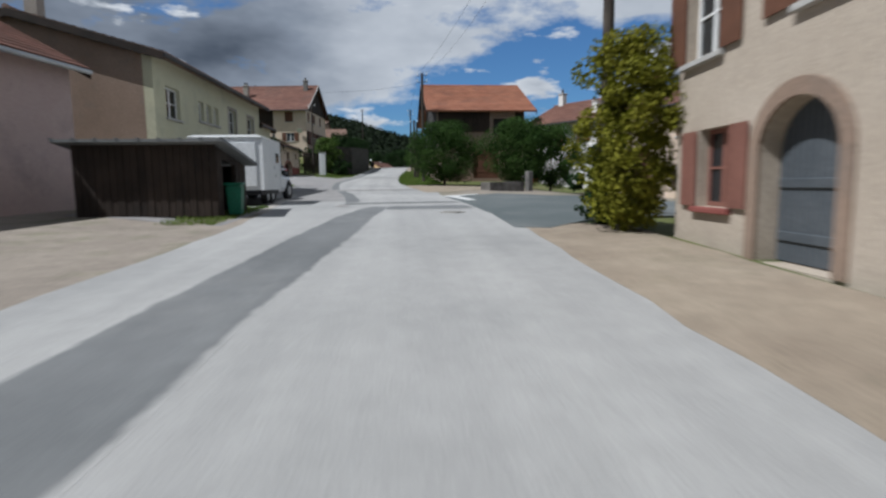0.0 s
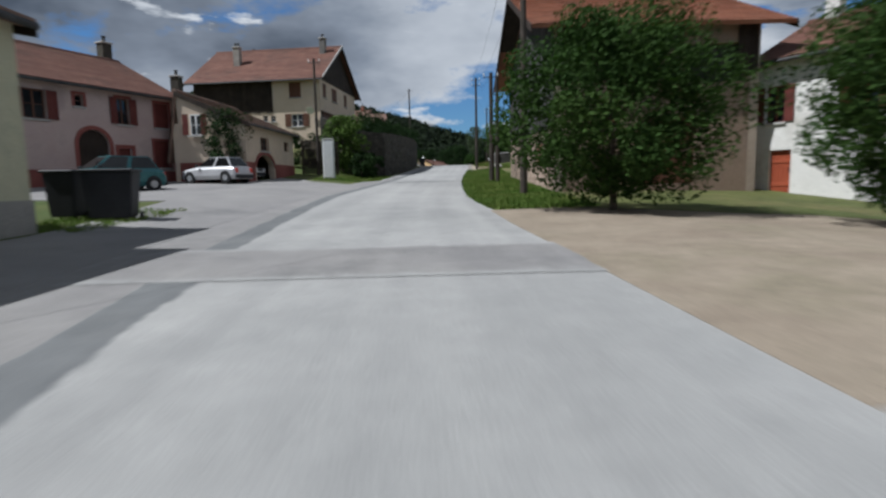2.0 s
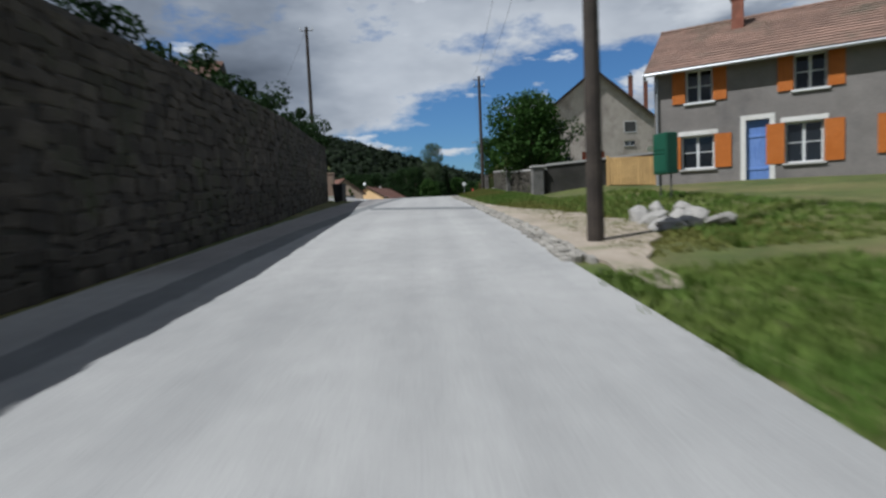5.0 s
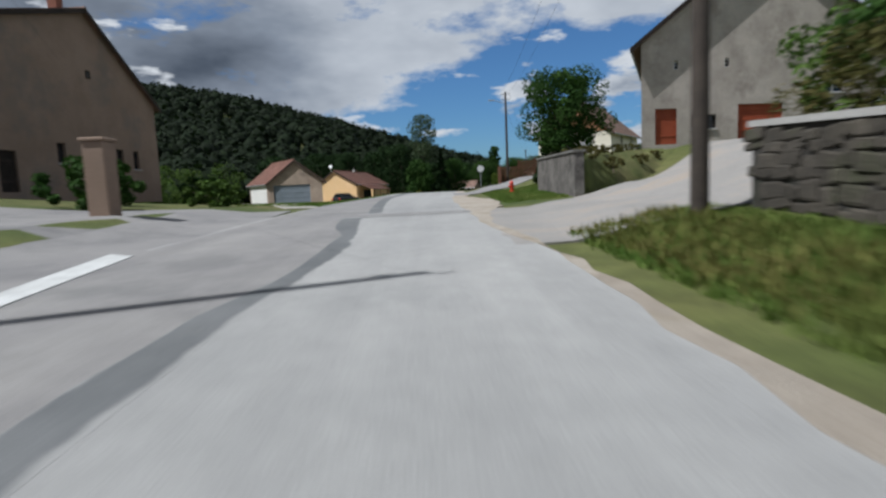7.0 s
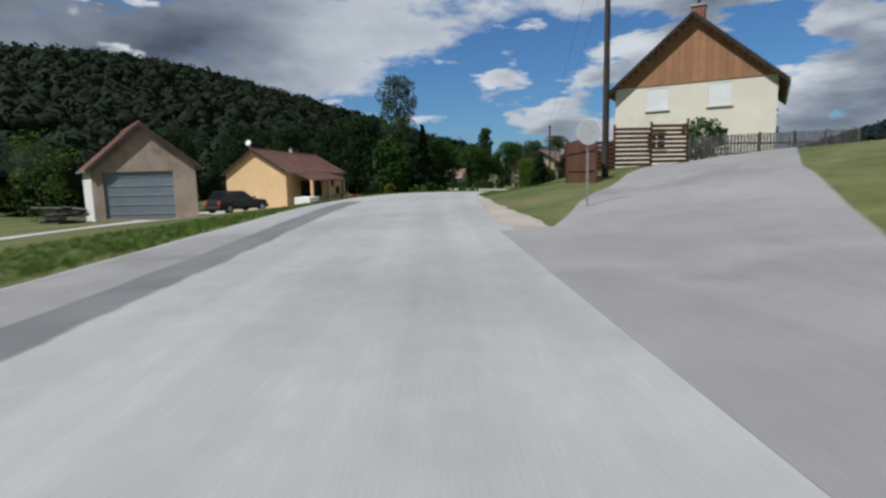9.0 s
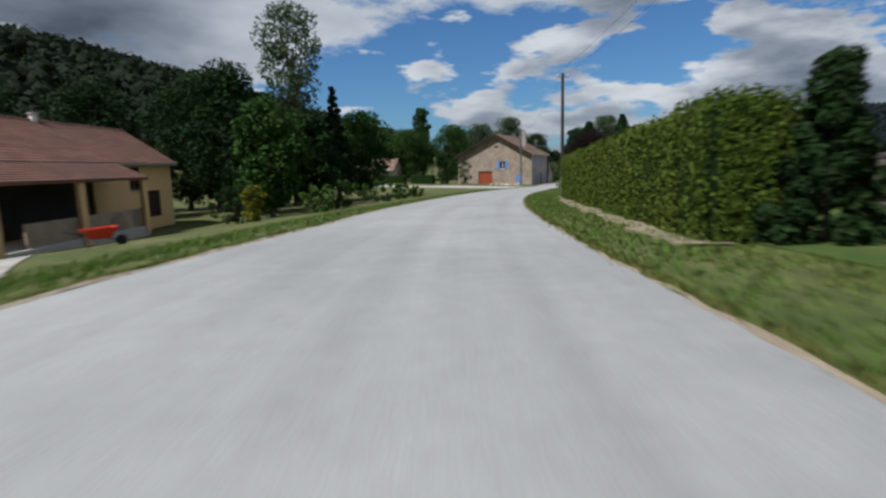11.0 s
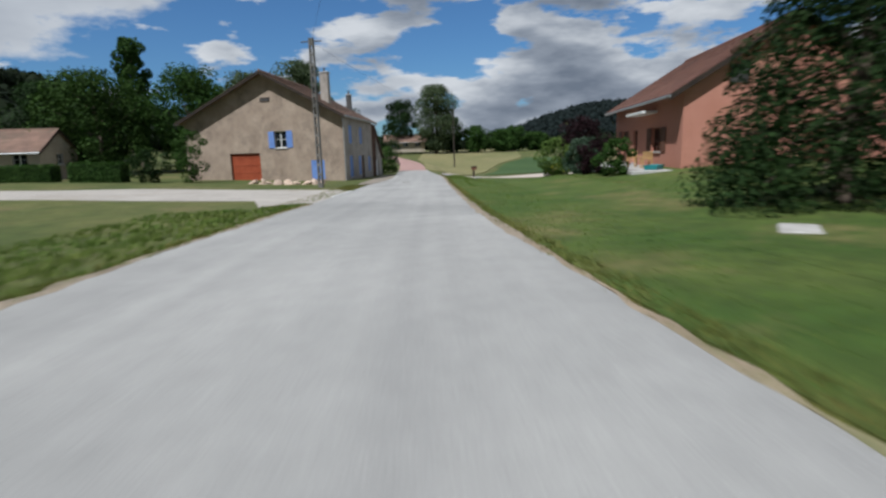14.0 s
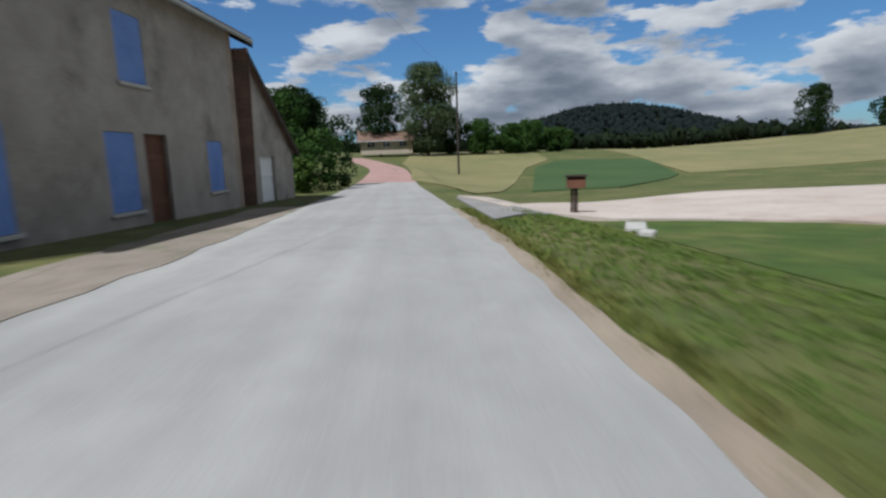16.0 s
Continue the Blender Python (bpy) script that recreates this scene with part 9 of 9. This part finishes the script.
p, s = scatter(7500, (-620, 40), (285, 800), 3.2, 5.6, lambda x, y: (heights(x, y) > 7.5) | ((x < -45) & (y > 300)))
clump_field("hill_forest", p, s, "forest", "dark mixed forest covering the hill", 3)
p, s = scatter(700, (-190, -48), (196, 330), 3.0, 5.0, lambda x, y: (y > 210 - (x + 48) * 0.4))
clump_field("valley_wood", p, s, "forest", "dark woodland along the valley floor", 4)
p, s = scatter(420, (-60, 30), (345, 420), 4.0, 6.0, lambda x, y: x < 10)
clump_field("valley_wood", p, s, "forest", "dark woodland behind the village", 5)
p, s = scatter(900, (150, 560), (430, 760), 4.5, 6.5, lambda x, y: (np.abs((x - 210) * 0.62 - (y - 470) * 0.78) < 230) & ((x - 210) * 0.78 + (y - 470) * 0.62 > 40) & ((x - 210) * 0.78 + (y - 470) * 0.62 < 130))
clump_field("field_wood", p, s, "forest", "dark belt of woodland beyond the fields", 6)
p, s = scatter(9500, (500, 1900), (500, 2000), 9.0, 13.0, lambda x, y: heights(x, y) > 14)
clump_field("ridge_forest", p, s, "forest_hazed", "far wooded ridge", 7, leaves=8)

# grass along the verges
def verge(s0, s1, d0, d1, n, seed):
    r = np.random.RandomState(seed)
    ss, dd = r.uniform(s0, s1, n), r.uniform(0, 1, n)
    pts = []
    for s, f in zip(ss, dd):
        k = min(max(s - S0, 0), len(LANE) - 1.001)
        i = int(k)
        a, b = (d0(s) if callable(d0) else d0), (d1(s) if callable(d1) else d1)
        d = a + (b - a) * f
        pts.append((LANE[i, 0] + TAN[i, 1] * d + TAN[i, 0] * (k - i), LANE[i, 1] - TAN[i, 0] * d + TAN[i, 1] * (k - i)))
    q = np.array(pts)
    return np.c_[q, heights(q[:, 0], q[:, 1])]


grass_tufts("verge_grass", np.vstack([verge(42.5, 83, lambda s: ROAD_R(s) + 0.02, 5.2, 14500, 1), verge(99, 122, 2.7, 5.4, 9000, 2), verge(84, 99, 4.4, 8.5, 2600, 14)]), 0.12, "blades", "tufts of rough verge grass", 1)
grass_tufts("verge_grass", np.vstack([verge(178, 262, lambda s: ROAD_L(s) - 0.02, lambda s: ROAD_L(s) - 5.5, 8000, 4), verge(140, 178, lambda s: ROAD_L(s) - 0.2, lambda s: ROAD_L(s) - 5, 4000, 5), verge(11, 17, -4.3, -5.6, 700, 21), verge(38, 43, -6.6, -8.6, 500, 22), verge(62, 72, lambda s: ROAD_L(s) - 0.1, lambda s: ROAD_L(s) - 4, 1500, 7)]), 0.12, "blades", "tufts of rough verge grass", 2)

grass_tufts("patchy_grass", np.vstack([verge(85, 99, 3.3, 5.4, 1500, 81), verge(85, 92, 2.9, 3.9, 160, 82)]), 0.07, "blades_dry", "sparse dry grass on the dusty ground", 15)
grass_tufts("tall_grass", np.vstack([verge(108, 122.2, lambda s: ROAD_R(s) + 0.9, 4.6, 1500, 31)]), 0.2, "blades_dry", "tall dry grass on the bank", 3, blades=7)
grass_tufts("edge_grass", np.vstack([verge(84, 99, lambda s: ROAD_R(s) + 0.9, 6.5, 3000, 55), verge(228, 300, lambda s: ROAD_R(s) + 0.02, lambda s: ROAD_R(s) + 0.4, 4200, 56), verge(178, 228, lambda s: ROAD_R(s) - 0.02, lambda s: ROAD_R(s) + 0.3, 2200, 57), verge(178, 262, lambda s: ROAD_L(s) - 0.4, lambda s: ROAD_L(s) + 0.02, 3600, 58), verge(262, 282, lambda s: ROAD_L(s) - 1.6, lambda s: ROAD_L(s) - 0.1, 1200, 59)]), 0.075, "blades_dry", "dry short grass along the road edges", 15, blades=5)
grass_tufts("lawn_grass", np.vstack([verge(228, 300, lambda s: ROAD_R(s) + 0.25, lambda s: ROAD_R(s) + 3.2, 16000, 51), verge(232, 290, lambda s: ROAD_R(s) + 3.0, lambda s: ROAD_R(s) + 10, 14000, 52)]), 0.05, "blades", "short mown blades of the lawn", 12, blades=4)
# unmown line of the shallow ditch across the lawn, and shrubs beyond the drive
grass_tufts("ditch_grass", verge(273, 288.5, edge([(273, 2.5), (281, 2.55), (288.5, 3.1)]), edge([(273, 2.64), (281, 2.69), (288.5, 3.26)]), 900, 41), 0.055, "blades", "dark unmown grass along a shallow ditch", 9, blades=4)
for i, (x, y, h, w) in enumerate(((67.5, 282.4, 1.7, 2.6), (63.5, 280.0, 1.5, 2.2), (59.5, 276.5, 1.6, 2.4))):
    shrub(x, y, h, w, "dark shrub at the far side of the drive", "leaf_dark", 1500, 0.2, 260 + i)
grass_tufts("short_grass", np.vstack([verge(134, 152, 3.4, 7.5, 6000, 3), verge(178, 229, lambda s: ROAD_R(s) + 0.02, lambda s: ROAD_R(s) + 2.6, 5000, 6)]), 0.085, "blades", "short mown grass below the hedge", 10)


# ---- pieces of walls and pavements ----
def stone_shapes(material, n=8, seed=3, bevel=0.13):
    rng = random.Random(seed)
    out = []
    for k in range(n):
        bm = bmesh.new()
        box(bm, -0.5, 0.5, -0.5, 0.5, -0.5, 0.5)
        for v in bm.verts:
            v.co += Vector((rng.uniform(-.09, .09), rng.uniform(-.16, .16), rng.uniform(-.12, .12)))
        bmesh.ops.bevel(bm, geom=bm.edges[:], offset=bevel, segments=1, affect="EDGES")
        me = bpy.data.meshes.new("stone")
        bm.to_mesh(me)
        bm.free()
        me.materials.append(MAT[material])
        out.append(me)
    return out


def join_stones(items, material, parent):
    vs, fs, base = [], [], 0
    for me, m in items:
        vs += [m @ v.co for v in me.vertices]
        fs += [tuple(base + i for i in pl.vertices) for pl in me.polygons]
        base += len(me.vertices)
    tagged(arrays("stonework", vs, fs, material, parent), "", "", "", "stuff")


# rubble stones in the barn's gable, below its boards
rng = random.Random(21)
shapes = stone_shapes("stone")
made, tail = 0, []
z = -0.15
while z < 2.72:
    hh = rng.uniform(0.09, 0.17)
    u = rng.uniform(0, 0.2)
    while u < bw - 0.15:
        wd = rng.uniform(0.12, 0.34)
        c = u + wd / 2
        free = all(not (u0 - 0.14 < c + wd / 2 and c - wd / 2 < u1 + 0.14 and z0 - 0.08 < z + hh and z < z1 + 0.22) for u0, u1, z0, z1 in ((4.9, 5.6, 1.1, 1.7), (9.9, 10.7, 1.1, 1.75)))
        if free:
            m = pose(c, 0.0, z + hh / 2 + rng.uniform(-.03, .03), 0, rng.uniform(-8, 8), 0) @ Matrix.Diagonal((wd * 0.96, rng.uniform(0.025, 0.055), hh * 0.96, 1))
            if made < 300 and u > 3.0:
                ob = new("stone", rng.choice(shapes))
                ob.parent = hb
                ob.matrix_local = m
                made += 1
            else:
                tail.append((rng.choice(shapes), m))
        u += wd + 0.02
    z += hh
join_stones(tail, "stone", hb)

# stone gutter along the foot of the garden walls
gut = thing("stone_gutter", pose(0, 0, 0), "shallow gutter of worn grey cobbles along the road", "gutter", "", "structure")
cob = stone_shapes("cobble", 6, 5, 0.2)
items = []
s = 84.0
while s < 113.5:
    for k in range(3):
        d = ROAD_R(s) - 0.02 + 0.15 * k + rng.uniform(-.03, .03)
        p = at(s + 0.1 * (k % 2), d, 0.035)
        items.append((rng.choice(cob), pose(p.x, p.y, p.z, 0, 0, heading(s) + rng.uniform(-12, 12)) @ Matrix.Diagonal((rng.uniform(0.1, 0.15), rng.uniform(0.2, 0.28), 0.14, 1))))
    s += 0.3
for me, m in items:
    ob = new("cobble", me)
    ob.parent = gut
    ob.matrix_local = m
